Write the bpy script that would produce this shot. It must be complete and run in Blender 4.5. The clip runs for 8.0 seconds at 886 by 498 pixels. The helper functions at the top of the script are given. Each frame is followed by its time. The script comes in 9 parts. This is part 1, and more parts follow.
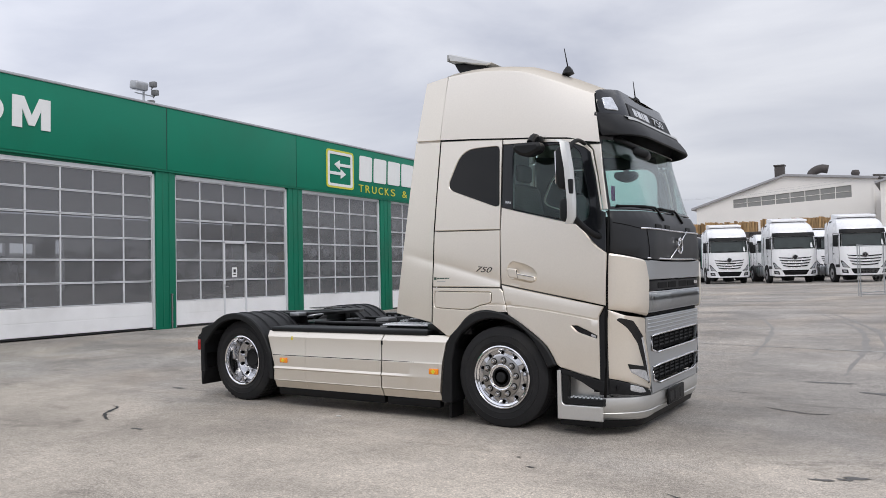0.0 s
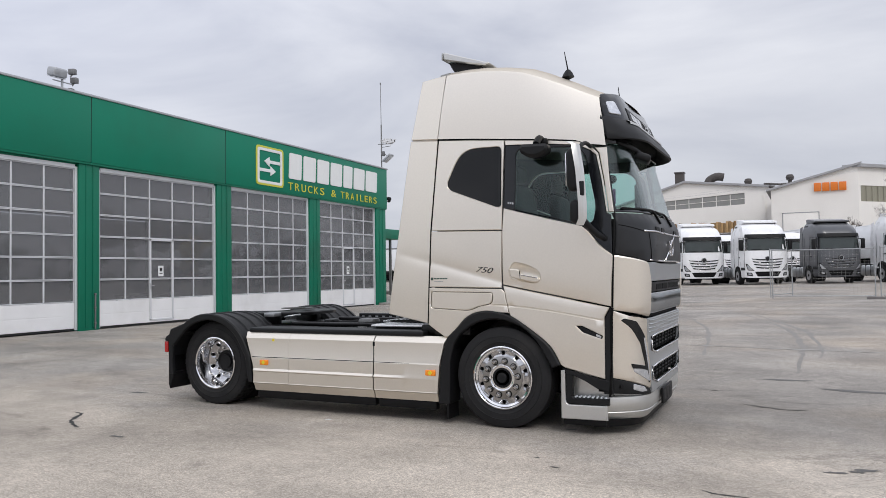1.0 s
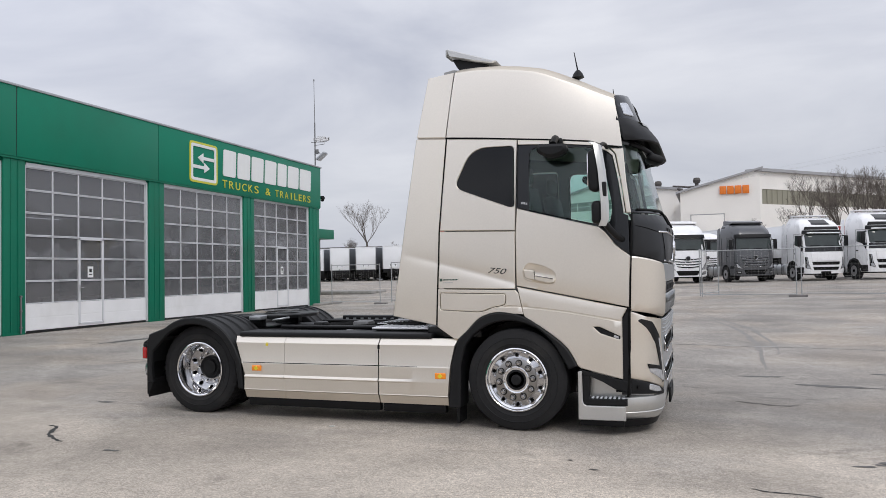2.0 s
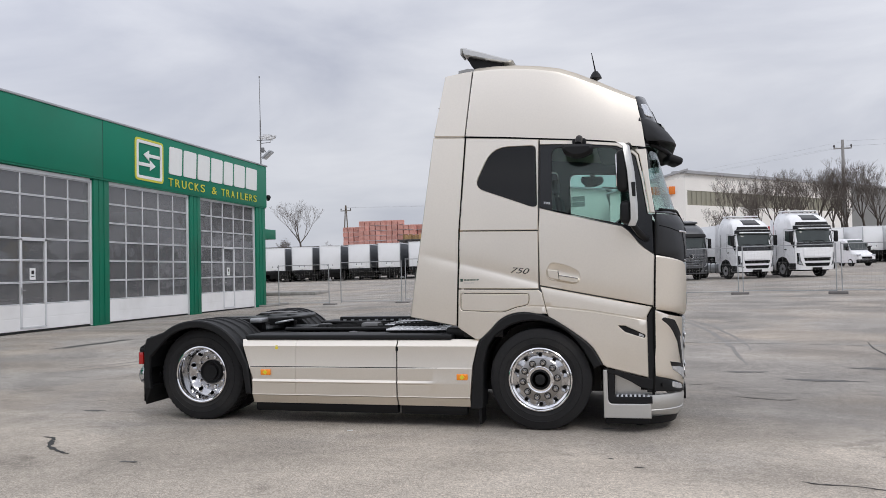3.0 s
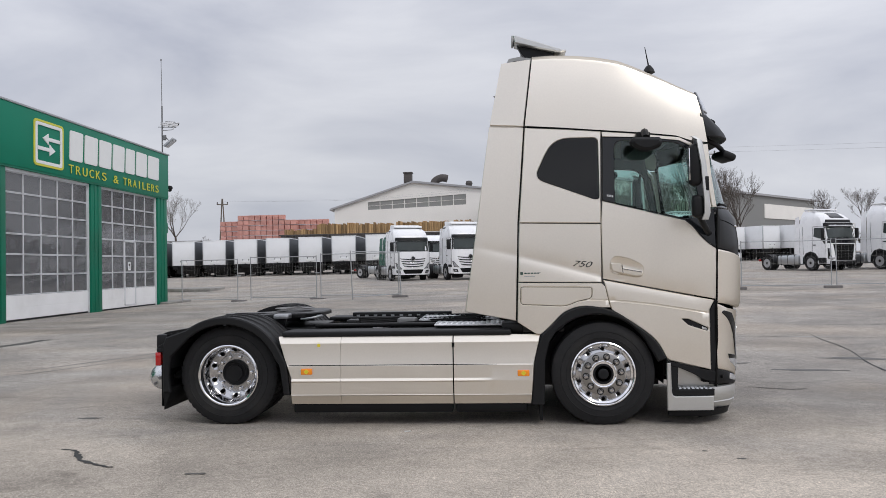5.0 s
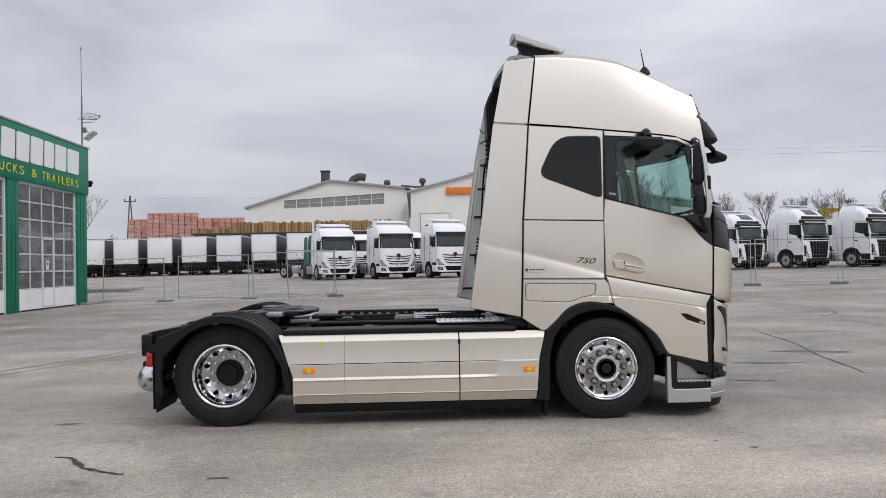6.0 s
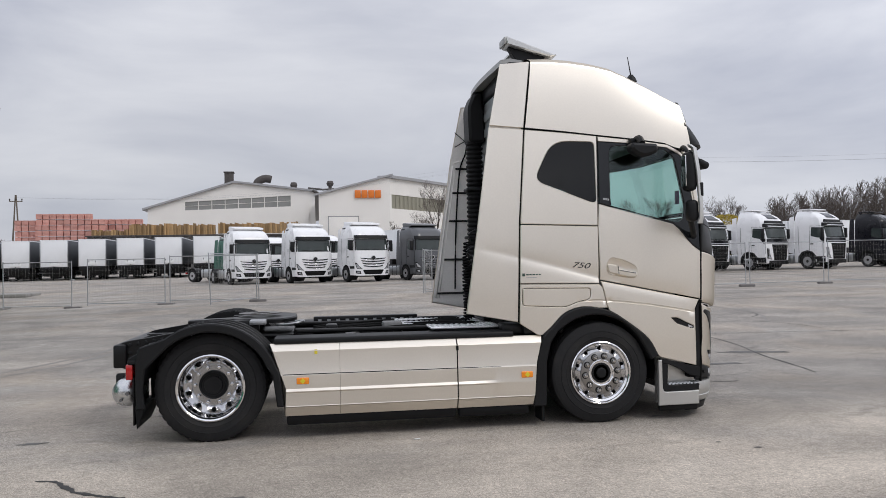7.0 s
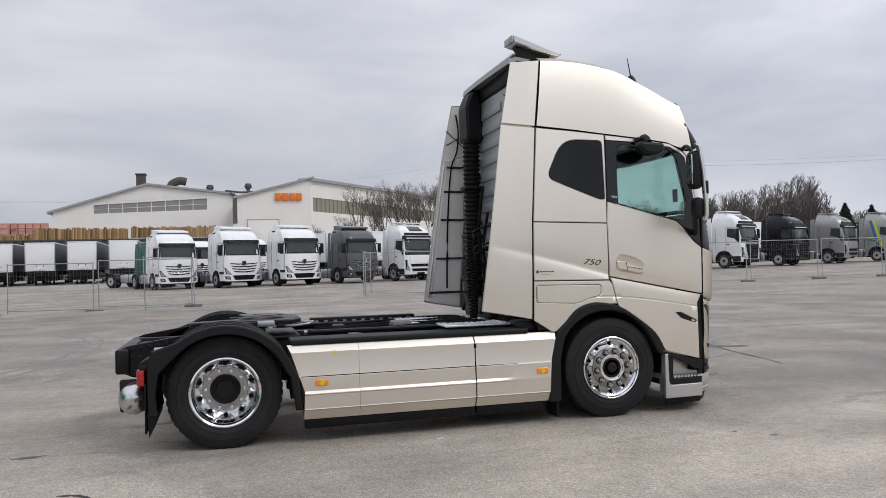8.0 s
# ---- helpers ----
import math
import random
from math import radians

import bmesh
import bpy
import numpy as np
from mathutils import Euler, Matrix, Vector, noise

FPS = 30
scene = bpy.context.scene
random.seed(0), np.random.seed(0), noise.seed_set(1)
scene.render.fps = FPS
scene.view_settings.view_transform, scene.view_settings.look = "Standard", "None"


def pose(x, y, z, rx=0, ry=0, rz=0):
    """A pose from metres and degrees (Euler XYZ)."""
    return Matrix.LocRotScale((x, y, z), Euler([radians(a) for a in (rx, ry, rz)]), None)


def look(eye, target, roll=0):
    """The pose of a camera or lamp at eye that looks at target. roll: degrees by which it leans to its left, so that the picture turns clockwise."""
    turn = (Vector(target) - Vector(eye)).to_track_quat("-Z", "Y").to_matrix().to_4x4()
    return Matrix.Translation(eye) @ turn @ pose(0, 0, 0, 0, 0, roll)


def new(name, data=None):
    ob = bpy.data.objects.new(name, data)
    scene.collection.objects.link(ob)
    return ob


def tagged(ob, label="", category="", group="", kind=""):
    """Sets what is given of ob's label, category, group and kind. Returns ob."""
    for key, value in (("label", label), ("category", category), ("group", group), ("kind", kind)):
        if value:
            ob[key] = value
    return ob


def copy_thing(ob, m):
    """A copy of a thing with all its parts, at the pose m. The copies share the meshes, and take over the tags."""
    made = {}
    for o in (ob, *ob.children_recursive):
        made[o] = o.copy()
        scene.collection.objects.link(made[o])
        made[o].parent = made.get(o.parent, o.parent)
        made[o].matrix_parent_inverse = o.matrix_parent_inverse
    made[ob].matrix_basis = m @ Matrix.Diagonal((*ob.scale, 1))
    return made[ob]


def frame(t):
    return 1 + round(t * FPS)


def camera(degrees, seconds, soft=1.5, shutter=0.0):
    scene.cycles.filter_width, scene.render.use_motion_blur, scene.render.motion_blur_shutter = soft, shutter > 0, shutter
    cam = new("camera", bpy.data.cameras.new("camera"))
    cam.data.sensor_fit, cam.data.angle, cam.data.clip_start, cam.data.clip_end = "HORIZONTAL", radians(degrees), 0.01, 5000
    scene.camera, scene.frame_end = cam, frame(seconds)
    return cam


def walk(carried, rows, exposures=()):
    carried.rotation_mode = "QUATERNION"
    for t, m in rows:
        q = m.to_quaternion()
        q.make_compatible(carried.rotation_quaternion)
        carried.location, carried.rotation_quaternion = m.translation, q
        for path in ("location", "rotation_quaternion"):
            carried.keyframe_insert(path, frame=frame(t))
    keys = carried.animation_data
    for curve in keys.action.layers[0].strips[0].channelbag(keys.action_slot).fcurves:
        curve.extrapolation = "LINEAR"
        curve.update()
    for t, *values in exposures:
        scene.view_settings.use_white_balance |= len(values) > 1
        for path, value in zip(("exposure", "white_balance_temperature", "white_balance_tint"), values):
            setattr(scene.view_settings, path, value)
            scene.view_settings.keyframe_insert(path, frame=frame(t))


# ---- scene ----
cam = camera(60.5, 8.0, soft=0.75)
PATH = [
    (0, (3.533, -6.448, 1.502), (2.453, -4.765, 1.566), -1.3),
    (0.5, (3.13, -6.632, 1.515), (2.155, -4.887, 1.576), -1.1),
    (1, (2.699, -6.832, 1.515), (1.832, -5.031, 1.576), -0.9),
    (1.5, (2.221, -6.952, 1.526), (1.461, -5.103, 1.585), -0.9),
    (3, (0.879, -7.235, 1.562), (0.398, -5.295, 1.615), -1.3),
    (3.5, (0.404, -7.281, 1.551), (0.002, -5.322, 1.602), -1.3),
    (4, (-0.068, -7.248, 1.551), (-0.395, -5.276, 1.598), -1.2),
    (4.5, (-0.507, -7.252, 1.564), (-0.753, -5.268, 1.606), -1.1),
    (6, (-1.828, -7.227, 1.544), (-1.753, -5.229, 1.577), -1.0),
    (6.5, (-2.269, -7.139, 1.541), (-2.066, -5.149, 1.577), -1.0),
    (7, (-2.698, -6.991, 1.572), (-2.371, -5.018, 1.61), -1.0),
    (7.5, (-3.149, -6.88, 1.556), (-2.709, -4.93, 1.598), -1.3),
    (8, (-3.597, -6.739, 1.54), (-3.057, -4.813, 1.582), -1.5),
]
walk(cam, [(t, look(eye, target, roll)) for t, eye, target, roll in PATH], exposures=[(0.0, 0.10), (2.0, 0.06), (4.0, -0.02), (6.0, -0.06), (8.0, -0.08)])

# ---- world and light ----
world = bpy.data.worlds.new("overcast_sky")
scene.world = world
world.use_nodes = True
wn, wl = world.node_tree.nodes, world.node_tree.links
for n_ in list(wn):
    wn.remove(n_)
SUN_EL, SUN_AZ = 46.0, 135.0


def wnode(kind, **inputs):
    n = wn.new(kind)
    for k, v in inputs.items():
        n.inputs[k.replace("_", " ")].default_value = v
    return n


w_out = wn.new("ShaderNodeOutputWorld")
w_bg = wnode("ShaderNodeBackground", Strength=1.0)
w_sky = wn.new("ShaderNodeTexSky")
w_sky.sky_type, w_sky.sun_disc = "NISHITA", False
w_sky.sun_elevation, w_sky.sun_rotation = radians(SUN_EL), radians(SUN_AZ)
w_gain = wn.new("ShaderNodeMix")
w_gain.data_type, w_gain.blend_type = "RGBA", "MULTIPLY"
w_gain.inputs[0].default_value = 1.0
w_gain.inputs[7].default_value = (0.08, 0.08, 0.08, 1)
wl.new(w_sky.outputs["Color"], w_gain.inputs[6])
w_tc = wn.new("ShaderNodeTexCoord")
w_map = wn.new("ShaderNodeMapping")
w_map.inputs["Scale"].default_value = (1.0, 1.0, 3.2)
wl.new(w_tc.outputs["Generated"], w_map.inputs["Vector"])
w_noise = wnode("ShaderNodeTexNoise", Scale=2.1, Detail=7.0, Roughness=0.52, Distortion=0.35)
wl.new(w_map.outputs["Vector"], w_noise.inputs["Vector"])
w_ramp = wn.new("ShaderNodeValToRGB")
w_ramp.color_ramp.elements[0].position, w_ramp.color_ramp.elements[0].color = 0.34, (0.505, 0.528, 0.615, 1)
w_ramp.color_ramp.elements[1].position, w_ramp.color_ramp.elements[1].color = 0.66, (0.78, 0.793, 0.85, 1)
wl.new(w_noise.outputs["Fac"], w_ramp.inputs["Fac"])
# a thin overcast, brighter overhead than at the horizon
w_sep = wn.new("ShaderNodeSeparateXYZ")
wl.new(w_tc.outputs["Generated"], w_sep.inputs["Vector"])
w_lift = wn.new("ShaderNodeMapRange")
w_lift.inputs["From Min"].default_value, w_lift.inputs["From Max"].default_value = 0.12, 0.62
w_lift.inputs["To Min"].default_value, w_lift.inputs["To Max"].default_value = 1.0, 1.38
wl.new(w_sep.outputs["Z"], w_lift.inputs["Value"])
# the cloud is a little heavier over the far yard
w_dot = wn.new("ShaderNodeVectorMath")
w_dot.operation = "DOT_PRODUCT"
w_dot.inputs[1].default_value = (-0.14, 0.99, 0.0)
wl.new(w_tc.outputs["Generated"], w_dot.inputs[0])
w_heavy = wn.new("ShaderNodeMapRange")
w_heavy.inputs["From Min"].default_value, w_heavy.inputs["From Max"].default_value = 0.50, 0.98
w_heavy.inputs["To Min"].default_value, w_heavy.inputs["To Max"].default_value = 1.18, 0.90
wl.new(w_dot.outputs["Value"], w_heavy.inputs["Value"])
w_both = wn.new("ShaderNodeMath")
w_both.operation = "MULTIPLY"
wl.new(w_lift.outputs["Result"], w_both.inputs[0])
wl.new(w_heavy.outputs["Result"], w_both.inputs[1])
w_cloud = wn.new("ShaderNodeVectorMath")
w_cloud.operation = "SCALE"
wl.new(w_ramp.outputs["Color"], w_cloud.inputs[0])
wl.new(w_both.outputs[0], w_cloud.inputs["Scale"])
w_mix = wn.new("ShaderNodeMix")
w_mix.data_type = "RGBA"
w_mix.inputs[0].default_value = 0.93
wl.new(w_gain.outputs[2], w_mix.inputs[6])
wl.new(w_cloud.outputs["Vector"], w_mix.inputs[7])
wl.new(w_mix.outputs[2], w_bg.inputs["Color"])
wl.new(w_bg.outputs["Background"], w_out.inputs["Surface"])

sun = new("sun", bpy.data.lights.new("sun", "SUN"))
sun.data.energy, sun.data.angle, sun.data.color = 0.75, radians(18), (1.0, 0.96, 0.90)
_az, _el = radians(SUN_AZ), radians(SUN_EL)
sun.matrix_world = look((math.sin(_az) * 60, math.cos(_az) * 60, 60 * math.tan(_el)), (0, 0, 0))


# ---- materials ----
def mat(name, color, rough=0.5, metal=0.0, vary=0.12, scale=4.0, grain=60.0, bump=0.15, coat=0.0, dirt=None, dirt_amount=0.0,
        spread=0.0, spec=0.5, emit=None, power=0.0, stretch=(1, 1, 1)):
    """A painted, moulded or worn surface: its colour varies at two scales, with fine relief and uneven gloss.
    dirt: a second colour laid on in patches; spread: how much single pieces differ."""
    m = bpy.data.materials.new(name)
    m.use_nodes = True
    nt = m.node_tree
    N, L = nt.nodes, nt.links
    b = N["Principled BSDF"]
    b.inputs["Metallic"].default_value = metal
    b.inputs["Specular IOR Level"].default_value = spec
    b.inputs["Coat Weight"].default_value = coat
    b.inputs["Coat Roughness"].default_value = 0.06
    tc = N.new("ShaderNodeTexCoord")
    mp = N.new("ShaderNodeMapping")
    mp.inputs["Scale"].default_value = stretch
    L.new(tc.outputs["Object"], mp.inputs["Vector"])
    big = N.new("ShaderNodeTexNoise")
    big.inputs["Scale"].default_value, big.inputs["Detail"].default_value, big.inputs["Roughness"].default_value = scale, 5.0, 0.6
    fine = N.new("ShaderNodeTexNoise")
    fine.inputs["Scale"].default_value, fine.inputs["Detail"].default_value = grain, 3.0
    L.new(mp.outputs["Vector"], big.inputs["Vector"])
    L.new(mp.outputs["Vector"], fine.inputs["Vector"])
    add = N.new("ShaderNodeMath")
    add.operation = "ADD"
    L.new(big.outputs["Fac"], add.inputs[0])
    L.new(fine.outputs["Fac"], add.inputs[1])
    rng = N.new("ShaderNodeMapRange")
    rng.inputs["From Min"].default_value, rng.inputs["From Max"].default_value = 0.65, 1.35
    rng.inputs["To Min"].default_value, rng.inputs["To Max"].default_value = 1.0 - vary, 1.0 + vary
    L.new(add.outputs[0], rng.inputs["Value"])
    value = rng.outputs["Result"]
    if spread:
        info = N.new("ShaderNodeObjectInfo")
        r2 = N.new("ShaderNodeMapRange")
        r2.inputs["To Min"].default_value, r2.inputs["To Max"].default_value = 1.0 - spread, 1.0 + spread
        L.new(info.outputs["Random"], r2.inputs["Value"])
        mul = N.new("ShaderNodeMath")
        mul.operation = "MULTIPLY"
        L.new(value, mul.inputs[0])
        L.new(r2.outputs["Result"], mul.inputs[1])
        value = mul.outputs[0]
    sc = N.new("ShaderNodeVectorMath")
    sc.operation = "SCALE"
    sc.inputs[0].default_value = color
    L.new(value, sc.inputs["Scale"])
    out = sc.outputs["Vector"]
    if dirt:
        patch = N.new("ShaderNodeTexNoise")
        patch.inputs["Scale"].default_value, patch.inputs["Detail"].default_value = scale * 0.6, 8.0
        L.new(mp.outputs["Vector"], patch.inputs["Vector"])
        r3 = N.new("ShaderNodeMapRange")
        r3.inputs["From Min"].default_value, r3.inputs["From Max"].default_value = 0.48, 0.72
        r3.inputs["To Max"].default_value = dirt_amount
        L.new(patch.outputs["Fac"], r3.inputs["Value"])
        mx = N.new("ShaderNodeMix")
        mx.data_type = "RGBA"
        mx.inputs[7].default_value = (*dirt, 1)
        L.new(r3.outputs["Result"], mx.inputs[0])
        L.new(out, mx.inputs[6])
        out = mx.outputs[2]
    L.new(out, b.inputs["Base Color"])
    rr = N.new("ShaderNodeMapRange")
    rr.inputs["To Min"].default_value, rr.inputs["To Max"].default_value = max(0.02, rough * 0.8), min(1.0, rough * 1.2)
    L.new(big.outputs["Fac"], rr.inputs["Value"])
    L.new(rr.outputs["Result"], b.inputs["Roughness"])
    if bump:
        bp = N.new("ShaderNodeBump")
        bp.inputs["Strength"].default_value, bp.inputs["Distance"].default_value = bump, 0.004
        L.new(fine.outputs["Fac"], bp.inputs["Height"])
        L.new(bp.outputs["Normal"], b.inputs["Normal"])
    if emit:
        b.inputs["Emission Color"].default_value = (*emit, 1)
        b.inputs["Emission Strength"].default_value = power
    return m


def glass(name, tint, ior=1.5, rough=0.01, wave=0.0, dust_and_sheen=0.0):
    """A clear or tinted pane: what lies behind is seen through the tint, and the gloss grows towards a flat view."""
    m = bpy.data.materials.new(name)
    m.use_nodes = True
    N, L = m.node_tree.nodes, m.node_tree.links
    for n in list(N):
        N.remove(n)
    o = N.new("ShaderNodeOutputMaterial")
    tr = N.new("ShaderNodeBsdfTransparent")
    tr.inputs["Color"].default_value = (*tint, 1)
    gl = N.new("ShaderNodeBsdfGlossy")
    gl.inputs["Roughness"].default_value = rough
    fr = N.new("ShaderNodeLayerWeight")
    fr.inputs["Blend"].default_value = 0.5
    pw = N.new("ShaderNodeMath")
    pw.operation, pw.inputs[1].default_value = "POWER", 4.0
    L.new(fr.outputs["Facing"], pw.inputs[0])
    r0 = ((ior - 1) / (ior + 1)) ** 2
    gain = N.new("ShaderNodeMapRange")
    gain.inputs["To Min"].default_value, gain.inputs["To Max"].default_value = r0, 0.9
    L.new(pw.outputs[0], gain.inputs["Value"])
    mx = N.new("ShaderNodeMixShader")
    L.new(gain.outputs["Result"], mx.inputs["Fac"])
    L.new(tr.outputs["BSDF"], mx.inputs[1])
    L.new(gl.outputs["BSDF"], mx.inputs[2])
    L.new(mx.outputs["Shader"], o.inputs["Surface"])
    # grey diffuse share: dusty acrylic, and a stand-in for the sky's reflection
    if dust_and_sheen:
        df = N.new("ShaderNodeBsdfDiffuse")
        df.inputs["Color"].default_value = (0.42, 0.42, 0.43, 1)
        m2 = N.new("ShaderNodeMixShader")
        m2.inputs["Fac"].default_value = dust_and_sheen
        L.new(mx.outputs["Shader"], m2.inputs[1])
        L.new(df.outputs["BSDF"], m2.inputs[2])
        L.new(m2.outputs["Shader"], o.inputs["Surface"])
    if wave:
        tc = N.new("ShaderNodeTexCoord")
        nz = N.new("ShaderNodeTexNoise")
        nz.inputs["Scale"].default_value, nz.inputs["Detail"].default_value = 1.3, 1.0
        bp = N.new("ShaderNodeBump")
        bp.inputs["Strength"].default_value, bp.inputs["Distance"].default_value = wave, 0.05
        L.new(tc.outputs["Object"], nz.inputs["Vector"])
        L.new(nz.outputs["Fac"], bp.inputs["Height"])
        L.new(bp.outputs["Normal"], gl.inputs["Normal"])
        L.new(bp.outputs["Normal"], fr.inputs["Normal"])
    return m


def asphalt_material():
    """Old, light, trodden yard asphalt: aggregate, wide stains, and worn bands along the driving direction."""
    m = bpy.data.materials.new("yard_asphalt")
    m.use_nodes = True
    N, L = m.node_tree.nodes, m.node_tree.links
    b = N["Principled BSDF"]
    tc = N.new("ShaderNodeTexCoord")

    def noise(scale, detail, stretch=(1, 1, 1), rough=0.55, distort=0.0):
        mp = N.new("ShaderNodeMapping")
        mp.inputs["Scale"].default_value = stretch
        L.new(tc.outputs["Object"], mp.inputs["Vector"])
        n = N.new("ShaderNodeTexNoise")
        n.inputs["Scale"].default_value, n.inputs["Detail"].default_value = scale, detail
        n.inputs["Roughness"].default_value, n.inputs["Distortion"].default_value = rough, distort
        L.new(mp.outputs["Vector"], n.inputs["Vector"])
        return n.outputs["Fac"]

    def ranged(v, a, c, lo, hi):
        r = N.new("ShaderNodeMapRange")
        r.inputs["From Min"].default_value, r.inputs["From Max"].default_value = a, c
        r.inputs["To Min"].default_value, r.inputs["To Max"].default_value = lo, hi
        L.new(v, r.inputs["Value"])
        return r.outputs["Result"]

    def times(a, c):
        q = N.new("ShaderNodeMath")
        q.operation = "MULTIPLY"
        L.new(a, q.inputs[0])
        L.new(c, q.inputs[1])
        return q.outputs[0]

    grit = noise(95, 3, rough=0.8)
    speck = noise(38, 5, rough=0.8)
    patches = noise(0.55, 8, distort=0.8)
    wide = noise(0.10, 5)
    bands = noise(0.42, 6, (0.16, 1.0, 1.0), distort=0.6)
    tracks = noise(1.1, 5, (0.07, 1.0, 1.0), distort=0.25)
    v = times(ranged(grit, 0.32, 0.68, 0.45, 1.55), ranged(speck, 0.32, 0.68, 0.60, 1.40))
    v = times(v, ranged(noise(9, 6, rough=0.8, distort=0.5), 0.3, 0.7, 0.80, 1.20))
    v = times(v, ranged(patches, 0.3, 0.7, 0.74, 1.22))
    v = times(v, ranged(wide, 0.3, 0.7, 0.88, 1.12))
    v = times(v, ranged(bands, 0.3, 0.7, 0.86, 1.13))
    v = times(v, ranged(tracks, 0.38, 0.62, 0.94, 1.05))
    # dark scattered stains
    stains = noise(0.9, 9, (0.6, 1.3, 1), rough=0.7, distort=1.2)
    v = times(v, ranged(stains, 0.58, 0.68, 1.0, 0.70))
    warm = N.new("ShaderNodeMix")
    warm.data_type = "RGBA"
    warm.inputs[6].default_value = (0.317, 0.294, 0.267, 1)
    warm.inputs[7].default_value = (0.371, 0.323, 0.272, 1)
    L.new(ranged(noise(0.35, 6, distort=0.7), 0.45, 0.7, 0.0, 1.0), warm.inputs[0])
    sc = N.new("ShaderNodeVectorMath")
    sc.operation = "SCALE"
    # the trodden gravelly stretch in front of the truck is warmer and lighter
    xyz = N.new("ShaderNodeSeparateXYZ")
    L.new(tc.outputs["Object"], xyz.inputs["Vector"])
    edge = N.new("ShaderNodeMath")
    edge.operation = "ADD"
    L.new(xyz.outputs["Y"], edge.inputs[0])
    L.new(ranged(noise(0.5, 7, (0.5, 1, 1), rough=0.65, distort=0.6), 0.3, 0.7, -1.6, 1.6), edge.inputs[1])
    worn = N.new("ShaderNodeMix")
    worn.data_type = "RGBA"
    worn.inputs[7].default_value = (0.440, 0.391, 0.333, 1)
    L.new(warm.outputs[2], worn.inputs[6])
    L.new(ranged(edge.outputs[0], 1.0, -1.2, 0.0, 0.95), worn.inputs[0])
    L.new(worn.outputs[2], sc.inputs[0])
    L.new(v, sc.inputs["Scale"])
    L.new(sc.outputs["Vector"], b.inputs["Base Color"])
    L.new(ranged(patches, 0.3, 0.7, 0.72, 0.92), b.inputs["Roughness"])
    b.inputs["Specular IOR Level"].default_value = 0.15
    bp = N.new("ShaderNodeBump")
    bp.inputs["Strength"].default_value, bp.inputs["Distance"].default_value = 0.5, 0.006
    L.new(grit, bp.inputs["Height"])
    L.new(bp.outputs["Normal"], b.inputs["Normal"])
    return m


ASPHALT = asphalt_material()
CRACK = mat("crack_filler", (0.035, 0.034, 0.032), 0.75, bump=0.3)
TRACK = mat("faint_tyre_rubber", (0.235, 0.222, 0.205), 0.8, vary=0.25)
TRACK_DARK = mat("dark_tyre_rubber", (0.12, 0.112, 0.10), 0.8, vary=0.3)
STAIN = mat("oil_stain", (0.09, 0.085, 0.078), 0.55, vary=0.3)
FADED_LINE = mat("faded_line_paint", (0.33, 0.32, 0.30), 0.8, vary=0.2, dirt=(0.25, 0.235, 0.215), dirt_amount=0.9, scale=3)
CONCRETE = mat("kerb_concrete", (0.30, 0.29, 0.27), 0.9, vary=0.18, scale=3, dirt=(0.16, 0.15, 0.14), dirt_amount=0.6, bump=0.5)
GREEN = mat("green_cladding", (0.004, 0.190, 0.112), 0.42, spec=0.25, vary=0.07, scale=0.7, grain=25, bump=0.04, dirt=(0.012, 0.12, 0.07), dirt_amount=0.35)
GREEN_DARK = mat("green_column_cladding", (0.004, 0.160, 0.092), 0.45, spec=0.25, vary=0.10, scale=1.0, grain=25, bump=0.05, dirt=(0.02, 0.10, 0.06), dirt_amount=0.4)
TRIM_GREY = mat("grey_edge_flashing", (0.42, 0.43, 0.44), 0.45, 0.6, vary=0.1)
ALU_WHITE = mat("white_aluminium_bar", (0.66, 0.67, 0.69), 0.4, 0.15, vary=0.06, scale=2, bump=0.03)
GATE_WHITE = mat("white_gate_panel", (0.82, 0.82, 0.82), 0.45, vary=0.06, scale=1.5, dirt=(0.55, 0.54, 0.52), dirt_amount=0.35, bump=0.05)
SIGN_WHITE = mat("white_sign_letter", (0.80, 0.81, 0.80), 0.5, vary=0.04)
SIGN_YELLOW = mat("yellow_sign_letter", (0.62, 0.60, 0.06), 0.5, vary=0.05)
RUBBER_SEAL = mat("black_rubber", (0.012, 0.012, 0.013), 0.7)
PANE = glass("gate_pane", (0.60, 0.61, 0.63), ior=1.75, rough=0.03, wave=0.06, dust_and_sheen=0.21)
ROOM = mat("workshop_wall", (0.6, 0.6, 0.59), 0.8, vary=0.15)
ROOM_DARK = mat("workshop_floor", (0.13, 0.13, 0.13), 0.6, vary=0.2)
GALV = mat("galvanised_steel", (0.42, 0.43, 0.44), 0.45, 0.8, vary=0.18, scale=8, grain=90)
GALV_DARK = mat("weathered_steel", (0.20, 0.20, 0.20), 0.55, 0.6, vary=0.2, scale=8)
LAMP_GLASS = mat("floodlight_glass", (0.55, 0.57, 0.60), 0.12, vary=0.05)
CAM_WHITE = mat("white_camera_housing", (0.72, 0.72, 0.72), 0.4, vary=0.05)
BLACK_PLASTIC = mat("black_plastic", (0.006, 0.006, 0.0065), 0.5, spec=0.2, vary=0.2, scale=6, grain=120, bump=0.25)


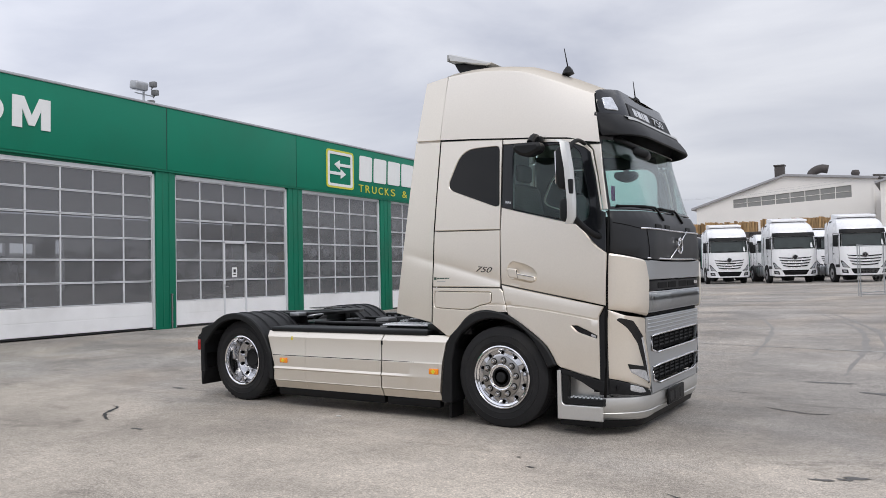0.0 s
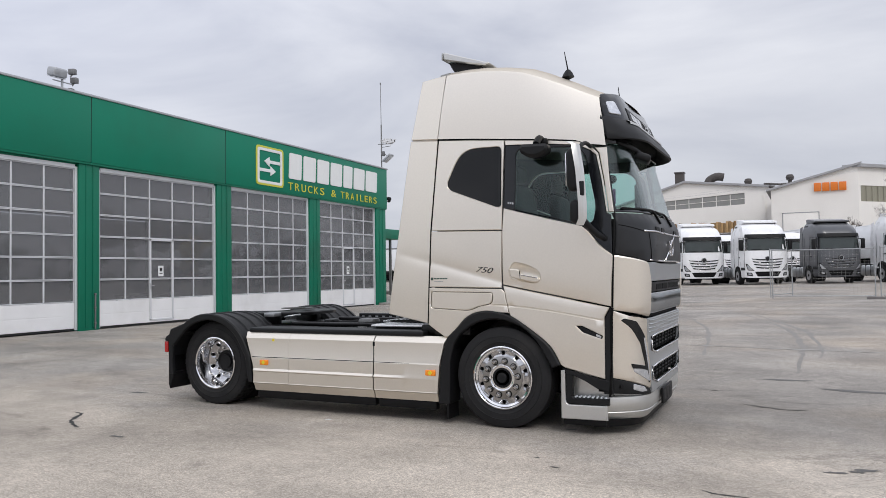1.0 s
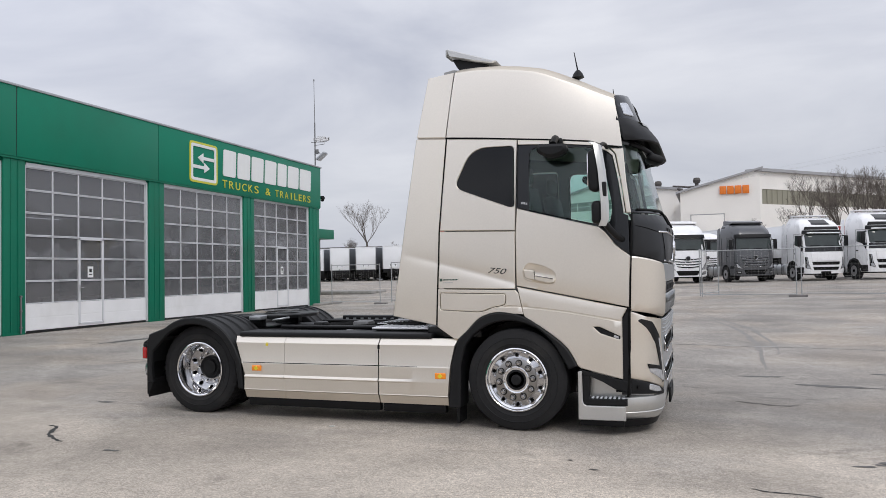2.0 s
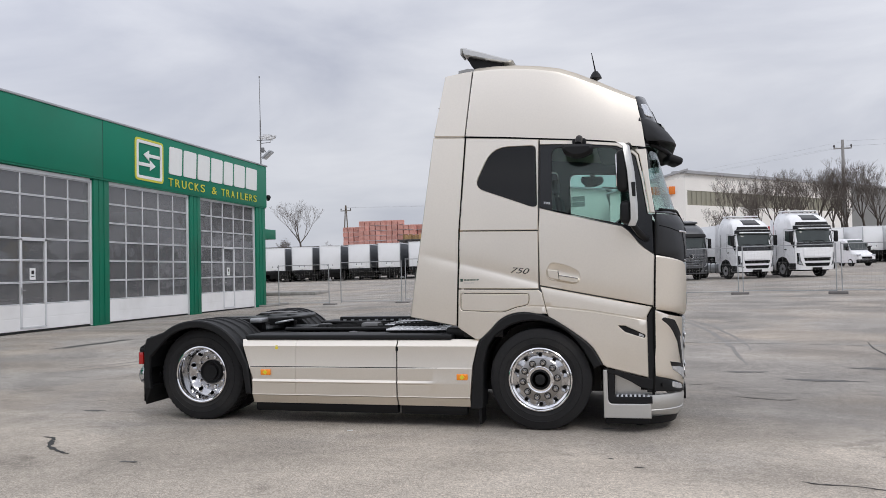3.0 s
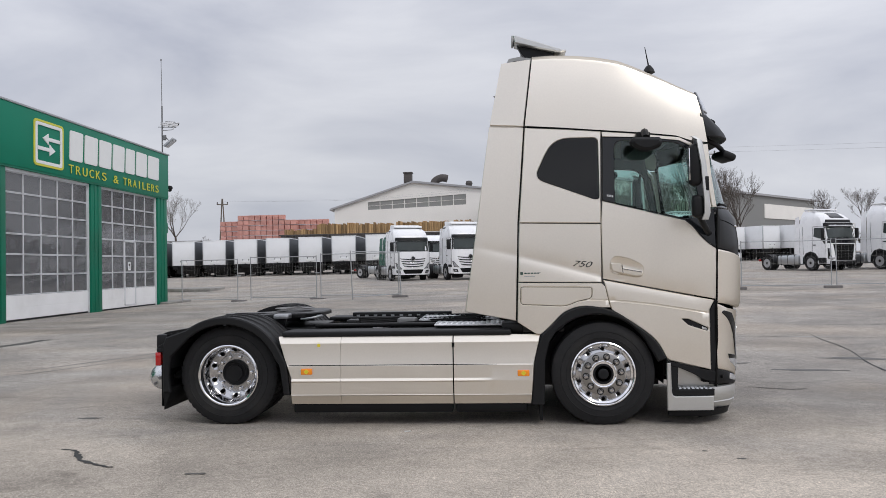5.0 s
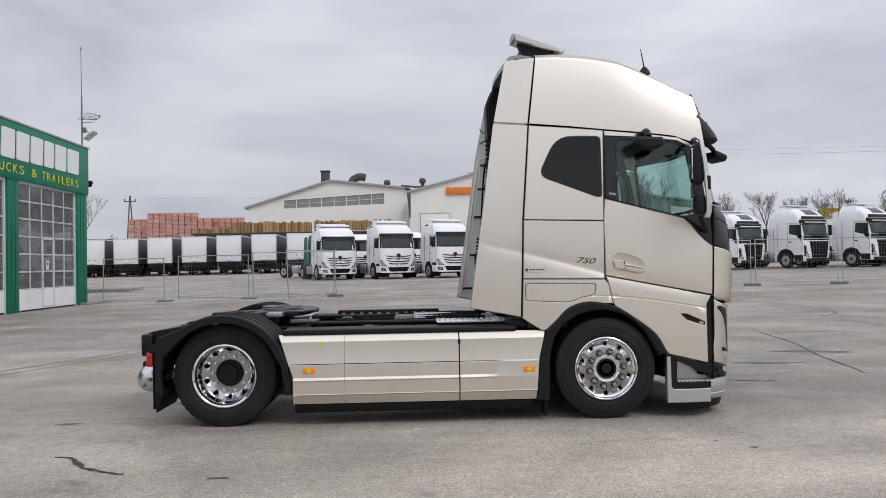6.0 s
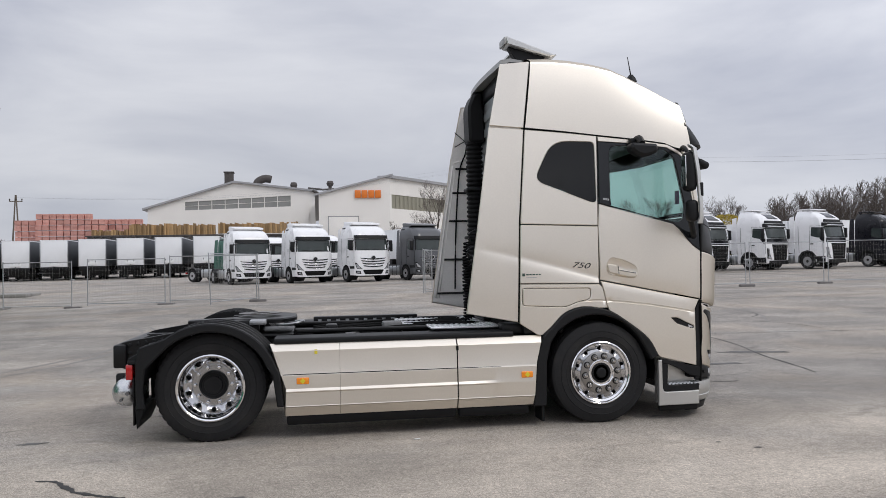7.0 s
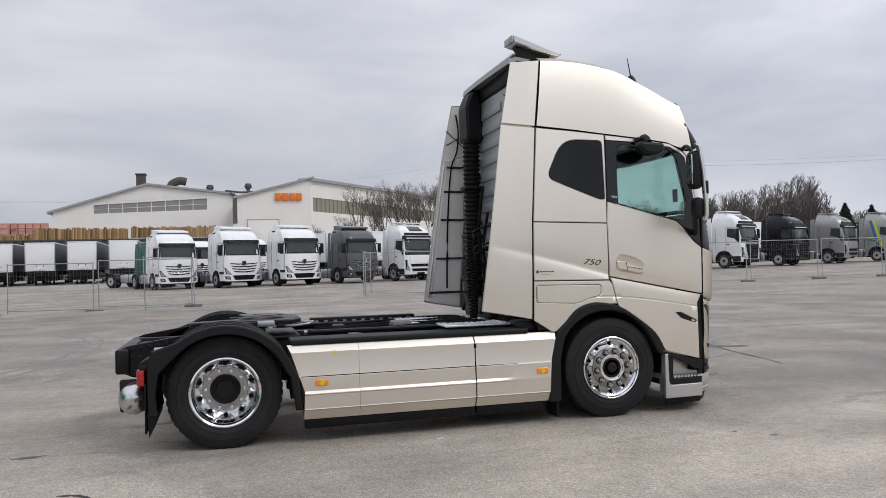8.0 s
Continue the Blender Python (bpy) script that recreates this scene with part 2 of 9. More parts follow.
# ---- mesh helpers ----
def part(name, bm, material, parent=None, label="", sharp=0.62, smooth=True):
    """Links a bmesh as one mesh object under a thing or under a part."""
    me = bpy.data.meshes.new(name)
    if smooth:
        for f in bm.faces:
            f.smooth = True
        for e in bm.edges:
            if len(e.link_faces) == 2 and e.calc_face_angle(0) > sharp:
                e.smooth = False
    bm.to_mesh(me)
    bm.free()
    me.materials.append(material)
    ob = new(name, me)
    ob.parent = parent
    if label:
        tagged(ob, label)
    return ob


def piece(name, mesh, parent, m=None, label=""):
    """One more object on a mesh that alike pieces share."""
    ob = new(name, mesh)
    ob.parent = parent
    if m is not None:
        ob.matrix_local = m
    if label:
        tagged(ob, label)
    return ob


def thing(name, label, category, at=(0, 0, 0), turn=0.0, group="", kind=""):
    ob = tagged(new(name), label, category, group, kind)
    ob.empty_display_size = 0.2
    ob.matrix_world = pose(at[0], at[1], at[2], 0, 0, turn)
    return ob


def box(bm, x0, x1, y0, y1, z0, z1, r=0.0, seg=2, m=None):
    """A box from corner to corner, its edges rounded by r, added to bm."""
    got = bmesh.ops.create_cube(bm, size=1.0)
    vs = got["verts"]
    for v in vs:
        v.co = Vector((x0 + (v.co.x + 0.5) * (x1 - x0), y0 + (v.co.y + 0.5) * (y1 - y0), z0 + (v.co.z + 0.5) * (z1 - z0)))
    if r:
        es = list({e for v in vs for e in v.link_edges})
        got = bmesh.ops.bevel(bm, geom=es + vs, offset=r, segments=seg, affect="EDGES", profile=0.5, clamp_overlap=True)
        vs = list({v for f in got["faces"] for v in f.verts} | {v for v in vs if v.is_valid})
    if m is not None:
        bmesh.ops.transform(bm, matrix=m, verts=vs)
    return vs


def boxes(*rows, r=0.0, seg=2):
    bm = bmesh.new()
    for row in rows:
        box(bm, *row, r=r, seg=seg)
    return bm


def rod(bm, a, c, r0, r1=None, n=10, cap=True):
    """A straight round bar from a to c, added to bm."""
    a, c = Vector(a), Vector(c)
    r1 = r0 if r1 is None else r1
    d = c - a
    m = Matrix.Translation((a + c) / 2) @ d.to_track_quat("Z", "Y").to_matrix().to_4x4()
    got = bmesh.ops.create_cone(bm, cap_ends=cap, segments=n, radius1=r0, radius2=r1, depth=d.length, matrix=m)
    return got["verts"]


def lathe(profile, n=48, axis="y", center=(0, 0, 0), closed=False):
    """A turned body: profile is rows of (radius, along), spun round the axis."""
    bm = bmesh.new()
    rings = []
    for r, h in profile:
        ring = []
        for i in range(n):
            a = 2 * math.pi * i / n
            u, w = r * math.cos(a), r * math.sin(a)
            p = {"y": (u, h, w), "z": (u, w, h), "x": (h, u, w)}[axis]
            ring.append(bm.verts.new(Vector(p) + Vector(center)))
        rings.append(ring)
    k = len(rings)
    for j in range(k if closed else k - 1):
        a, c = rings[j], rings[(j + 1) % k]
        for i in range(n):
            bm.faces.new((a[i], a[(i + 1) % n], c[(i + 1) % n], c[i]))
    if not closed:
        for ring, h in ((rings[0], 0), (rings[-1], 1)):
            if (profile[0] if h == 0 else profile[-1])[0] > 1e-4:
                bm.faces.new(ring)
    bmesh.ops.remove_doubles(bm, verts=bm.verts, dist=1e-5)
    bmesh.ops.recalc_face_normals(bm, faces=bm.faces)
    return bm


def tube(bm, pts, r, n=8, taper=None):
    """A bent round bar through pts (radius r, or one radius a point in taper)."""
    pts = [Vector(p) for p in pts]
    prev, rings = None, []
    up = Vector((0, 0, 1))
    for i, p in enumerate(pts):
        d = (pts[min(i + 1, len(pts) - 1)] - pts[max(i - 1, 0)]).normalized()
        s = d.cross(up)
        if s.length < 0.05:
            s = d.cross(Vector((1, 0, 0)))
        s.normalize()
        t = s.cross(d)
        rr = taper[i] if taper else r
        rings.append([bm.verts.new(p + rr * (math.cos(2 * math.pi * k / n) * s + math.sin(2 * math.pi * k / n) * t)) for k in range(n)])
    for a, c in zip(rings, rings[1:]):
        for k in range(n):
            bm.faces.new((a[k], a[(k + 1) % n], c[(k + 1) % n], c[k]))
    bm.faces.new(rings[0][::-1])
    bm.faces.new(rings[-1])


def smooth_line(pts, n=6):
    """A Catmull-Rom line through pts, n steps between two of them."""
    pts = [Vector(p) for p in pts]
    out = []
    for i in range(len(pts) - 1):
        p0, p1, p2, p3 = pts[max(i - 1, 0)], pts[i], pts[i + 1], pts[min(i + 2, len(pts) - 1)]
        for k in range(n):
            t = k / n
            out.append(0.5 * ((2 * p1) + (p2 - p0) * t + (2 * p0 - 5 * p1 + 4 * p2 - p3) * t * t + (3 * p1 - p0 - 3 * p2 + p3) * t ** 3))
    return out + [pts[-1]]


def rounded(poly, r, n=4):
    """A polygon (u, v) with its corners rounded; r: one radius, or one a corner."""
    out = []
    k = len(poly)
    for i in range(k):
        a, p, c = Vector(poly[i - 1]), Vector(poly[i]), Vector(poly[(i + 1) % k])
        rr = r[i] if isinstance(r, (list, tuple)) else r
        if rr <= 0:
            out.append(p)
            continue
        e1, e2 = (a - p), (c - p)
        q = min(rr, e1.length * 0.45, e2.length * 0.45)
        s, e = p + e1.normalized() * q, p + e2.normalized() * q
        for j in range(n + 1):
            t = j / n
            out.append(s * (1 - t) ** 2 + p * 2 * t * (1 - t) + e * t * t)
    return out


def area2(poly):
    return sum(poly[i - 1][0] * poly[i][1] - poly[i][0] * poly[i - 1][1] for i in range(len(poly)))


def inset(poly, d):
    """The polygon (counter-clockwise) moved inwards by d."""
    out, k = [], len(poly)
    for i in range(k):
        a, p, c = Vector(poly[i - 1]), Vector(poly[i]), Vector(poly[(i + 1) % k])
        n1 = Vector((-(p - a).y, (p - a).x)).normalized()
        n2 = Vector((-(c - p).y, (c - p).x)).normalized()
        m = n1 + n2
        if m.length < 1e-6:
            m = n1
        m = m / max(m.length_squared, 0.6) * 2 if m.length_squared else n1
        out.append(p + m * d)
    return out


def inside(p, poly):
    hit, k = False, len(poly)
    for i in range(k):
        a, c = poly[i - 1], poly[i]
        if (a[1] > p[1]) != (c[1] > p[1]) and p[0] < (c[0] - a[0]) * (p[1] - a[1]) / (c[1] - a[1]) + a[0]:
            hit = not hit
    return hit


def dense(poly, step):
    out = []
    for i in range(len(poly)):
        a, c = Vector(poly[i]), Vector(poly[(i + 1) % len(poly)])
        n = max(1, int((c - a).length / step))
        out += [a + (c - a) * j / n for j in range(n)]
    return out


def panel(poly, fmap, holes=(), thick=0.02, edge=0.006, step=0.08, lines=()):
    """A sheet cut out of a curved surface. poly, holes: outlines (u, v); fmap(u, v, d): the place d below the surface.
    The rim is rounded over, and the back is closed; lines: creases along which the sheet gets extra points."""
    from mathutils.geometry import delaunay_2d_cdt
    bm = bmesh.new()
    loops = []
    for i, p in enumerate([poly, *holes]):
        p = [Vector(q) for q in p]
        if area2(p) < 0:
            p.reverse()
        p = dense(p, 0.012 if lines else step)
        loops.append((p, inset(p, edge if i == 0 else -edge)))

    def facing(face, want):
        face.normal_update()
        if face.normal.dot(want) < 0:
            face.normal_flip()

    def fill(sel, depth, up):
        pts, edges = [], []
        for lp in loops:
            q = lp[sel]
            s = len(pts)
            pts += q
            edges += [(s + i, s + (i + 1) % len(q)) for i in range(len(q))]
        rim = len(pts)
        us, vs = [p.x for p in loops[0][sel]], [p.y for p in loops[0][sel]]
        u = min(us) + step / 2
        while u < max(us):
            v = min(vs) + step / 2
            while v < max(vs):
                p = Vector((u, v))
                if inside(p, loops[0][sel]) and not any(inside(p, h[sel]) for h in loops[1:]):
                    if all((p - q).length > (0.02 if lines else step * 0.45) for lp in loops for q in lp[sel]):
                        pts.append(p)
                v += step
            u += step
        if up > 0 and lines:
            grid = pts[rim:]
            del pts[rim:]
            extra = []
            for ln in lines:
                last = None
                for p in dense(ln + ln[-2:0:-1], 0.035):
                    if p.x < ln[0][0] + 1e-4 and last is not None:
                        break
                    if last is not None and pts[last].x >= p.x:
                        break
                    good = inside(p, loops[0][sel]) and not any(inside(p, h[sel]) for h in loops[1:]) and all((p - q).length > 0.004 for lp in loops for q in lp[sel])
                    if good:
                        pts.append(p)
                        extra.append(p)
                        if last is not None:
                            edges.append((last, len(pts) - 1))
                        last = len(pts) - 1
                    else:
                        last = None
            pts += [p for p in grid if all((p - q).length > 0.03 for q in extra)]
        vv, _, ff, origin, _, _ = delaunay_2d_cdt(pts, edges, [], 0, 1e-7)
        made = [bm.verts.new(fmap(p.x, p.y, depth)) for p in vv]
        for f in ff:
            c = sum((vv[i] for i in f), Vector((0, 0))) / len(f)
            if inside(c, loops[0][sel]) and not any(inside(c, h[sel]) for h in loops[1:]):
                q = [vv[i] for i in f]
                far = max((q[i] - q[i - 1]).length for i in range(len(q)))
                if abs(area2(q)) < far * 3e-4:
                    continue
                try:
                    face = bm.faces.new([made[i] for i in f])
                except ValueError:
                    continue
                facing(face, (fmap(c.x, c.y, 0.0) - fmap(c.x, c.y, 0.01)) * up)
        where = {}
        for i, o in enumerate(origin):
            for k in o:
                where[k] = made[i]
        return [where.get(i) for i in range(rim)]

    top = fill(1, 0.0, 1.0)
    back = fill(0, thick, -1.0)
    s = 0
    for li, lp in enumerate(loops):
        k = len(lp[0])
        mid = [bm.verts.new(fmap(p.x, p.y, edge)) for p in lp[0]]
        for i in range(k):
            j = (i + 1) % k
            e = lp[0][j] - lp[0][i]
            n = Vector((e.y, -e.x)).normalized() * (1 if li == 0 else -1)
            q = (lp[0][i] + lp[0][j]) / 2
            want = fmap(q.x + n.x * 0.01, q.y + n.y * 0.01, edge) - fmap(q.x, q.y, edge)
            for a, c in ((top[s:s + k], mid), (mid, back[s:s + k])):
                if None in (a[i], a[j], c[i], c[j]):
                    continue
                try:
                    facing(bm.faces.new((a[i], a[j], c[j], c[i])), want)
                except ValueError:
                    pass
        s += k
    return bm


def prism(poly, fmap, depth, edge=0.004):
    """A flat plate with the outline poly, as thick as depth."""
    return panel(poly, fmap, thick=depth, edge=edge, step=10.0)


def lettering(name, words, material, parent, m, size, depth=0.01, width=None, space=1.0, bold=0.0, slant=0.0):
    """Words in the built-in font, as a mesh part, their width brought to the given one."""
    cu = bpy.data.curves.new(name, "FONT")
    cu.body, cu.size, cu.extrude, cu.space_character, cu.offset = words, size, depth / 2, space, bold
    ob = new(name, cu)
    bpy.context.view_layer.update()
    me = bpy.data.meshes.new_from_object(ob.evaluated_get(bpy.context.evaluated_depsgraph_get()))
    bpy.data.objects.remove(ob)
    for v in me.vertices:
        v.co.x += slant * v.co.y
    xs = [v.co.x for v in me.vertices]
    if width and xs:
        k = width / (max(xs) - min(xs))
        x0 = min(xs)
        for v in me.vertices:
            v.co.x = (v.co.x - x0) * k
    me.materials.append(material)
    out = new(name, me)
    out.parent = parent
    out.matrix_local = m
    return out


def mesh_of(bm, name, material, sharp=0.62):
    """A mesh to be shared by alike pieces."""
    for f in bm.faces:
        f.smooth = True
    for e in bm.edges:
        if len(e.link_faces) == 2 and e.calc_face_angle(0) > sharp:
            e.smooth = False
    me = bpy.data.meshes.new(name)
    bm.to_mesh(me)
    bm.free()
    me.materials.append(material)
    return me


# ---- ground ----
def unit(v):
    return min(max(v, 0.0), 1.0)


def ramp(v, table):
    for (a, p), (c, q) in zip(table, table[1:]):
        if v <= c:
            return p + (q - p) * unit((v - a) / (c - a))
    return table[-1][1]


def ground_z(y):
    """The plan's height of the far yard, before it is brought to its place."""
    return 0.0095 * (min(max(y, 26.0), 130.0) - 26.0)


def yard_z(x, y):
    """The yard is level round the truck and along the workshop, and climbs gently towards the halls."""
    z = ramp(y, [(4, 0.0), (22, 0.304), (135, 1.86), (150, 1.95)]) + 0.0095 * min(max(x, -60), 90) * unit((y - 4) / 18)
    near = unit((-9 - x) / 5) * unit((40 - y) / 14)
    return z * (1 - near) + 0.09 * near


def build_ground():
    def steps(lo, hi):
        out, v = [0.0], 0.0
        while v < hi:
            v += 2.0 if v < 40 else 8.0 if v < 140 else 120.0
            out.append(v)
        neg, v = [], 0.0
        while v > lo:
            v -= 2.0 if v > -30 else 8.0 if v > -140 else 120.0
            neg.append(v)
        return neg[::-1] + out
    xs, ys = steps(-1500, 1500), steps(-1500, 1500)
    verts = [(x, y, yard_z(x, y)) for y in ys for x in xs]
    n = len(xs)
    faces = [(j * n + i, j * n + i + 1, (j + 1) * n + i + 1, (j + 1) * n + i) for j in range(len(ys) - 1) for i in range(n - 1)]
    me = bpy.data.meshes.new("ground")
    me.from_pydata(verts, [], faces)
    me.materials.append(ASPHALT)
    ob = new("ground", me)
    for p in me.polygons:
        p.use_smooth = True
    tagged(ob, "worn light grey asphalt yard with stains and tyre marks", "ground", kind="structure")


build_ground()


def strip(name, pts, widths, material, label, category, z=0.004):
    """A thin uneven strip that lies on the ground: a crack or a faded line."""
    bm = bmesh.new()
    line = smooth_line([(p[0], p[1], 0) for p in pts], 5)
    rnd = random.Random(len(pts) + int(pts[0][0] * 100))
    prev = None
    for i, p in enumerate(line):
        d = (line[min(i + 1, len(line) - 1)] - line[max(i - 1, 0)]).normalized()
        s = Vector((-d.y, d.x, 0))
        t = i / (len(line) - 1)
        w = widths * (0.45 + 0.9 * rnd.random()) * (0.35 + 0.65 * math.sin(math.pi * min(max(t, 0.04), 0.96)))
        q = p + s * (rnd.random() - 0.5) * widths * 0.5
        a = [bm.verts.new((q.x + k * s.x * w / 2, q.y + k * s.y * w / 2, yard_z(q.x, q.y) + z)) for k in (-1, 1)]
        if prev:
            bm.faces.new((prev[0], prev[1], a[1], a[0]))
        prev = a
    bmesh.ops.recalc_face_normals(bm, faces=bm.faces)
    for f in bm.faces:
        if f.normal.z < 0:
            f.normal_flip()
    ob = part(name, bm, material)
    return tagged(ob, label, category, kind="structure")


strip("crack", [(-4.79, -0.87), (-4.62, -0.95), (-4.51, -1.11), (-4.39, -1.26), (-4.17, -1.39), (-4.02, -1.47)], 0.05, CRACK, "dark filled crack in the yard asphalt", "crack")
strip("crack", [(4.95, 7.87), (4.81, 7.01), (4.69, 5.68), (4.36, 4.37), (4.17, 3.26), (3.99, 2.44)], 0.035, CRACK, "long thin dark crack in the yard asphalt", "crack")
strip("crack", [(5.83, 9.49), (7.2, 9.23), (7.72, 8.42), (7.74, 7.36)], 0.035, CRACK, "long thin dark crack in the yard asphalt", "crack")
strip("crack", [(8.58, 11.73), (8.27, 10.72), (7.6, 10.12), (6.81, 10.54)], 0.04, CRACK, "thin dark crack in the yard asphalt", "crack")
strip("crack", [(2.0, -1.37), (2.12, -1.43), (2.32, -1.44), (2.64, -1.57)], 0.02, CRACK, "short thin dark crack in the yard asphalt", "crack")
strip("faded_line", [(-0.57, 8.34), (1.69, 7.93), (3.61, 7.65), (6.07, 7.2), (11.59, 6.66)], 0.10, FADED_LINE, "worn pale painted line on the asphalt", "marking")
strip("faded_line", [(-13.11, 11.97), (-10.47, 11.03), (-7.96, 10.79), (-3.85, 10.44), (0.03, 10.32)], 0.09, FADED_LINE, "worn pale painted line on the asphalt", "marking")
strip("faded_line", [(-13.55, 17.1), (-8.46, 16.57), (-2.82, 16.36), (3.83, 15.92), (13.66, 16.0)], 0.12, FADED_LINE, "worn pale painted line on the asphalt", "marking")
strip("tyre_track", [(-11.25, 18.86), (-5.59, 19.43), (0.04, 19.31), (7.54, 18.29), (17.23, 18.25)], 0.14, TRACK, "faint long tyre mark on the asphalt", "marking", 0.003)


for arc_ in ([(1.02, 15.89), (1.87, 13.0), (2.3, 11.1), (2.53, 8.58), (2.55, 6.73), (2.5, 4.94)], [(1.32, 15.78), (2.15, 12.9), (2.61, 11.03), (2.83, 8.57), (2.84, 6.73)], [(-0.18, 14.4), (0.56, 11.41), (0.85, 9.12), (1.06, 6.64)],
             [(5.73, 17.61), (7.89, 14.98), (8.58, 11.73), (7.48, 8.96)], [(-9.91, 1.74), (-7.82, 4.17), (-6.32, 7.62), (-6.34, 11.31), (-7.59, 14.41)], [(-10.15, 1.91), (-8.1, 4.44), (-6.65, 7.7), (-6.67, 11.3), (-7.87, 14.31)]):
    strip("tyre_track", arc_, 0.10, TRACK, "faint curved tyre mark on the asphalt", "marking", 0.003)
strip("crack", [(2.01, 2.23), (2.27, 2.09), (2.47, 2.02), (2.65, 2.07)], 0.05, TRACK_DARK, "dark smeared tyre mark on the asphalt", "marking")
strip("crack", [(1.42, 3.18), (1.66, 3.1), (1.86, 3.19)], 0.02, CRACK, "short thin dark crack in the yard asphalt", "crack")
strip("crack", [(-2.56, 27.63), (-1.64, 26.07), (-1.13, 26.15)], 0.05, CRACK, "short dark crack in the yard asphalt", "crack")


def stain(x, y, rx, ry, turn, seed, material=STAIN, name="stain", label="dark dried oil stain on the asphalt"):
    rnd = random.Random(seed)
    bm = bmesh.new()
    n = 22
    c, s = math.cos(radians(turn)), math.sin(radians(turn))
    vs = []
    for i in range(n):
        a = 2 * math.pi * i / n
        k = 0.55 + 0.6 * rnd.random()
        u, v = rx * k * math.cos(a), ry * k * math.sin(a)
        vs.append(bm.verts.new((x + c * u - s * v, y + s * u + c * v, yard_z(x + c * u - s * v, y + s * u + c * v) + 0.0035)))
    bm.faces.new(vs)
    tagged(part(name, bm, material), label, "stain", kind="structure")


for sx, sy, srx, sry, sturn, sseed in ((-5.27, 0.44, 0.15, 0.045, 5, 1), (0.63, 0.23, 0.09, 0.03, 0, 2), (2.84, -0.54, 0.10, 0.03, 10, 3), (3.04, -0.39, 0.12, 0.04, 20, 4),
                                       (2.97, -0.47, 0.06, 0.03, 0, 5), (3.31, -0.3, 0.09, 0.03, 15, 6), (0.89, -1.16, 0.05, 0.02, 0, 7), (0.67, -0.92, 0.025, 0.02, 0, 8),
                                       (-4.16, 1.53, 0.3, 0.08, 10, 9), (3.21, 3.59, 0.5, 0.10, 170, 10), (4.45, 4.64, 0.7, 0.12, 165, 11), (2.41, 4.29, 0.35, 0.07, 5, 12),
                                       (-3.29, -1.63, 0.10, 0.03, 0, 13), (-10.87, 7.42, 1.3, 0.18, 80, 14), (-9.2, 3.68, 0.5, 0.1, 20, 15), (5.92, 0.2, 0.4, 0.09, 0, 16)):
    stain(sx, sy, srx, sry, sturn, sseed)


def litter(x, y, turn, size):
    bm = bmesh.new()
    box(bm, -size, size, -size * 0.35, size * 0.35, 0.0, 0.006, r=0.002, seg=1)
    ob = part("paper_scrap", bm, SIGN_WHITE)
    ob.matrix_world = pose(x, y, 0.004, 0, 0, turn)
    tagged(ob, "small white paper scrap lying on the asphalt", "litter")


litter(-1.84, -0.21, 15, 0.030)


# ---- service building ----
BX = -16.0          # face of the gates
GATES = [(3.10, 8.08), (8.78, 13.75), (14.50, 19.33), (20.08, 24.78)]
COLS = [(2.40, 3.10), (8.08, 8.78), (13.75, 14.50), (19.33, 20.08), (24.78, 25.70)]
BY0, BY1, BDEEP, FZ0, FZ1 = -6.0, 25.70, 16.0, 4.74, 6.68


def setting(name, bm, material, label, category="wall"):
    return tagged(part(name, bm, material), label, category, kind="structure")


BUILT = set(bpy.data.objects)


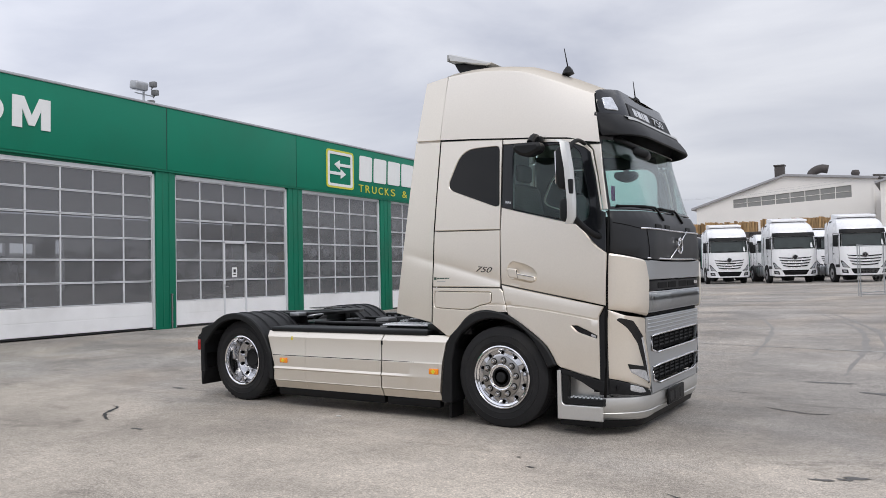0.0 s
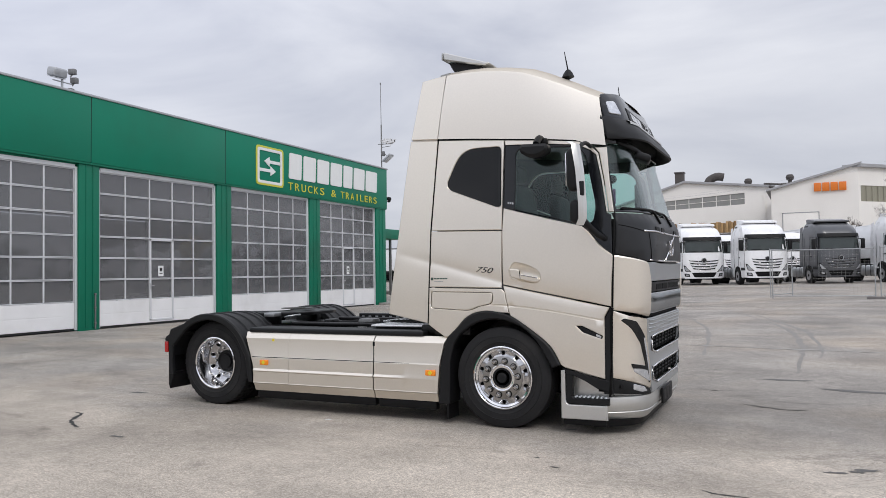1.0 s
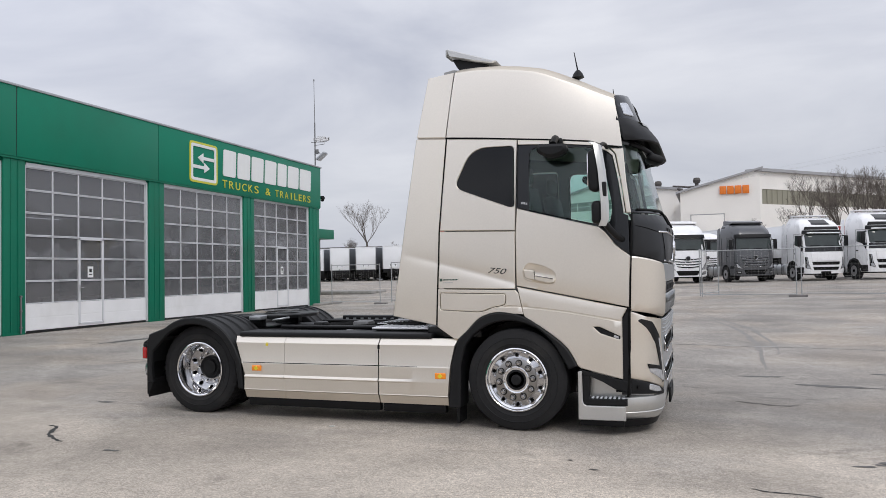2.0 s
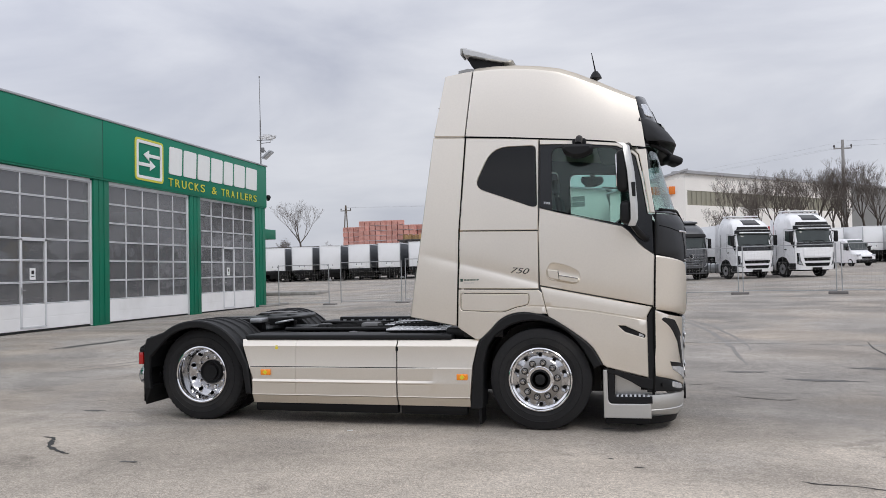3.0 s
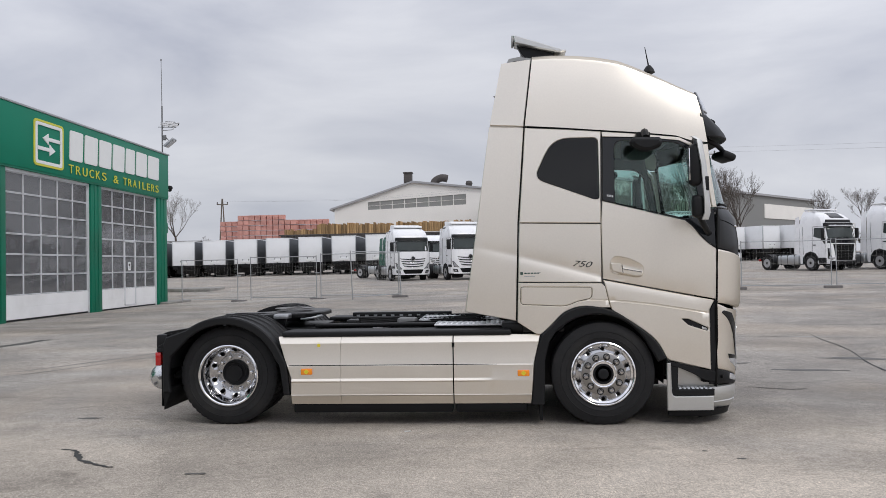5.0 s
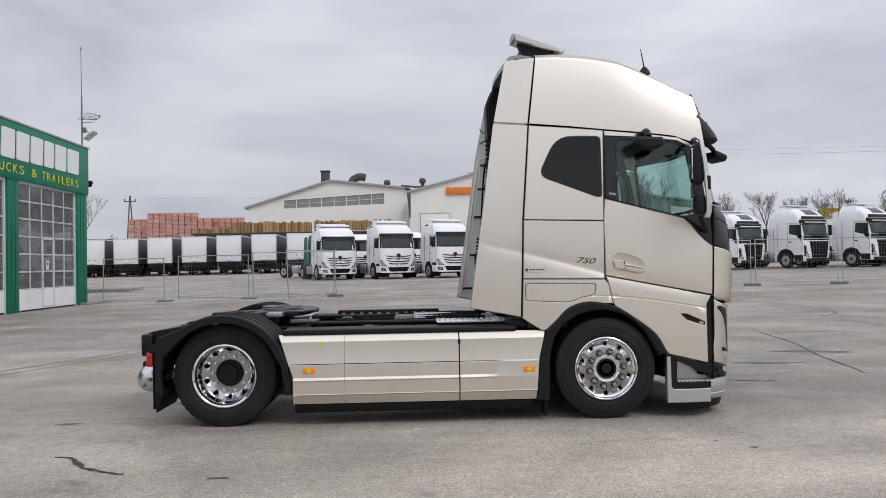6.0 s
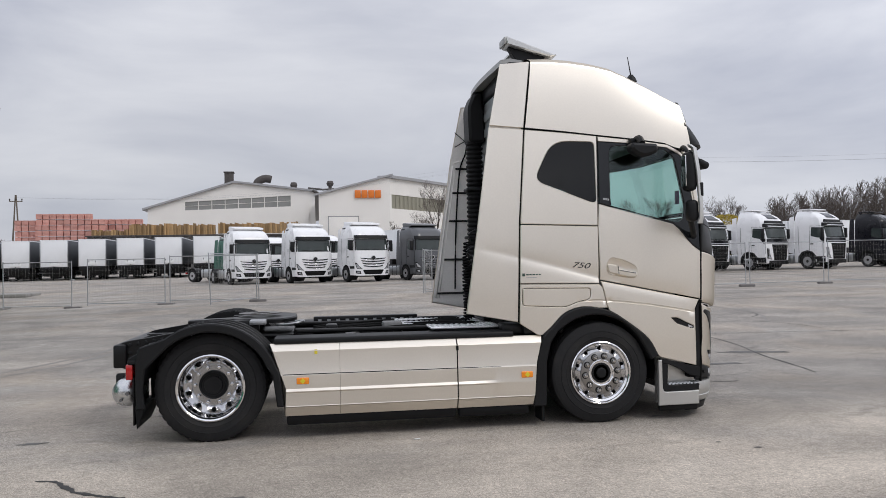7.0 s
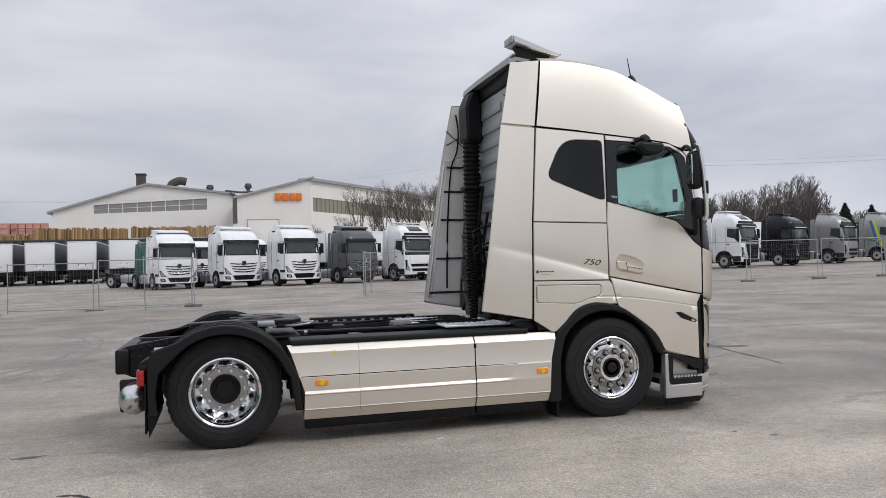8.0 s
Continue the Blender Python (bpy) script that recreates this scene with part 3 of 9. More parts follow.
def build_service_building():
    floor = boxes((BX - BDEEP, BX - 0.02, BY0 + 0.2, BY1 - 0.2, 0.0, 0.03))
    setting("workshop_floor", floor, ROOM_DARK, "dark grey concrete workshop floor", "floor")
    # two windows and a narrow glazed door in the back wall light the workshop
    back = bmesh.new()
    for r in ((BY0, 10.6, 0.0, FZ0), (10.6, 13.3, 0.0, 2.75), (10.6, 13.3, 3.35, FZ0), (11.9, 12.1, 2.75, 3.35), (13.3, 14.3, 0.0, FZ0), (14.3, 14.75, 0.0, 1.1), (14.3, 14.75, 3.55, FZ0), (14.75, BY1, 0.0, FZ0)):
        box(back, BX - BDEEP - 0.25, BX - BDEEP, r[0], r[1], r[2], r[3])
    setting("wall_west", back, ROOM, "pale workshop back wall with small windows")
    setting("wall_north", boxes((BX - BDEEP, BX - 0.1, BY1 - 0.25, BY1, 0, FZ1 - 0.05)), GREEN_DARK, "green clad end wall of the workshop")
    setting("wall_south", boxes((BX - BDEEP, BX - 0.1, BY0, BY0 + 0.25, 0, FZ1 - 0.05)), GREEN_DARK, "green clad far end wall of the workshop")
    setting("wall_east", boxes((BX - 0.25, BX + 0.02, BY0, 2.40, 0, FZ0)), GREEN_DARK, "green clad front wall beside the gates")
    setting("ceiling", boxes((BX - BDEEP, BX - 0.3, BY0 + 0.25, BY1 - 0.25, FZ0 + 0.05, FZ0 + 0.2)), ROOM, "pale workshop ceiling", "ceiling")
    setting("roof", boxes((BX - BDEEP - 0.3, BX + 0.02, BY0 - 0.05, BY1 + 0.03, FZ1 - 0.12, FZ1 - 0.02)), TRIM_GREY, "flat grey workshop roof", "roof")
    setting("lintel", boxes((BX - 0.25, BX + 0.02, 2.4, BY1 - 0.3, 4.785, FZ0 + 0.34)), GREEN_DARK, "green clad lintel over the workshop gates")
    # fascia panels with thin upright joints
    joints = [BY0, -2.9, 2.75, 8.40, 14.10, BY1 + 0.03]
    fascia = thing("fascia", "green metal fascia band over the workshop gates", "fascia", (BX + 0.16, 8.0, FZ0), kind="structure")
    for a, c in zip(joints, joints[1:]):
        part("fascia_panel", boxes((-0.46, 0.0, a - 8.0 + 0.012, c - 8.0 - 0.012, 0.0, FZ1 - FZ0), r=0.012), GREEN, fascia)
    part("joint_strip", boxes((-0.44, -0.012, BY0 - 8.0 + 0.02, BY1 - 8.0, 0.02, FZ1 - FZ0 - 0.02)), RUBBER_SEAL, fascia)
    part("roof_flashing", boxes((-0.5, 0.03, BY0 - 8.0 - 0.05, BY1 - 8.0 + 0.10, FZ1 - FZ0, FZ1 - FZ0 + 0.07), r=0.012), TRIM_GREY, fascia, "grey metal roof edge flashing")
    part("soffit", boxes((-0.30, -0.02, BY0 - 8.0, BY1 - 8.0, -0.06, 0.0)), GREEN_DARK, fascia)
    for i, (a, c) in enumerate(COLS):
        bm = bmesh.new()
        box(bm, BX - 0.3, BX + 0.10, a, c, -0.1, FZ0 + 0.28, r=0.01)
        # folded cladding ribs
        k = 3 if c - a < 1 else 5
        for j in range(1, k):
            y = a + (c - a) * j / k
            box(bm, BX + 0.10, BX + 0.118, y - 0.02, y + 0.02, 0.05, FZ0 + 0.2, r=0.006, seg=1)
        col = setting("column_%d" % (i + 1), bm, GREEN_DARK, "green clad column between workshop gates", "column")
    pipe = bmesh.new()
    tube(pipe, [(BX + 0.14, 8.60, 0.0), (BX + 0.14, 8.60, 1.05)], 0.022)
    for z in (0.15, 0.6, 1.0):
        box(pipe, BX + 0.11, BX + 0.17, 8.57, 8.63, z, z + 0.04, r=0.004)
    tagged(part("standpipe", pipe, GALV_DARK), "thin grey standpipe on a green column", "pipe")
    kerb = boxes((BX - 0.1, BX + 0.5, BY1 + 0.05, BY1 + 1.6, 0, 0.11), (BX + 0.12, BX + 0.5, 24.9, BY1 + 0.05, 0, 0.09), r=0.02)
    tagged(part("corner_kerb", kerb, CONCRETE), "low concrete kerb at the building corner", "kerb", kind="structure")


build_service_building()


def gate(y0, y1, index, walk=False):
    """A sectional workshop gate: five by six glazed fields over a white panel; one has a wicket door."""
    g = thing("door_%d" % index, "closed white sectional workshop gate with grey glazed fields", "gate", (BX, y0, 0), kind="structure")
    w, top, low = y1 - y0, 4.72, 0.80
    rows, cols = 6, 5
    rh, cw = (top - 0.06 - low) / rows, (w - 0.16) / cols
    bm = bmesh.new()
    box(bm, -0.10, 0.03, 0, 0.08, 0, top, r=0.006, seg=1)
    box(bm, -0.10, 0.03, w - 0.08, w, 0, top, r=0.006, seg=1)
    box(bm, -0.10, 0.03, 0.08, w - 0.08, top - 0.06, top + 0.06, r=0.006, seg=1)
    part("gate_frame", bm, ALU_WHITE, g)
    skip = set()
    if walk:
        skip = {(2, 0), (2, 1), (2, 2)}
    for r in range(rows):
        bm = bmesh.new()
        z = low + r * rh
        box(bm, -0.06, -0.002, 0.085, w - 0.085, z + 0.004, z + 0.028, r=0.004, seg=1)
        box(bm, -0.06, -0.002, 0.085, w - 0.085, z + rh - 0.028, z + rh - 0.004, r=0.004, seg=1)
        for c in range(cols + 1):
            y = 0.08 + c * cw
            box(bm, -0.055, -0.004, max(y - 0.022, 0.085), min(y + 0.022, w - 0.085), z + 0.028, z + rh - 0.028, r=0.004, seg=1)
        part("glazed_section", bm, ALU_WHITE, g)
    pm = PANE_MESH.setdefault((round(cw, 3), round(rh, 3)), None)
    if pm is None:
        bm = boxes((-0.040, -0.028, -cw / 2 + 0.02, cw / 2 - 0.02, -rh / 2 + 0.03, rh / 2 - 0.03))
        pm = PANE_MESH[(round(cw, 3), round(rh, 3))] = mesh_of(bm, "pane", PANE)
    rnd = random.Random(index)
    for r in range(rows):
        for c in range(cols):
            ob = piece("pane", pm, g, pose(0, 0.08 + (c + 0.5) * cw, low + (r + 0.5) * rh, 0, rnd.uniform(-0.35, 0.35), rnd.uniform(-0.35, 0.35)))
            ob.visible_shadow = False
    bm = bmesh.new()
    box(bm, -0.06, 0.0, 0.085, w - 0.085, 0.05, low - 0.005, r=0.006, seg=1)
    for z in (0.23, 0.59):
        box(bm, 0.0, 0.004, 0.10, w - 0.10, z - 0.165, z + 0.165, r=0.003, seg=1)
    part("bottom_panel", bm, GATE_WHITE, g, "smooth white bottom panel")
    part("floor_seal", boxes((-0.05, -0.005, 0.09, w - 0.09, 0.0, 0.05)), RUBBER_SEAL, g)
    if walk:
        a, c = 0.08 + 2 * cw - 0.03, 0.08 + 3 * cw + 0.03
        zt = low + 3 * rh
        bm = bmesh.new()
        for r in ((a, a + 0.075, 0.12, zt), (c - 0.075, c, 0.12, zt), (a, c, zt - 0.07, zt + 0.02), (a, c, 0.10, 0.16)):
            box(bm, -0.05, 0.022, r[0], r[1], r[2], r[3], r=0.006, seg=1)
        d = part("wicket_door", bm, ALU_WHITE, g, "narrow white wicket door in the gate")
        bm = bmesh.new()
        box(bm, 0.022, 0.05, a + 0.02, a + 0.05, 1.10, 1.30, r=0.008)
        rod(bm, (0.06, a + 0.035, 1.22), (0.06, a + 0.16, 1.22), 0.011)
        part("handle", bm, GALV, d)
        bm = boxes((-0.025, -0.018, (a + c) / 2 - 0.12, (a + c) / 2 + 0.10, 1.52, 1.86))
        n = part("notice", bm, SIGN_WHITE, d, "small white paper notice behind the glass")
        bm = boxes((-0.017, -0.014, (a + c) / 2 - 0.07, (a + c) / 2 + 0.05, 1.60, 1.63), (-0.017, -0.014, (a + c) / 2 - 0.06, (a + c) / 2 + 0.04, 1.68, 1.79))
        part("notice_print", bm, BLACK_PLASTIC, d)


def stored_tyre():
    """A tyre on its rim, stored upright with its face towards the gate."""
    t = thing("tyre", "black tyre on a steel rim stored behind the gate", "tyre", group="tyres stored in the workshop")
    part("tyre_carcass", lathe([(0.17, 0.02), (0.19, 0.0), (0.25, -0.012), (0.285, 0.0), (0.305, 0.03), (0.305, 0.17), (0.28, 0.20), (0.17, 0.19)], 28, "x", closed=True), TYRE_STORED, t)
    part("rim", lathe([(0.172, 0.01), (0.165, 0.035), (0.06, 0.05), (0.05, 0.02), (0.0, 0.02)], 24, "x"), RIM_STORED, t)
    return t


def build_tyre_racks():
    first = None
    rnd = random.Random(31)
    for y0, y1, levels in ((15.55, 19.25, (1.80, 2.44)), (20.15, 24.7, (1.80, 2.44, 3.08, 3.72))):
        rack = thing("tyre_rack", "grey steel rack full of tyres behind the gate", "rack", (BX - 0.72, (y0 + y1) / 2, 0))
        h = (y1 - y0) / 2
        for y in (-h, 0.0, h):
            for x in (-0.2, 0.12):
                part("upright", boxes((x - 0.025, x + 0.025, y - 0.025, y + 0.025, 0.03, levels[-1] + 0.40)), GALV_DARK, rack)
        for z in levels:
            part("shelf", boxes((-0.22, 0.14, -h, h, z - 0.345, z - 0.305)), GALV_DARK, rack)
            n = int((y1 - y0) / 0.66)
            for i in range(n):
                if rnd.random() < 0.12:
                    continue
                m = pose(BX - 0.74, y0 + (i + 0.5) * (y1 - y0) / n, z, 0, 0, 180 + rnd.uniform(-10, 10)) @ pose(-0.1, 0, 0)
                if first is None:
                    first = stored_tyre()
                    first.matrix_world = m
                else:
                    copy_thing(first, m)
    bench = thing("workbench", "cluttered grey workbench behind the gate", "bench", (BX - 1.2, 11.9, 0.03))
    part("bench_top", boxes((-0.35, 0.35, -1.2, 1.2, 0.86, 0.92), r=0.01), ROOM_DARK, bench)
    for x in (-0.28, 0.28):
        for y in (-1.1, 1.1):
            part("leg", boxes((x - 0.03, x + 0.03, y - 0.03, y + 0.03, 0, 0.86)), GALV_DARK, bench)
    part("tool_cabinet", boxes((-0.3, 0.3, -1.1, -0.2, 0.1, 0.84), r=0.02), GATE_WHITE, bench)


TYRE_STORED = mat("dusty_stored_rubber", (0.035, 0.035, 0.036), 0.8, vary=0.2)
RIM_STORED = mat("stored_rim_steel", (0.45, 0.46, 0.47), 0.4, 0.5, vary=0.1)
build_tyre_racks()

PANE_MESH = {}
for gi, (ga, gb) in enumerate(GATES):
    gate(ga, gb, gi + 1, walk=gi in (1, 3))


def build_sign():
    s = thing("company_sign", "white and yellow company sign on the green fascia", "sign", (BX + 0.162, 15.75, 4.93))
    up = Matrix(((0, 0, 1, 0), (1, 0, 0, 0), (0, 1, 0, 0), (0, 0, 0, 1)))

    def flat(u, v, d):
        return Vector((0.03 - d, u, v))

    def frame_of(a, c, lo, hi, r):
        return rounded([(a, lo), (c, lo), (c, hi), (a, hi)], r)
    # square emblem: a yellow outline, a white frame, two white arrows
    part("emblem_outline", panel(frame_of(0.0, 1.66, -0.02, 1.50, 0.15), flat, [frame_of(0.07, 1.59, 0.05, 1.43, 0.12)], thick=0.03, edge=0.003, step=0.5), SIGN_YELLOW, s)
    part("emblem_frame", panel(frame_of(0.075, 1.585, 0.055, 1.425, 0.11), flat, [frame_of(0.19, 1.47, 0.16, 1.32, 0.07)], thick=0.026, edge=0.003, step=0.5), SIGN_WHITE, s)
    for pts in ([(1.50, 0.86), (1.50, 0.98), (0.80, 0.98), (0.80, 1.11), (0.48, 0.92), (0.80, 0.73), (0.80, 0.86)],
                [(0.17, 0.51), (0.17, 0.63), (0.86, 0.63), (0.86, 0.76), (1.18, 0.57), (0.86, 0.38), (0.86, 0.51)]):
        part("arrow", prism(pts, flat, 0.03), SIGN_WHITE, s)
    # the name: plain white slanted blocks in its place, one a character
    edges = (2.02, 2.98, 3.98, 4.98, 6.00, 6.86, 7.92, 9.06)
    for i, (a, c) in enumerate(zip(edges, edges[1:])):
        lo = 0.42 + 0.012 * i
        part("name_block", panel(rounded([(a, lo), (c - 0.13, lo), (c - 0.08, 1.47), (a + 0.05, 1.47)], 0.09), flat, thick=0.03, edge=0.004, step=2.0), SIGN_WHITE, s, "plain white sign block")
    for word, at, wide in (("TRUCKS", 1.98, 2.66), ("&", 5.04, 0.38), ("TRAILERS", 5.80, 3.24)):
        for i, ch in enumerate(word):
            lettering("letter", ch, SIGN_YELLOW, s, Matrix.Translation((0.02, at + wide * (i + (0.25 if ch == "I" else 0.0)) / len(word), -0.04)) @ up, 0.44, 0.02, (wide / len(word)) * (0.68 if ch != "I" else 0.18) if word != "&" else wide)
    w2 = thing("fascia_lettering", "large white letters on the green fascia", "sign", (BX + 0.162, 2.31, 5.35))
    lettering("letter", "O", SIGN_WHITE, w2, Matrix.Translation((0.015, -0.10, 0.0)) @ up, 1.14, 0.03, 1.25, bold=0.05)
    em = [(0, 0), (0, 1), (0.30, 1), (0.5, 0.42), (0.70, 1), (1, 1), (1, 0), (0.75, 0), (0.75, 0.62), (0.58, 0.10), (0.42, 0.10), (0.25, 0.62), (0.25, 0)]
    part("letter", prism([(1.37 + 1.01 * a, 0.83 * b) for a, b in em], flat, 0.03), SIGN_WHITE, w2)


build_sign()


def build_roof_fixtures():
    m = thing("camera_mast", "thin grey mast with white cameras and a floodlight", "mast", (BX - 0.06, BY1 - 0.04, FZ1 - 0.05))
    bm = bmesh.new()
    rod(bm, (0, 0, -0.08), (0.0, 0, 2.3), 0.032)
    rod(bm, (0.0, 0, 2.3), (-0.02, 0, 4.35), 0.018, 0.012)
    rod(bm, (-0.02, 0, 4.35), (-0.02, 0, 4.44), 0.03, 0.03)
    part("pole", bm, GALV_DARK, m)
    bm = bmesh.new()
    rod(bm, (-0.15, -0.1, 1.33), (0.62, 0.1, 1.33), 0.016)
    rod(bm, (0.0, 0, 1.18), (0.5, 0.05, 1.22), 0.014)
    part("bracket", bm, GALV_DARK, m)
    for x, z, t in ((0.10, 1.46, 12), (0.52, 1.41, -8), (0.32, 1.52, 5)):
        bm = bmesh.new()
        box(bm, -0.20, 0.22, -0.06, 0.06, -0.055, 0.055, r=0.02)
        box(bm, -0.18, 0.28, -0.075, 0.075, 0.058, 0.072, r=0.006)
        rod(bm, (0, 0, -0.05), (-0.05, 0, -0.16), 0.02)
        c = part("camera_housing", bm, CAM_WHITE, m)
        c.matrix_local = pose(x, 0.04, z, 0, t, 0)
        bm = bmesh.new()
        rod(bm, (0.22, 0, 0), (0.235, 0, 0), 0.04, n=16)
        part("camera_lens", bm, BLACK_PLASTIC, c)
    bm = bmesh.new()
    box(bm, -0.28, 0.28, -0.20, 0.20, -0.06, 0.06, r=0.04)
    f = part("floodlight_body", bm, GALV, m)
    f.matrix_local = pose(0.36, 0.0, 0.62, 0, -38, 0)
    part("floodlight_glass", boxes((-0.25, 0.25, -0.17, 0.17, -0.075, -0.062), r=0.005), LAMP_GLASS, f)
    bm = bmesh.new()
    tube(bm, [(0, 0, 0.95), (0.14, 0, 0.92), (0.30, 0, 0.72)], 0.02)
    box(bm, 0.04, 0.18, -0.05, 0.05, 0.74, 0.98, r=0.02)
    part("floodlight_arm", bm, GALV_DARK, m)

    m = thing("lamp_mast", "short roof mast with floodlight and small cameras", "mast", (BX - 3.2, 10.0, FZ1 - 0.02))
    bm = bmesh.new()
    rod(bm, (0, 0, 0), (0, 0, 1.55), 0.04)
    rod(bm, (0, -0.35, 1.25), (0, 0.40, 1.25), 0.02)
    part("pole", bm, GALV, m)
    bm = bmesh.new()
    box(bm, -0.2, 0.2, -0.26, 0.26, -0.16, 0.14, r=0.07, seg=3)
    f = part("floodlight_body", bm, GALV, m)
    f.matrix_local = pose(0.05, -0.22, 1.52, 0, 12, 0)
    part("floodlight_glass", boxes((-0.16, 0.16, -0.22, 0.22, -0.19, -0.17), r=0.005), LAMP_GLASS, f)
    for y, z in ((0.34, 1.66), (0.42, 1.38), (0.26, 0.98)):
        bm = bmesh.new()
        box(bm, -0.11, 0.13, -0.08, 0.08, -0.10, 0.10, r=0.03)
        rod(bm, (0.0, 0, -0.1), (0.0, -0.1, -0.2), 0.02)
        c = part("camera_housing", bm, GALV_DARK, m)
        c.matrix_local = pose(0.05, y, z, 0, 0, 20)

    m = thing("dome_camera", "small black dome camera on a wall arm", "camera", (BX + 0.0, BY1 + 0.02, 5.15))
    bm = bmesh.new()
    rod(bm, (0, 0, 0), (0.05, 0.40, 0.02), 0.025)
    part("arm", bm, GALV, m)
    bm = lathe([(0.0, 0.17), (0.09, 0.15), (0.13, 0.08), (0.13, 0.02), (0.10, 0.0), (0.09, -0.06), (0.05, -0.11), (0.0, -0.12)], 20, "z", (0.05, 0.42, 0.05))
    part("dome", bm, BLACK_PLASTIC, m)

    c = thing("canopy", "flat dark green canopy at the building's end", "canopy", (BX - 7.9, BY1, 0))
    part("canopy_roof", boxes((-2.2, 3.1, 0.0, 11.0, 3.72, 4.32), r=0.03), GREEN_DARK, c)
    for x, y in ((-1.9, 10.4), (2.2, 10.6), (-1.9, 0.6)):
        part("post", boxes((x - 0.07, x + 0.07, y - 0.07, y + 0.07, 0, 3.72), r=0.01), GALV_DARK, c)
    part("canopy_lamp", boxes((0.6, 1.9, 3.0, 3.2, 3.65, 3.72), r=0.01), LAMP_GLASS, c)
    b = thing("litter_bin", "grey waste bin beside the building corner", "bin", (BX - 2.2, BY1 + 2.6, 0))
    part("bin_body", boxes((-0.25, 0.25, -0.22, 0.22, 0.0, 0.85), r=0.04), GALV_DARK, b)
    part("bin_lid", boxes((-0.27, 0.27, -0.24, 0.24, 0.85, 0.93), r=0.03), BLACK_PLASTIC, b)
    part("kerb_island", boxes((BX - 8.0, BX - 3.0, 38.6, 41.0, 0.10, 0.32), r=0.06), CONCRETE)


build_roof_fixtures()
# the plan of the workshop is drawn large: it is brought to its true size and place; the roof falls a little to one end
for ob_ in [o for o in bpy.data.objects if o not in BUILT and o.parent is None]:
    kind_ = ob_.name.split(".")[0]
    lean_ = -0.55 if kind_ in ("fascia", "company_sign", "fascia_lettering", "roof", "lamp_mast") else -0.1
    if kind_ != "kerb_island":
        ob_.matrix_world = pose(-0.12, -0.25, 0.09) @ Matrix.Diagonal((0.93, 0.93, 0.93, 1)) @ pose(0, BY1, 0, lean_) @ pose(0, -BY1, 0) @ ob_.matrix_world
NEAR = set(bpy.data.objects)
tagged(bpy.data.objects["kerb_island"], "low raised concrete traffic island in the yard", "kerb", kind="structure")


# ---- tractor unit ----
PAINT = mat("champagne_metallic_paint", (0.830, 0.775, 0.690), 0.40, 1.0, vary=0.025, scale=0.8, grain=60, bump=0.0)
PAINT.node_tree.nodes["Principled BSDF"].inputs["Specular Tint"].default_value = (0.50, 0.46, 0.40, 1)      # flake paint darkens at a flat angle
PAINT_DULL = mat("silver_bumper_paint", (0.60, 0.60, 0.585), 0.36, 0.75, vary=0.03, scale=1.0, grain=60, bump=0.0)
# grey of the roof's rear edges, with their shade put into the colour
ROOF_EDGE_SHADED = mat("shaded_roof_edge_grey", (0.36, 0.36, 0.35), 0.42, 0.5, vary=0.05, scale=2.0, grain=60, bump=0.0)
GRILLE_SILVER = mat("satin_silver_grille", (0.46, 0.48, 0.50), 0.34, 0.75, vary=0.05, scale=2.0, grain=400, bump=0.02)
GLOSS_BLACK = mat("gloss_black_panel", (0.008, 0.009, 0.011), 0.12, vary=0.1, coat=0.1, bump=0.0, spec=0.4)
SATIN_BLACK = mat("dark_grey_plastic", (0.009, 0.0094, 0.0104), 0.50, vary=0.15, scale=4, grain=220, bump=0.12, spec=0.25)
CHASSIS = mat("black_chassis_paint", (0.006, 0.006, 0.0065), 0.38, vary=0.3, scale=6, grain=60, bump=0.2, spec=0.3)
TYRE = mat("tyre_rubber", (0.017, 0.017, 0.018), 0.72, vary=0.2, scale=5, grain=80, bump=0.3, dirt=(0.045, 0.042, 0.038), dirt_amount=0.45, spec=0.25)
RIM_POLISH = mat("polished_rim_alloy", (0.50, 0.50, 0.51), 0.13, 1.0, vary=0.06, scale=7, grain=120, bump=0.03)
FRONT_SATIN = mat("satin_black_front", (0.017, 0.018, 0.020), 0.40, vary=0.12, scale=3, grain=400, bump=0.03, spec=0.35)
NUT_FIELD = mat("brushed_grey_rim_centre", (0.33, 0.32, 0.31), 0.30, 1.0, vary=0.14, scale=11, grain=200, bump=0.08)
NUT_STEEL = mat("worn_nut_cap_steel", (0.46, 0.45, 0.44), 0.20, 1.0, vary=0.12, scale=15, grain=160, bump=0.05)
RIM_DARK = mat("dull_rear_rim_alloy", (0.42, 0.42, 0.425), 0.24, 1.0, vary=0.10, scale=7, grain=120, bump=0.04)
LINING = mat("pale_grey_fairing_sheet", (0.86, 0.83, 0.79), 0.42, 0.0, vary=0.08, scale=2)
CHROME = mat("polished_aluminium", (0.80, 0.80, 0.81), 0.10, 1.0, vary=0.04, scale=5, grain=120, bump=0.01)
ALU = mat("brushed_aluminium", (0.60, 0.61, 0.62), 0.28, 1.0, vary=0.10, scale=9, grain=160, bump=0.08)
TREAD = mat("tread_plate_aluminium", (0.86, 0.86, 0.87), 0.34, 0.75, vary=0.15, scale=14, grain=90, bump=0.3)
SEAM = mat("seam_rubber", (0.005, 0.005, 0.005), 0.8, spec=0.2)
AMBER = mat("amber_lens", (0.85, 0.26, 0.01), 0.18, vary=0.08, coat=0.5, emit=(1.0, 0.30, 0.01), power=0.06)
RED_LENS = mat("red_lens", (0.42, 0.010, 0.010), 0.16, vary=0.1, coat=0.5)
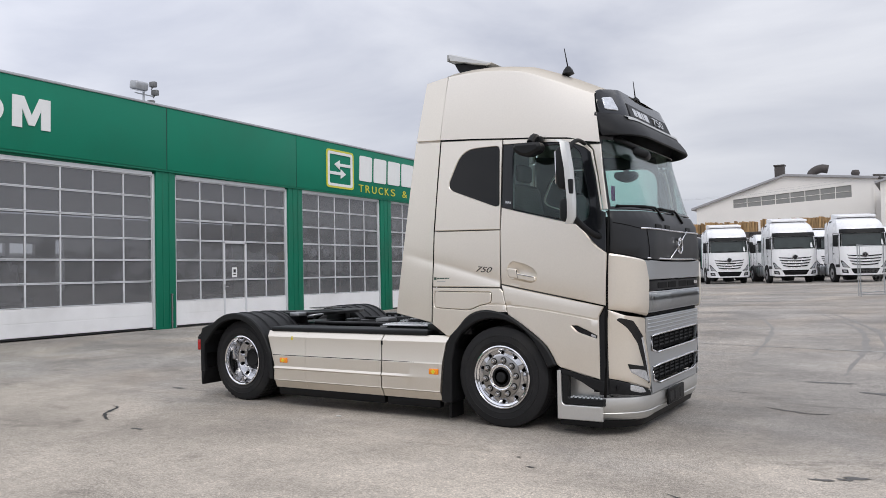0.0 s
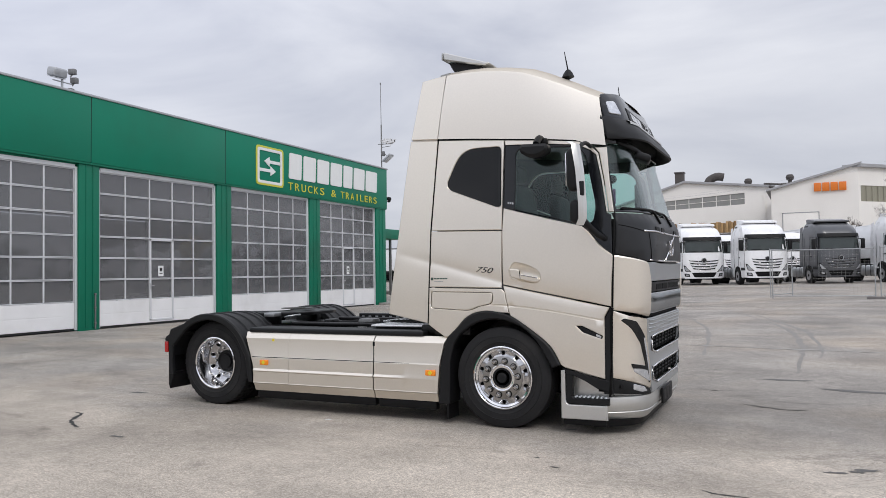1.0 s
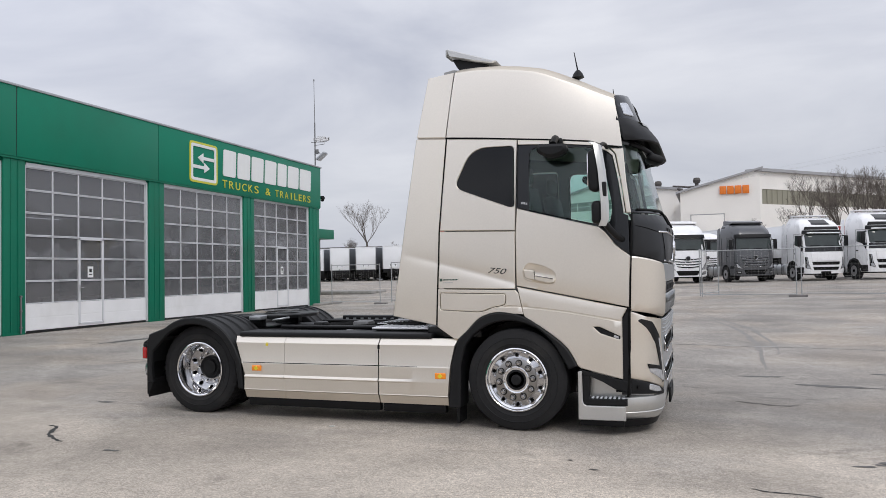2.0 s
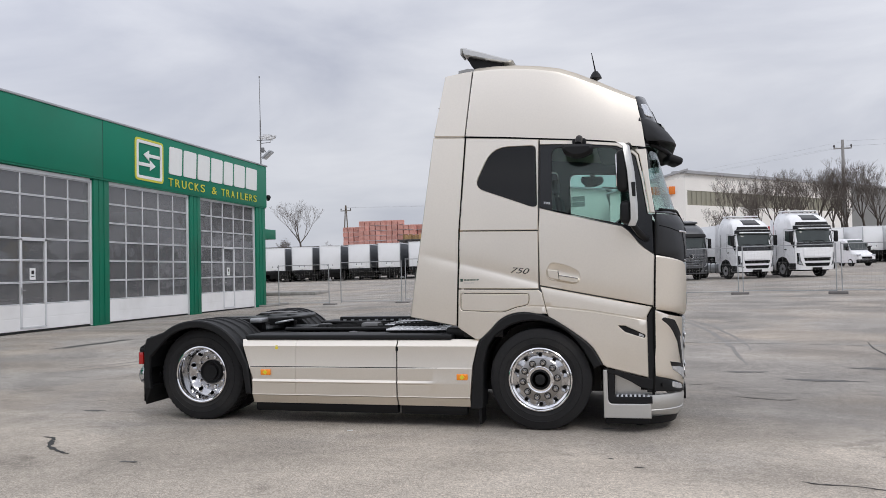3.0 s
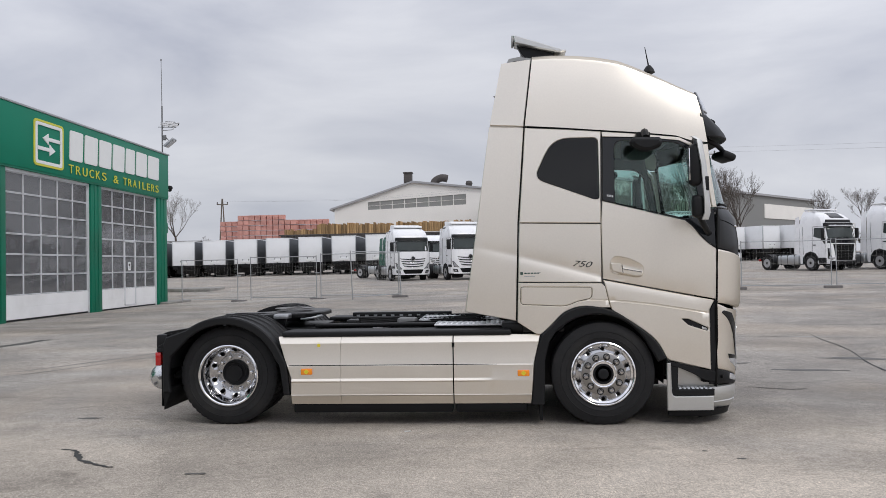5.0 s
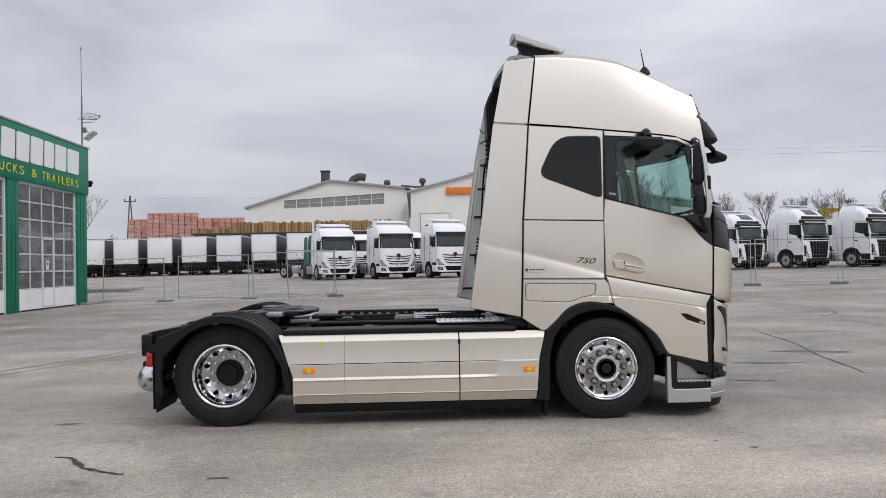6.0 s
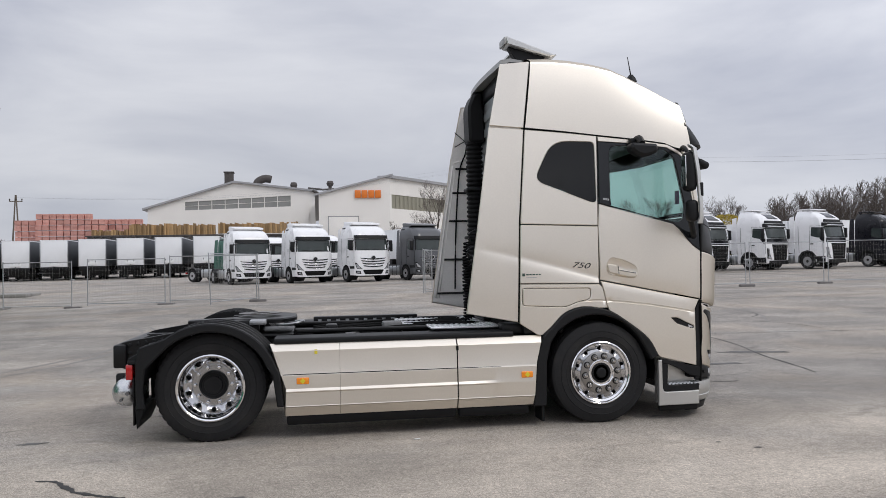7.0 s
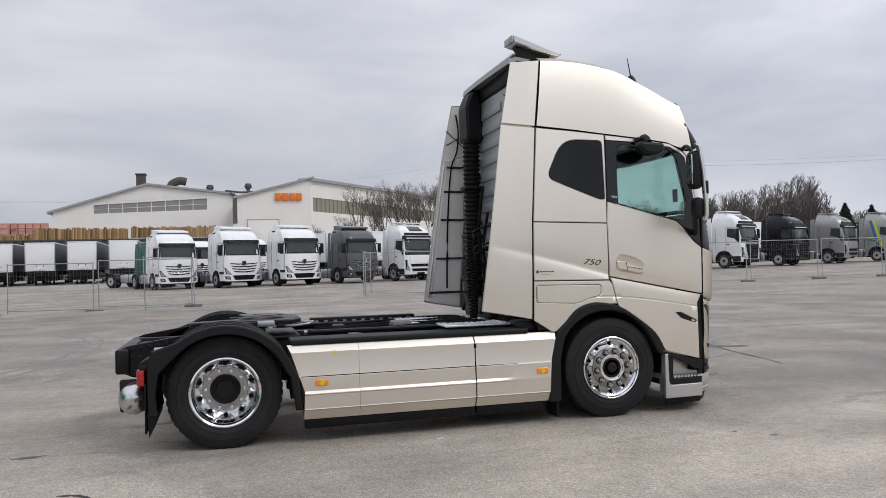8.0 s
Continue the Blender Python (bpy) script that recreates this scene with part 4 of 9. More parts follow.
CLEAR_LENS = mat("clear_lamp_lens", (0.62, 0.64, 0.67), 0.10, 0.55, vary=0.25, scale=22, bump=0.2, coat=0.5)
TINTED = glass("tinted_cab_glass", (0.05, 0.052, 0.055), ior=1.5)
CAB_GLASS = glass("cab_glass", (0.78, 0.90, 0.87), ior=1.5)
SCREEN = glass("windscreen_glass", (0.80, 0.90, 0.88), ior=1.5)
INTERIOR = mat("grey_cab_trim", (0.15, 0.15, 0.155), 0.75, vary=0.1, bump=0.2)
INTERIOR_DARK = mat("dark_seat_cloth", (0.045, 0.045, 0.048), 0.85, vary=0.15, bump=0.3)
BACK_WALL = mat("grey_cab_rear_sheet", (0.34, 0.36, 0.365), 0.42, 0.35, vary=0.08, scale=2)
STICKER_YELLOW = mat("yellow_sticker", (0.75, 0.62, 0.03), 0.5, vary=0.05)
BADGE = mat("dark_badge", (0.11, 0.11, 0.11), 0.22, 0.8)
BADGE_LIGHT = mat("bright_badge", (0.70, 0.70, 0.70), 0.22, 0.9)
STICKER_GREEN = mat("green_sticker", (0.05, 0.09, 0.07), 0.5)
PENNANT = mat("purple_pennant", (0.16, 0.03, 0.16), 0.7)
GREASE = mat("dark_grease", (0.05, 0.045, 0.04), 0.35, vary=0.4, scale=10)

MID = 1.27          # the truck's centre line
truck = thing("tractor_unit", "champagne metallic sleeper-cab tractor unit with chrome wheels", "truck")


def lerp(v, table):
    if v <= table[0][0]:
        return table[0][1]
    for (a, p), (c, q) in zip(table, table[1:]):
        if v <= c:
            return p + (q - p) * (v - a) / (c - a)
    return table[-1][1]


def cab_y(z):
    """How far the cab's side lies from the widest line, by height."""
    return 0.050 + (0.078 * ((z - 1.15) / 1.73) ** 1.6 if z > 1.15 else -0.012 * min(1.0, (1.15 - z) / 0.65))


SWEEP = [(-1.30, 1.735), (-0.79, 1.612), (-0.4, 1.512), (0.02, 1.398), (0.5, 1.293), (1.10, 1.172)]     # the pressed shoulder line


def relief(x, z):
    """How far the pressed shoulder sends the side sheet out at x, z."""
    s = lerp(x, SWEEP) - z
    fade = lerp(x, [(-1.22, 0.0), (-1.10, 0.35), (-0.6, 0.70), (0.0, 1.0), (0.85, 1.0), (1.04, 0.25)])
    if s < 0:
        return -0.010 * max(0.0, 1 + s / 0.15) ** 2 * fade
    groove = 0.006 * max(0.0, min(1.0, 1.8 - abs(z - lerp(x, GROOVE)) / 0.006)) if x > -0.80 else 0.0
    return (lerp(s, [(0.0, -0.010), (0.014, -0.0055), (0.05, 0.002), (0.12, 0.006), (0.30, 0.009), (0.45, 0.010), (0.65, 0.006)]) - groove) * fade


GROOVE = [(-0.80, 1.197), (-0.4, 1.192), (0.0, 1.187), (0.25, 1.166), (0.5, 1.135), (0.8, 1.085), (1.1, 1.03)]      # the fine double line below it
SWEEP_LINES = [[(x, z - s) for x, z in SWEEP] for s in (-0.20, -0.15, -0.10, -0.06, -0.03, 0.0, 0.014, 0.05, 0.09)] + [[(x, z + s) for x, z in GROOVE] for s in (-0.0108, -0.0048, 0.0048, 0.0108)]


def side_map(left=False, out=0.0, taper=None):
    """Maps (x, z) to the cab's right or left side; out: how far in front of the sheet; taper: (x, slope) bends it inwards behind x."""
    def f(u, v, d):
        y = cab_y(v) + d - out - relief(u, v) + 0.022 * (max(-0.9, min(1.1, u)) - 0.15) ** 2
        if taper and u < taper[0]:
            y += (taper[0] - u) * taper[1]
        return Vector((u, 2 * MID - y if left else y, v))
    return f


def front_x(z):
    return lerp(z, [(0.14, 1.275), (0.22, 1.32), (0.35, 1.34), (0.85, 1.35), (1.10, 1.370), (1.16, 1.380), (1.5, 1.393), (1.72, 1.405), (1.95, 1.395), (2.04, 1.345), (2.10, 1.315),
                    (2.66, 1.165), (2.90, 1.19), (3.06, 1.13), (3.22, 1.06), (3.40, 0.96)])


def front_map(out=0.0, depth=None):
    """Maps (y, z) to the curved front of the cab."""
    def f(u, v, d):
        k = lerp(v, [(1.6, 0.345), (2.1, 0.27), (2.7, 0.24), (3.3, 0.20)]) if depth is None else depth
        q = max(0.0, (abs(u - MID) - 0.60) / 0.58)
        return Vector((front_x(v) - k * q ** lerp(v, [(1.60, 3.6), (2.05, 1.9)]) - d + out, u, v))
    return f


def both(build):
    for left in (False, True):
        build(left)


# wheels

def tyre_part(parent, at, r, w, lugs):
    """One tyre with tread blocks or ribs and raised sidewall rings, spun in one piece."""
    n = 180
    rows = [(0.292, 0.045, 0), (0.300, 0.018, 0), (0.335, 0.004, 0), (0.341, 0.001, 0), (0.345, -0.003, 0), (0.349, 0.001, 0), (0.375, 0.0, 0), (0.396, 0.001, 0), (0.40, -0.003, 0), (0.404, 0.003, 0),
            (r - 0.055, 0.008, 0), (r - 0.030, 0.018, 0), (r - 0.026, 0.019, 1), (r - 0.004, 0.034, 1), (r, 0.052, 1)]
    k = 4
    for i in range(k):
        y0 = 0.058 + i * (w - 0.116) / k
        y1 = 0.058 + (i + 1) * (w - 0.116) / k
        if i:
            rows += [(r - 0.010, y0 - 0.004, 0), (r - 0.010, y0 + 0.004, 0)]
        rows += [(r, y0 + 0.006, 1), (r, y1 - 0.006, 1)]
    rows += [(r, w - 0.052, 1), (r - 0.02, w - 0.025, 1), (0.375, w, 0), (0.30, w - 0.02, 0), (0.292, w - 0.045, 0)]
    bm = bmesh.new()
    rings = []
    for rad, h, cut in rows:
        ring = []
        for i in range(n):
            a = 2 * math.pi * i / n
            rr = rad - (0.009 if cut and lugs and i % 4 == 0 else 0.0)
            ring.append(bm.verts.new((at[0] + rr * math.cos(a), at[1] + h, at[2] + rr * math.sin(a))))
        rings.append(ring)
    m = len(rings)
    for j in range(m):
        a, c = rings[j], rings[(j + 1) % m]
        for i in range(n):
            bm.faces.new((a[i], a[(i + 1) % n], c[(i + 1) % n], c[i]))
    bmesh.ops.recalc_face_normals(bm, faces=bm.faces)
    return part("tyre", bm, TYRE, parent)


def disc_with_holes(R, r0, hole_r, hole_R, n, fmap, thick):
    ring = [(R * math.cos(2 * math.pi * i / 60), R * math.sin(2 * math.pi * i / 60)) for i in range(60)]
    inner = [(r0 * math.cos(2 * math.pi * i / 36), r0 * math.sin(2 * math.pi * i / 36)) for i in range(36)]
    holes = [inner]
    for k in range(n):
        a = 2 * math.pi * (k + 0.5) / n
        holes.append([(hole_R * math.cos(a) + hole_r * math.cos(t * math.pi / 6), hole_R * math.sin(a) + hole_r * math.sin(t * math.pi / 6)) for t in range(12)])
    return panel(ring, fmap, holes, thick=thick, edge=0.004, step=0.05)


def wheel(x, rear, left):
    r = 0.487 if not rear else 0.492
    w = 0.31
    at = Vector((x, 0.105 if rear else 0.045, 0.487))
    hub = new("wheel")
    hub.parent = truck
    tagged(hub, "chrome-rimmed rear twin wheel" if rear else "chrome-rimmed front wheel with ten nuts")
    hub.empty_display_size = 0.1
    t = tyre_part(hub, at, r, w, rear)
    if rear:
        tyre_part(hub, at + Vector((0, 0.345, 0)), r, w, True)
        # deep-dished rim
        bm = lathe([(0.300, 0.012), (0.303, 0.002), (0.292, -0.002), (0.281, 0.006), (0.279, 0.020), (0.273, 0.030), (0.271, 0.060), (0.269, 0.12), (0.267, 0.165), (0.262, 0.190), (0.268, 0.22), (0.30, 0.26), (0.31, 0.05)], 64, "y", at, closed=True)
        rim = part("rim", bm, CHROME, hub)

        def dish(u, v, d):
            q = math.hypot(u, v)
            return at + Vector((u, 0.240 - 0.050 * max(0.0, min(1.0, (q - 0.20) / 0.06)) + d, v))
        part("rim_disc", disc_with_holes(0.263, 0.120, 0.021, 0.229, 10, dish, 0.016), RIM_POLISH, hub)
        bm = lathe([(0.203, 0.243), (0.201, 0.236), (0.196, 0.232), (0.188, 0.231), (0.128, 0.231), (0.126, 0.25)], 56, "y", at)
        part("nut_ring", bm, RIM_DARK, hub)
        # black hub drum
        bm = lathe([(0.134, 0.25), (0.132, 0.215), (0.128, 0.200), (0.114, 0.194), (0.104, 0.206), (0.084, 0.208), (0.080, 0.190), (0.0, 0.188)], 48, "y", at)
        part("hub", bm, SATIN_BLACK, hub, "black rear hub cover")
        for k in range(10):
            a = 2 * math.pi * k / 10
            c = at + Vector((0.166 * math.cos(a), 0.0, 0.166 * math.sin(a)))
            bm = lathe([(0.020, 0.235), (0.020, 0.212), (0.015, 0.198), (0.0, 0.194)], 10, "y", c)
            part("wheel_nut", bm, CHROME, hub)
        bm = lathe([(0.250, 0.275), (0.250, 0.50), (0.0, 0.50)], 40, "y", at)
        part("brake_drum", bm, CHASSIS, hub)
    else:
        bm = lathe([(0.300, 0.014), (0.304, 0.002), (0.294, -0.004), (0.285, 0.002), (0.280, 0.014), (0.262, 0.024), (0.258, 0.06), (0.30, 0.10), (0.31, 0.05)], 64, "y", at, closed=True)
        rim = part("rim", bm, CHROME, hub)

        def dome(u, v, d):
            q = math.hypot(u, v)
            return at + Vector((u, 0.030 - 0.020 * max(0.0, min(1.0, (0.262 - q) / 0.07)) + 0.022 * math.sin(math.pi * max(0.0, min(1.0, (q - 0.200) / 0.062))) + d, v))
        part("rim_disc", disc_with_holes(0.264, 0.122, 0.0165, 0.236, 10, dome, 0.014), RIM_POLISH, hub)
        bm = lathe([(0.205, 0.014), (0.203, 0.0), (0.196, -0.004), (0.128, -0.006), (0.124, -0.002), (0.122, 0.02)], 56, "y", at)
        part("nut_ring", bm, NUT_FIELD, hub)
        bm = lathe([(0.130, 0.004), (0.129, -0.008), (0.122, -0.011), (0.114, -0.007), (0.111, 0.006)], 48, "y", at)
        part("centre_ring", bm, CHROME, hub, "polished ring round the hub")
        for k in range(10):
            a = 2 * math.pi * k / 10 + 0.12
            c = at + Vector((0.165 * math.cos(a), 0.0, 0.165 * math.sin(a)))
            bm = lathe([(0.027, 0.0), (0.026, -0.020), (0.023, -0.036), (0.013, -0.048), (0.0, -0.050)], 14, "y", c)
            nut = part("wheel_nut", bm, NUT_STEEL, hub)
            # black ring that draws the shade round the nut's foot
            part("nut_washer", lathe([(0.0335, -0.004), (0.0335, -0.0085), (0.028, -0.0105), (0.024, -0.0105)], 16, "y", c), CHASSIS, hub)
        bm = lathe([(0.123, 0.02), (0.120, 0.012), (0.100, 0.014), (0.097, 0.000), (0.080, -0.004), (0.074, 0.004), (0.052, 0.004), (0.048, -0.012), (0.040, -0.018), (0.0, -0.018)], 40, "y", at)
        for k in range(8):
            a = 2 * math.pi * k / 8
            rod(bm, at + Vector((0.088 * math.cos(a), 0.0, 0.088 * math.sin(a))), at + Vector((0.088 * math.cos(a), -0.012, 0.088 * math.sin(a))), 0.008, n=6)
        part("hub", bm, SATIN_BLACK, hub, "dark hub cap with small bolts")
        bm = lathe([(0.258, 0.08), (0.258, 0.26), (0.0, 0.26)], 40, "y", at)
        part("brake_drum", bm, CHASSIS, hub)
    if left:
        hub.matrix_local = Matrix.Translation((0, 2 * MID, 0)) @ Matrix.Diagonal((1, -1, 1, 1))
    return hub


REAR_X = -3.66
for wl_ in (False, True):
    wheel(0.0, False, wl_)
    wheel(REAR_X, True, wl_)


# chassis
def build_chassis():
    for left in (False, True):
        y = MID + (0.39 if left else -0.39)
        bm = boxes((-4.52, 0.9, y - 0.04, y + 0.04, 0.60, 0.87), r=0.012)
        for i in range(26):
            x = -4.45 + i * 0.13
            for z in (0.67, 0.80):
                rod(bm, (x, y - 0.052, z), (x, y + 0.052, z), 0.013, n=6)
        part("chassis_rail", bm, CHASSIS, truck)
    for x in (-4.44, -3.3, -2.3, -1.5):
        part("cross_member", boxes((x - 0.05, x + 0.05, MID - 0.35, MID + 0.35, 0.64, 0.84), r=0.015), CHASSIS, truck)
    # tapered rear end with its bolt pattern
    bm = panel(rounded([(-4.58, 0.66), (-4.58, 0.85), (-4.50, 0.885), (-4.05, 0.955), (-3.9, 0.94), (-3.9, 0.62), (-4.45, 0.60)], 0.03), lambda u, v, d: Vector((u, 0.60 + d, v)), thick=0.05)
    part("rear_bracket", bm, CHASSIS, truck)
    bolt = mesh_of(lathe([(0.021, 0.0), (0.021, -0.004), (0.015, -0.006), (0.014, -0.018), (0.0, -0.020)], 8, "y"), "bolt", SATIN_BLACK)
    for i in range(7):
        for j, z in enumerate((0.70, 0.78, 0.845)):
            if j < 2 or i:
                piece("bolt", bolt, truck, Matrix.Translation((-4.53 + i * 0.072, 0.60, z + 0.010 * i * (j == 2))))
    bm = panel(rounded([(-4.58, 0.66), (-4.58, 0.85), (-4.50, 0.885), (-4.05, 0.955), (-3.9, 0.94), (-3.9, 0.62), (-4.45, 0.60)], 0.03), lambda u, v, d: Vector((u, 2 * MID - 0.60 - d, v)), thick=0.05)
    part("rear_bracket", bm, CHASSIS, truck)
    part("rear_beam", boxes((-4.60, -4.48, 0.55, 2 * MID - 0.55, 0.64, 0.86), r=0.02), CHASSIS, truck)
    bm = boxes((-4.275, -4.185, 0.560, 0.60, 0.785, 0.865), r=0.006)
    part("tow_shackle", bm, ALU, truck, "bright alloy shackle plate")
    # polished air vessel at the tail
    c = (-4.415, 0.0, 0.455)
    bm = lathe([(0.0, 0.20), (0.05, 0.205), (0.10, 0.235), (0.128, 0.29), (0.132, 0.34), (0.132, 0.58), (0.10, 0.68), (0.0, 0.70)], 40, "y", c)
    v = part("air_tank", bm, ALU, truck, "polished aluminium air tank")
    bm = bmesh.new()
    rod(bm, (c[0] + 0.03, 0.205, c[2] + 0.005), (c[0] + 0.03, 0.165, c[2] + 0.005), 0.018, n=10)
    part("valve", bm, GALV_DARK, v)
    bm = bmesh.new()
    rod(bm, (c[0] - 0.03, 0.215, c[2] - 0.055), (c[0] - 0.03, 0.185, c[2] - 0.055), 0.014, n=8)
    part("valve", bm, GALV_DARK, v)
    part("tank_strap", boxes((c[0] - 0.14, c[0] + 0.14, 0.46, 0.50, c[2] - 0.137, c[2] + 0.15), r=0.03), CHASSIS, v)
    # fuel and battery boxes behind the skirts close the view underneath
    part("under_box", boxes((-3.0, -0.72, 0.10, 0.70, 0.28, 0.78), r=0.05), CHASSIS, truck)
    part("under_box", boxes((-3.0, -0.72, 2 * MID - 0.70, 2 * MID - 0.02, 0.22, 0.85), r=0.05), CHASSIS, truck)
    part("engine_block", boxes((-0.9, 1.0, 0.75, 1.79, 0.35, 1.05), r=0.08), CHASSIS, truck)
    part("front_axle", boxes((-0.08, 0.08, 0.3, 2 * MID - 0.3, 0.36, 0.48), r=0.03), CHASSIS, truck)
    part("rear_axle", boxes((REAR_X - 0.12, REAR_X + 0.12, 0.6, 2 * MID - 0.6, 0.40, 0.62), r=0.08), CHASSIS, truck)
    part("air_bellows", lathe([(0.0, 0.40), (0.13, 0.40), (0.15, 0.48), (0.13, 0.56), (0.15, 0.62), (0.12, 0.66), (0.0, 0.66)], 24, "z", (REAR_X - 0.45, 0.88, 0)), TYRE, truck)


build_chassis()


def build_deck():
    """Fifth wheel, catwalk plates, tank cap, hoses and the ladder frame seen from the side."""
    fw = part("fifth_wheel", panel(rounded([(-3.98, 0.86), (-3.98, 1.06), (-3.55, 1.20), (-3.45, 1.72), (-3.05, 1.78), (-2.92, 1.50), (-2.92, 1.04), (-3.05, 0.76), (-3.45, 0.82), (-3.55, 0.98)][::-1], 0.05),
                                       lambda u, v, d: Vector((u, v, 1.05 + 0.02 * (u + 3.4) * 0.3 - d)), thick=0.045, edge=0.012), CHASSIS, truck, "greasy black fifth-wheel plate")
    bm = boxes((-3.62, -3.28, 0.80, 0.90, 0.86, 1.04), (-3.62, -3.28, 1.64, 1.74, 0.86, 1.04), (-3.75, -2.95, 0.78, 1.76, 0.86, 0.90), r=0.015)
    part("fifth_wheel_bracket", bm, CHASSIS, fw)
    bm = lathe([(0.10, 1.082), (0.22, 1.085), (0.22, 1.078), (0.10, 1.076)], 30, "z", (-3.30, 1.27, 0), closed=True)
    part("grease_ring", bm, GREASE, fw)
    bm = bmesh.new()
    tube(bm, smooth_line([(-3.10, 0.80, 0.99), (-3.02, 0.62, 1.0), (-2.90, 0.55, 1.02), (-2.84, 0.66, 1.03), (-2.92, 0.78, 1.02)], 5), 0.012)
    box(bm, -3.36, -3.20, 0.64, 0.80, 1.0, 1.05, r=0.012)
    part("release_handle", bm, GALV, fw)
    # deck edges and long bars
    part("deck_rail", boxes((-3.10, -0.86, 0.06, 0.42, 0.862, 0.915), r=0.018, seg=3), SATIN_BLACK, truck, "black plastic top of the side skirt")
    part("deck_rail", boxes((-3.10, -0.86, 2 * MID - 0.42, 2 * MID - 0.03, 0.862, 0.915), r=0.018, seg=3), SATIN_BLACK, truck)
    for y, z in ((0.62, 0.93), (0.98, 0.90), (1.62, 0.93)):
        bm = bmesh.new()
        rod(bm, (-2.9, y, z), (-1.2, y, z), 0.022)
        part("long_pipe", bm, GALV if y == 0.98 else CHASSIS, truck)
    bm = boxes((-2.75, -1.55, 1.86, 1.98, 0.90, 0.985), r=0.01)
    part("far_deck_rail", bm, CHASSIS, truck)
    for i in range(11):
        part("rail_hole_plate", boxes((-2.70 + i * 0.105, -2.66 + i * 0.105, 1.852, 1.858, 0.93, 0.955)), GALV, truck)
    bm = lathe([(0.0, 0.910), (0.044, 0.906), (0.058, 0.890), (0.058, 0.83), (0.05, 0.70)], 28, "z", (-2.35, 1.30, 0))
    part("tank_cap", bm, CAM_WHITE, truck, "white round filler cap")
    for x0, x1, y0, y1 in ((-1.62, -0.92, 0.30, 0.78), (-1.85, -0.95, 0.95, 1.70)):
        bm = boxes((x0, x1, y0, y1, 0.935, 0.955), r=0.006)
        nx, ny = int((x1 - x0) / 0.055), int((y1 - y0) / 0.055)
        for i in range(nx):
            for j in range(ny):
                m = Matrix.Translation((x0 + 0.03 + i * 0.055, y0 + 0.03 + j * 0.055, 0.957)) @ Matrix.Rotation(radians(45 if (i + j) % 2 else -45), 4, "Z")
                box(bm, -0.018, 0.018, -0.005, 0.005, -0.003, 0.004, m=m)
        part("catwalk_plate", bm, TREAD, truck, "aluminium tread plate behind the cab")
        part("catwalk_frame", boxes((x0 + 0.03, x1 - 0.03, y0 + 0.05, y1 - 0.05, 0.86, 0.935)), CHASSIS, truck)
    rnd = random.Random(5)
    for k in range(5):
        y = 0.66 + 0.22 * k
        bm = bmesh.new()
        pts = [(-0.95, y, 0.93), (-1.25, y - 0.05, 0.965), (-1.6, y + rnd.uniform(-0.1, 0.1), 0.955), (-2.2, y + rnd.uniform(-0.15, 0.15), 0.93), (-2.75, y, 0.90)]
        tube(bm, smooth_line(pts, 6), 0.013)
        part("hose", bm, SEAM, truck)
    # coiled air and power lines that hang behind the cab
    for x, y, z0, z1, bend in ((-1.17, 0.80, 0.98, 1.62, 0.02), (-1.11, 1.00, 0.98, 1.80, -0.02), (-1.05, 1.16, 0.98, 1.55, 0.01)):
        bm = bmesh.new()
        n = 22 * 8
        pts = [Vector((x + bend * math.sin(3 * i / n) + 0.034 * math.cos(2 * math.pi * i / 8), y + 0.034 * math.sin(2 * math.pi * i / 8), z0 + (z1 - z0) * i / n)) for i in range(n + 1)]
        tube(bm, pts, 0.0095, 5)
        coil = part("coiled_line", bm, SEAM, truck, "black coiled line behind the cab")
        bm = bmesh.new()
        tube(bm, smooth_line([pts[-1], Vector((x + 0.04, y, z1 + 0.10)), Vector((-0.86, y + 0.02, z1 + 0.16))], 5), 0.011, 6)
        rod(bm, (-0.90, y + 0.02, z1 + 0.16), (-0.78, y + 0.02, z1 + 0.16), 0.026, n=10)
        part("line_end", bm, CHASSIS, coil)
    part("coupling_holder", boxes((-0.90, -0.80, 0.72, 1.30, 1.55, 1.66), r=0.015), CHASSIS, truck)
    part("coupling_head", boxes((-0.95, -0.90, 0.84, 0.90, 1.60, 1.66), r=0.015), STICKER_YELLOW, truck, "yellow air coupling head")
    part("valve_block", boxes((-2.05, -1.85, 0.72, 0.90, 0.90, 0.99), r=0.02), GALV_DARK, truck)
    part("valve_block", boxes((-2.62, -2.50, 0.85, 1.02, 0.88, 0.97), r=0.02), CHASSIS, truck)
    # clamps on the trim under the cab's rear edge
    part("cab_mount", boxes((-0.95, -0.55, 0.18, 0.40, 0.86, 0.98), r=0.03), CHASSIS, truck)
    part("cab_mount", boxes((-0.75, -0.35, 0.10, 0.30, 0.88, 0.965), r=0.02), CHASSIS, truck)


build_deck()


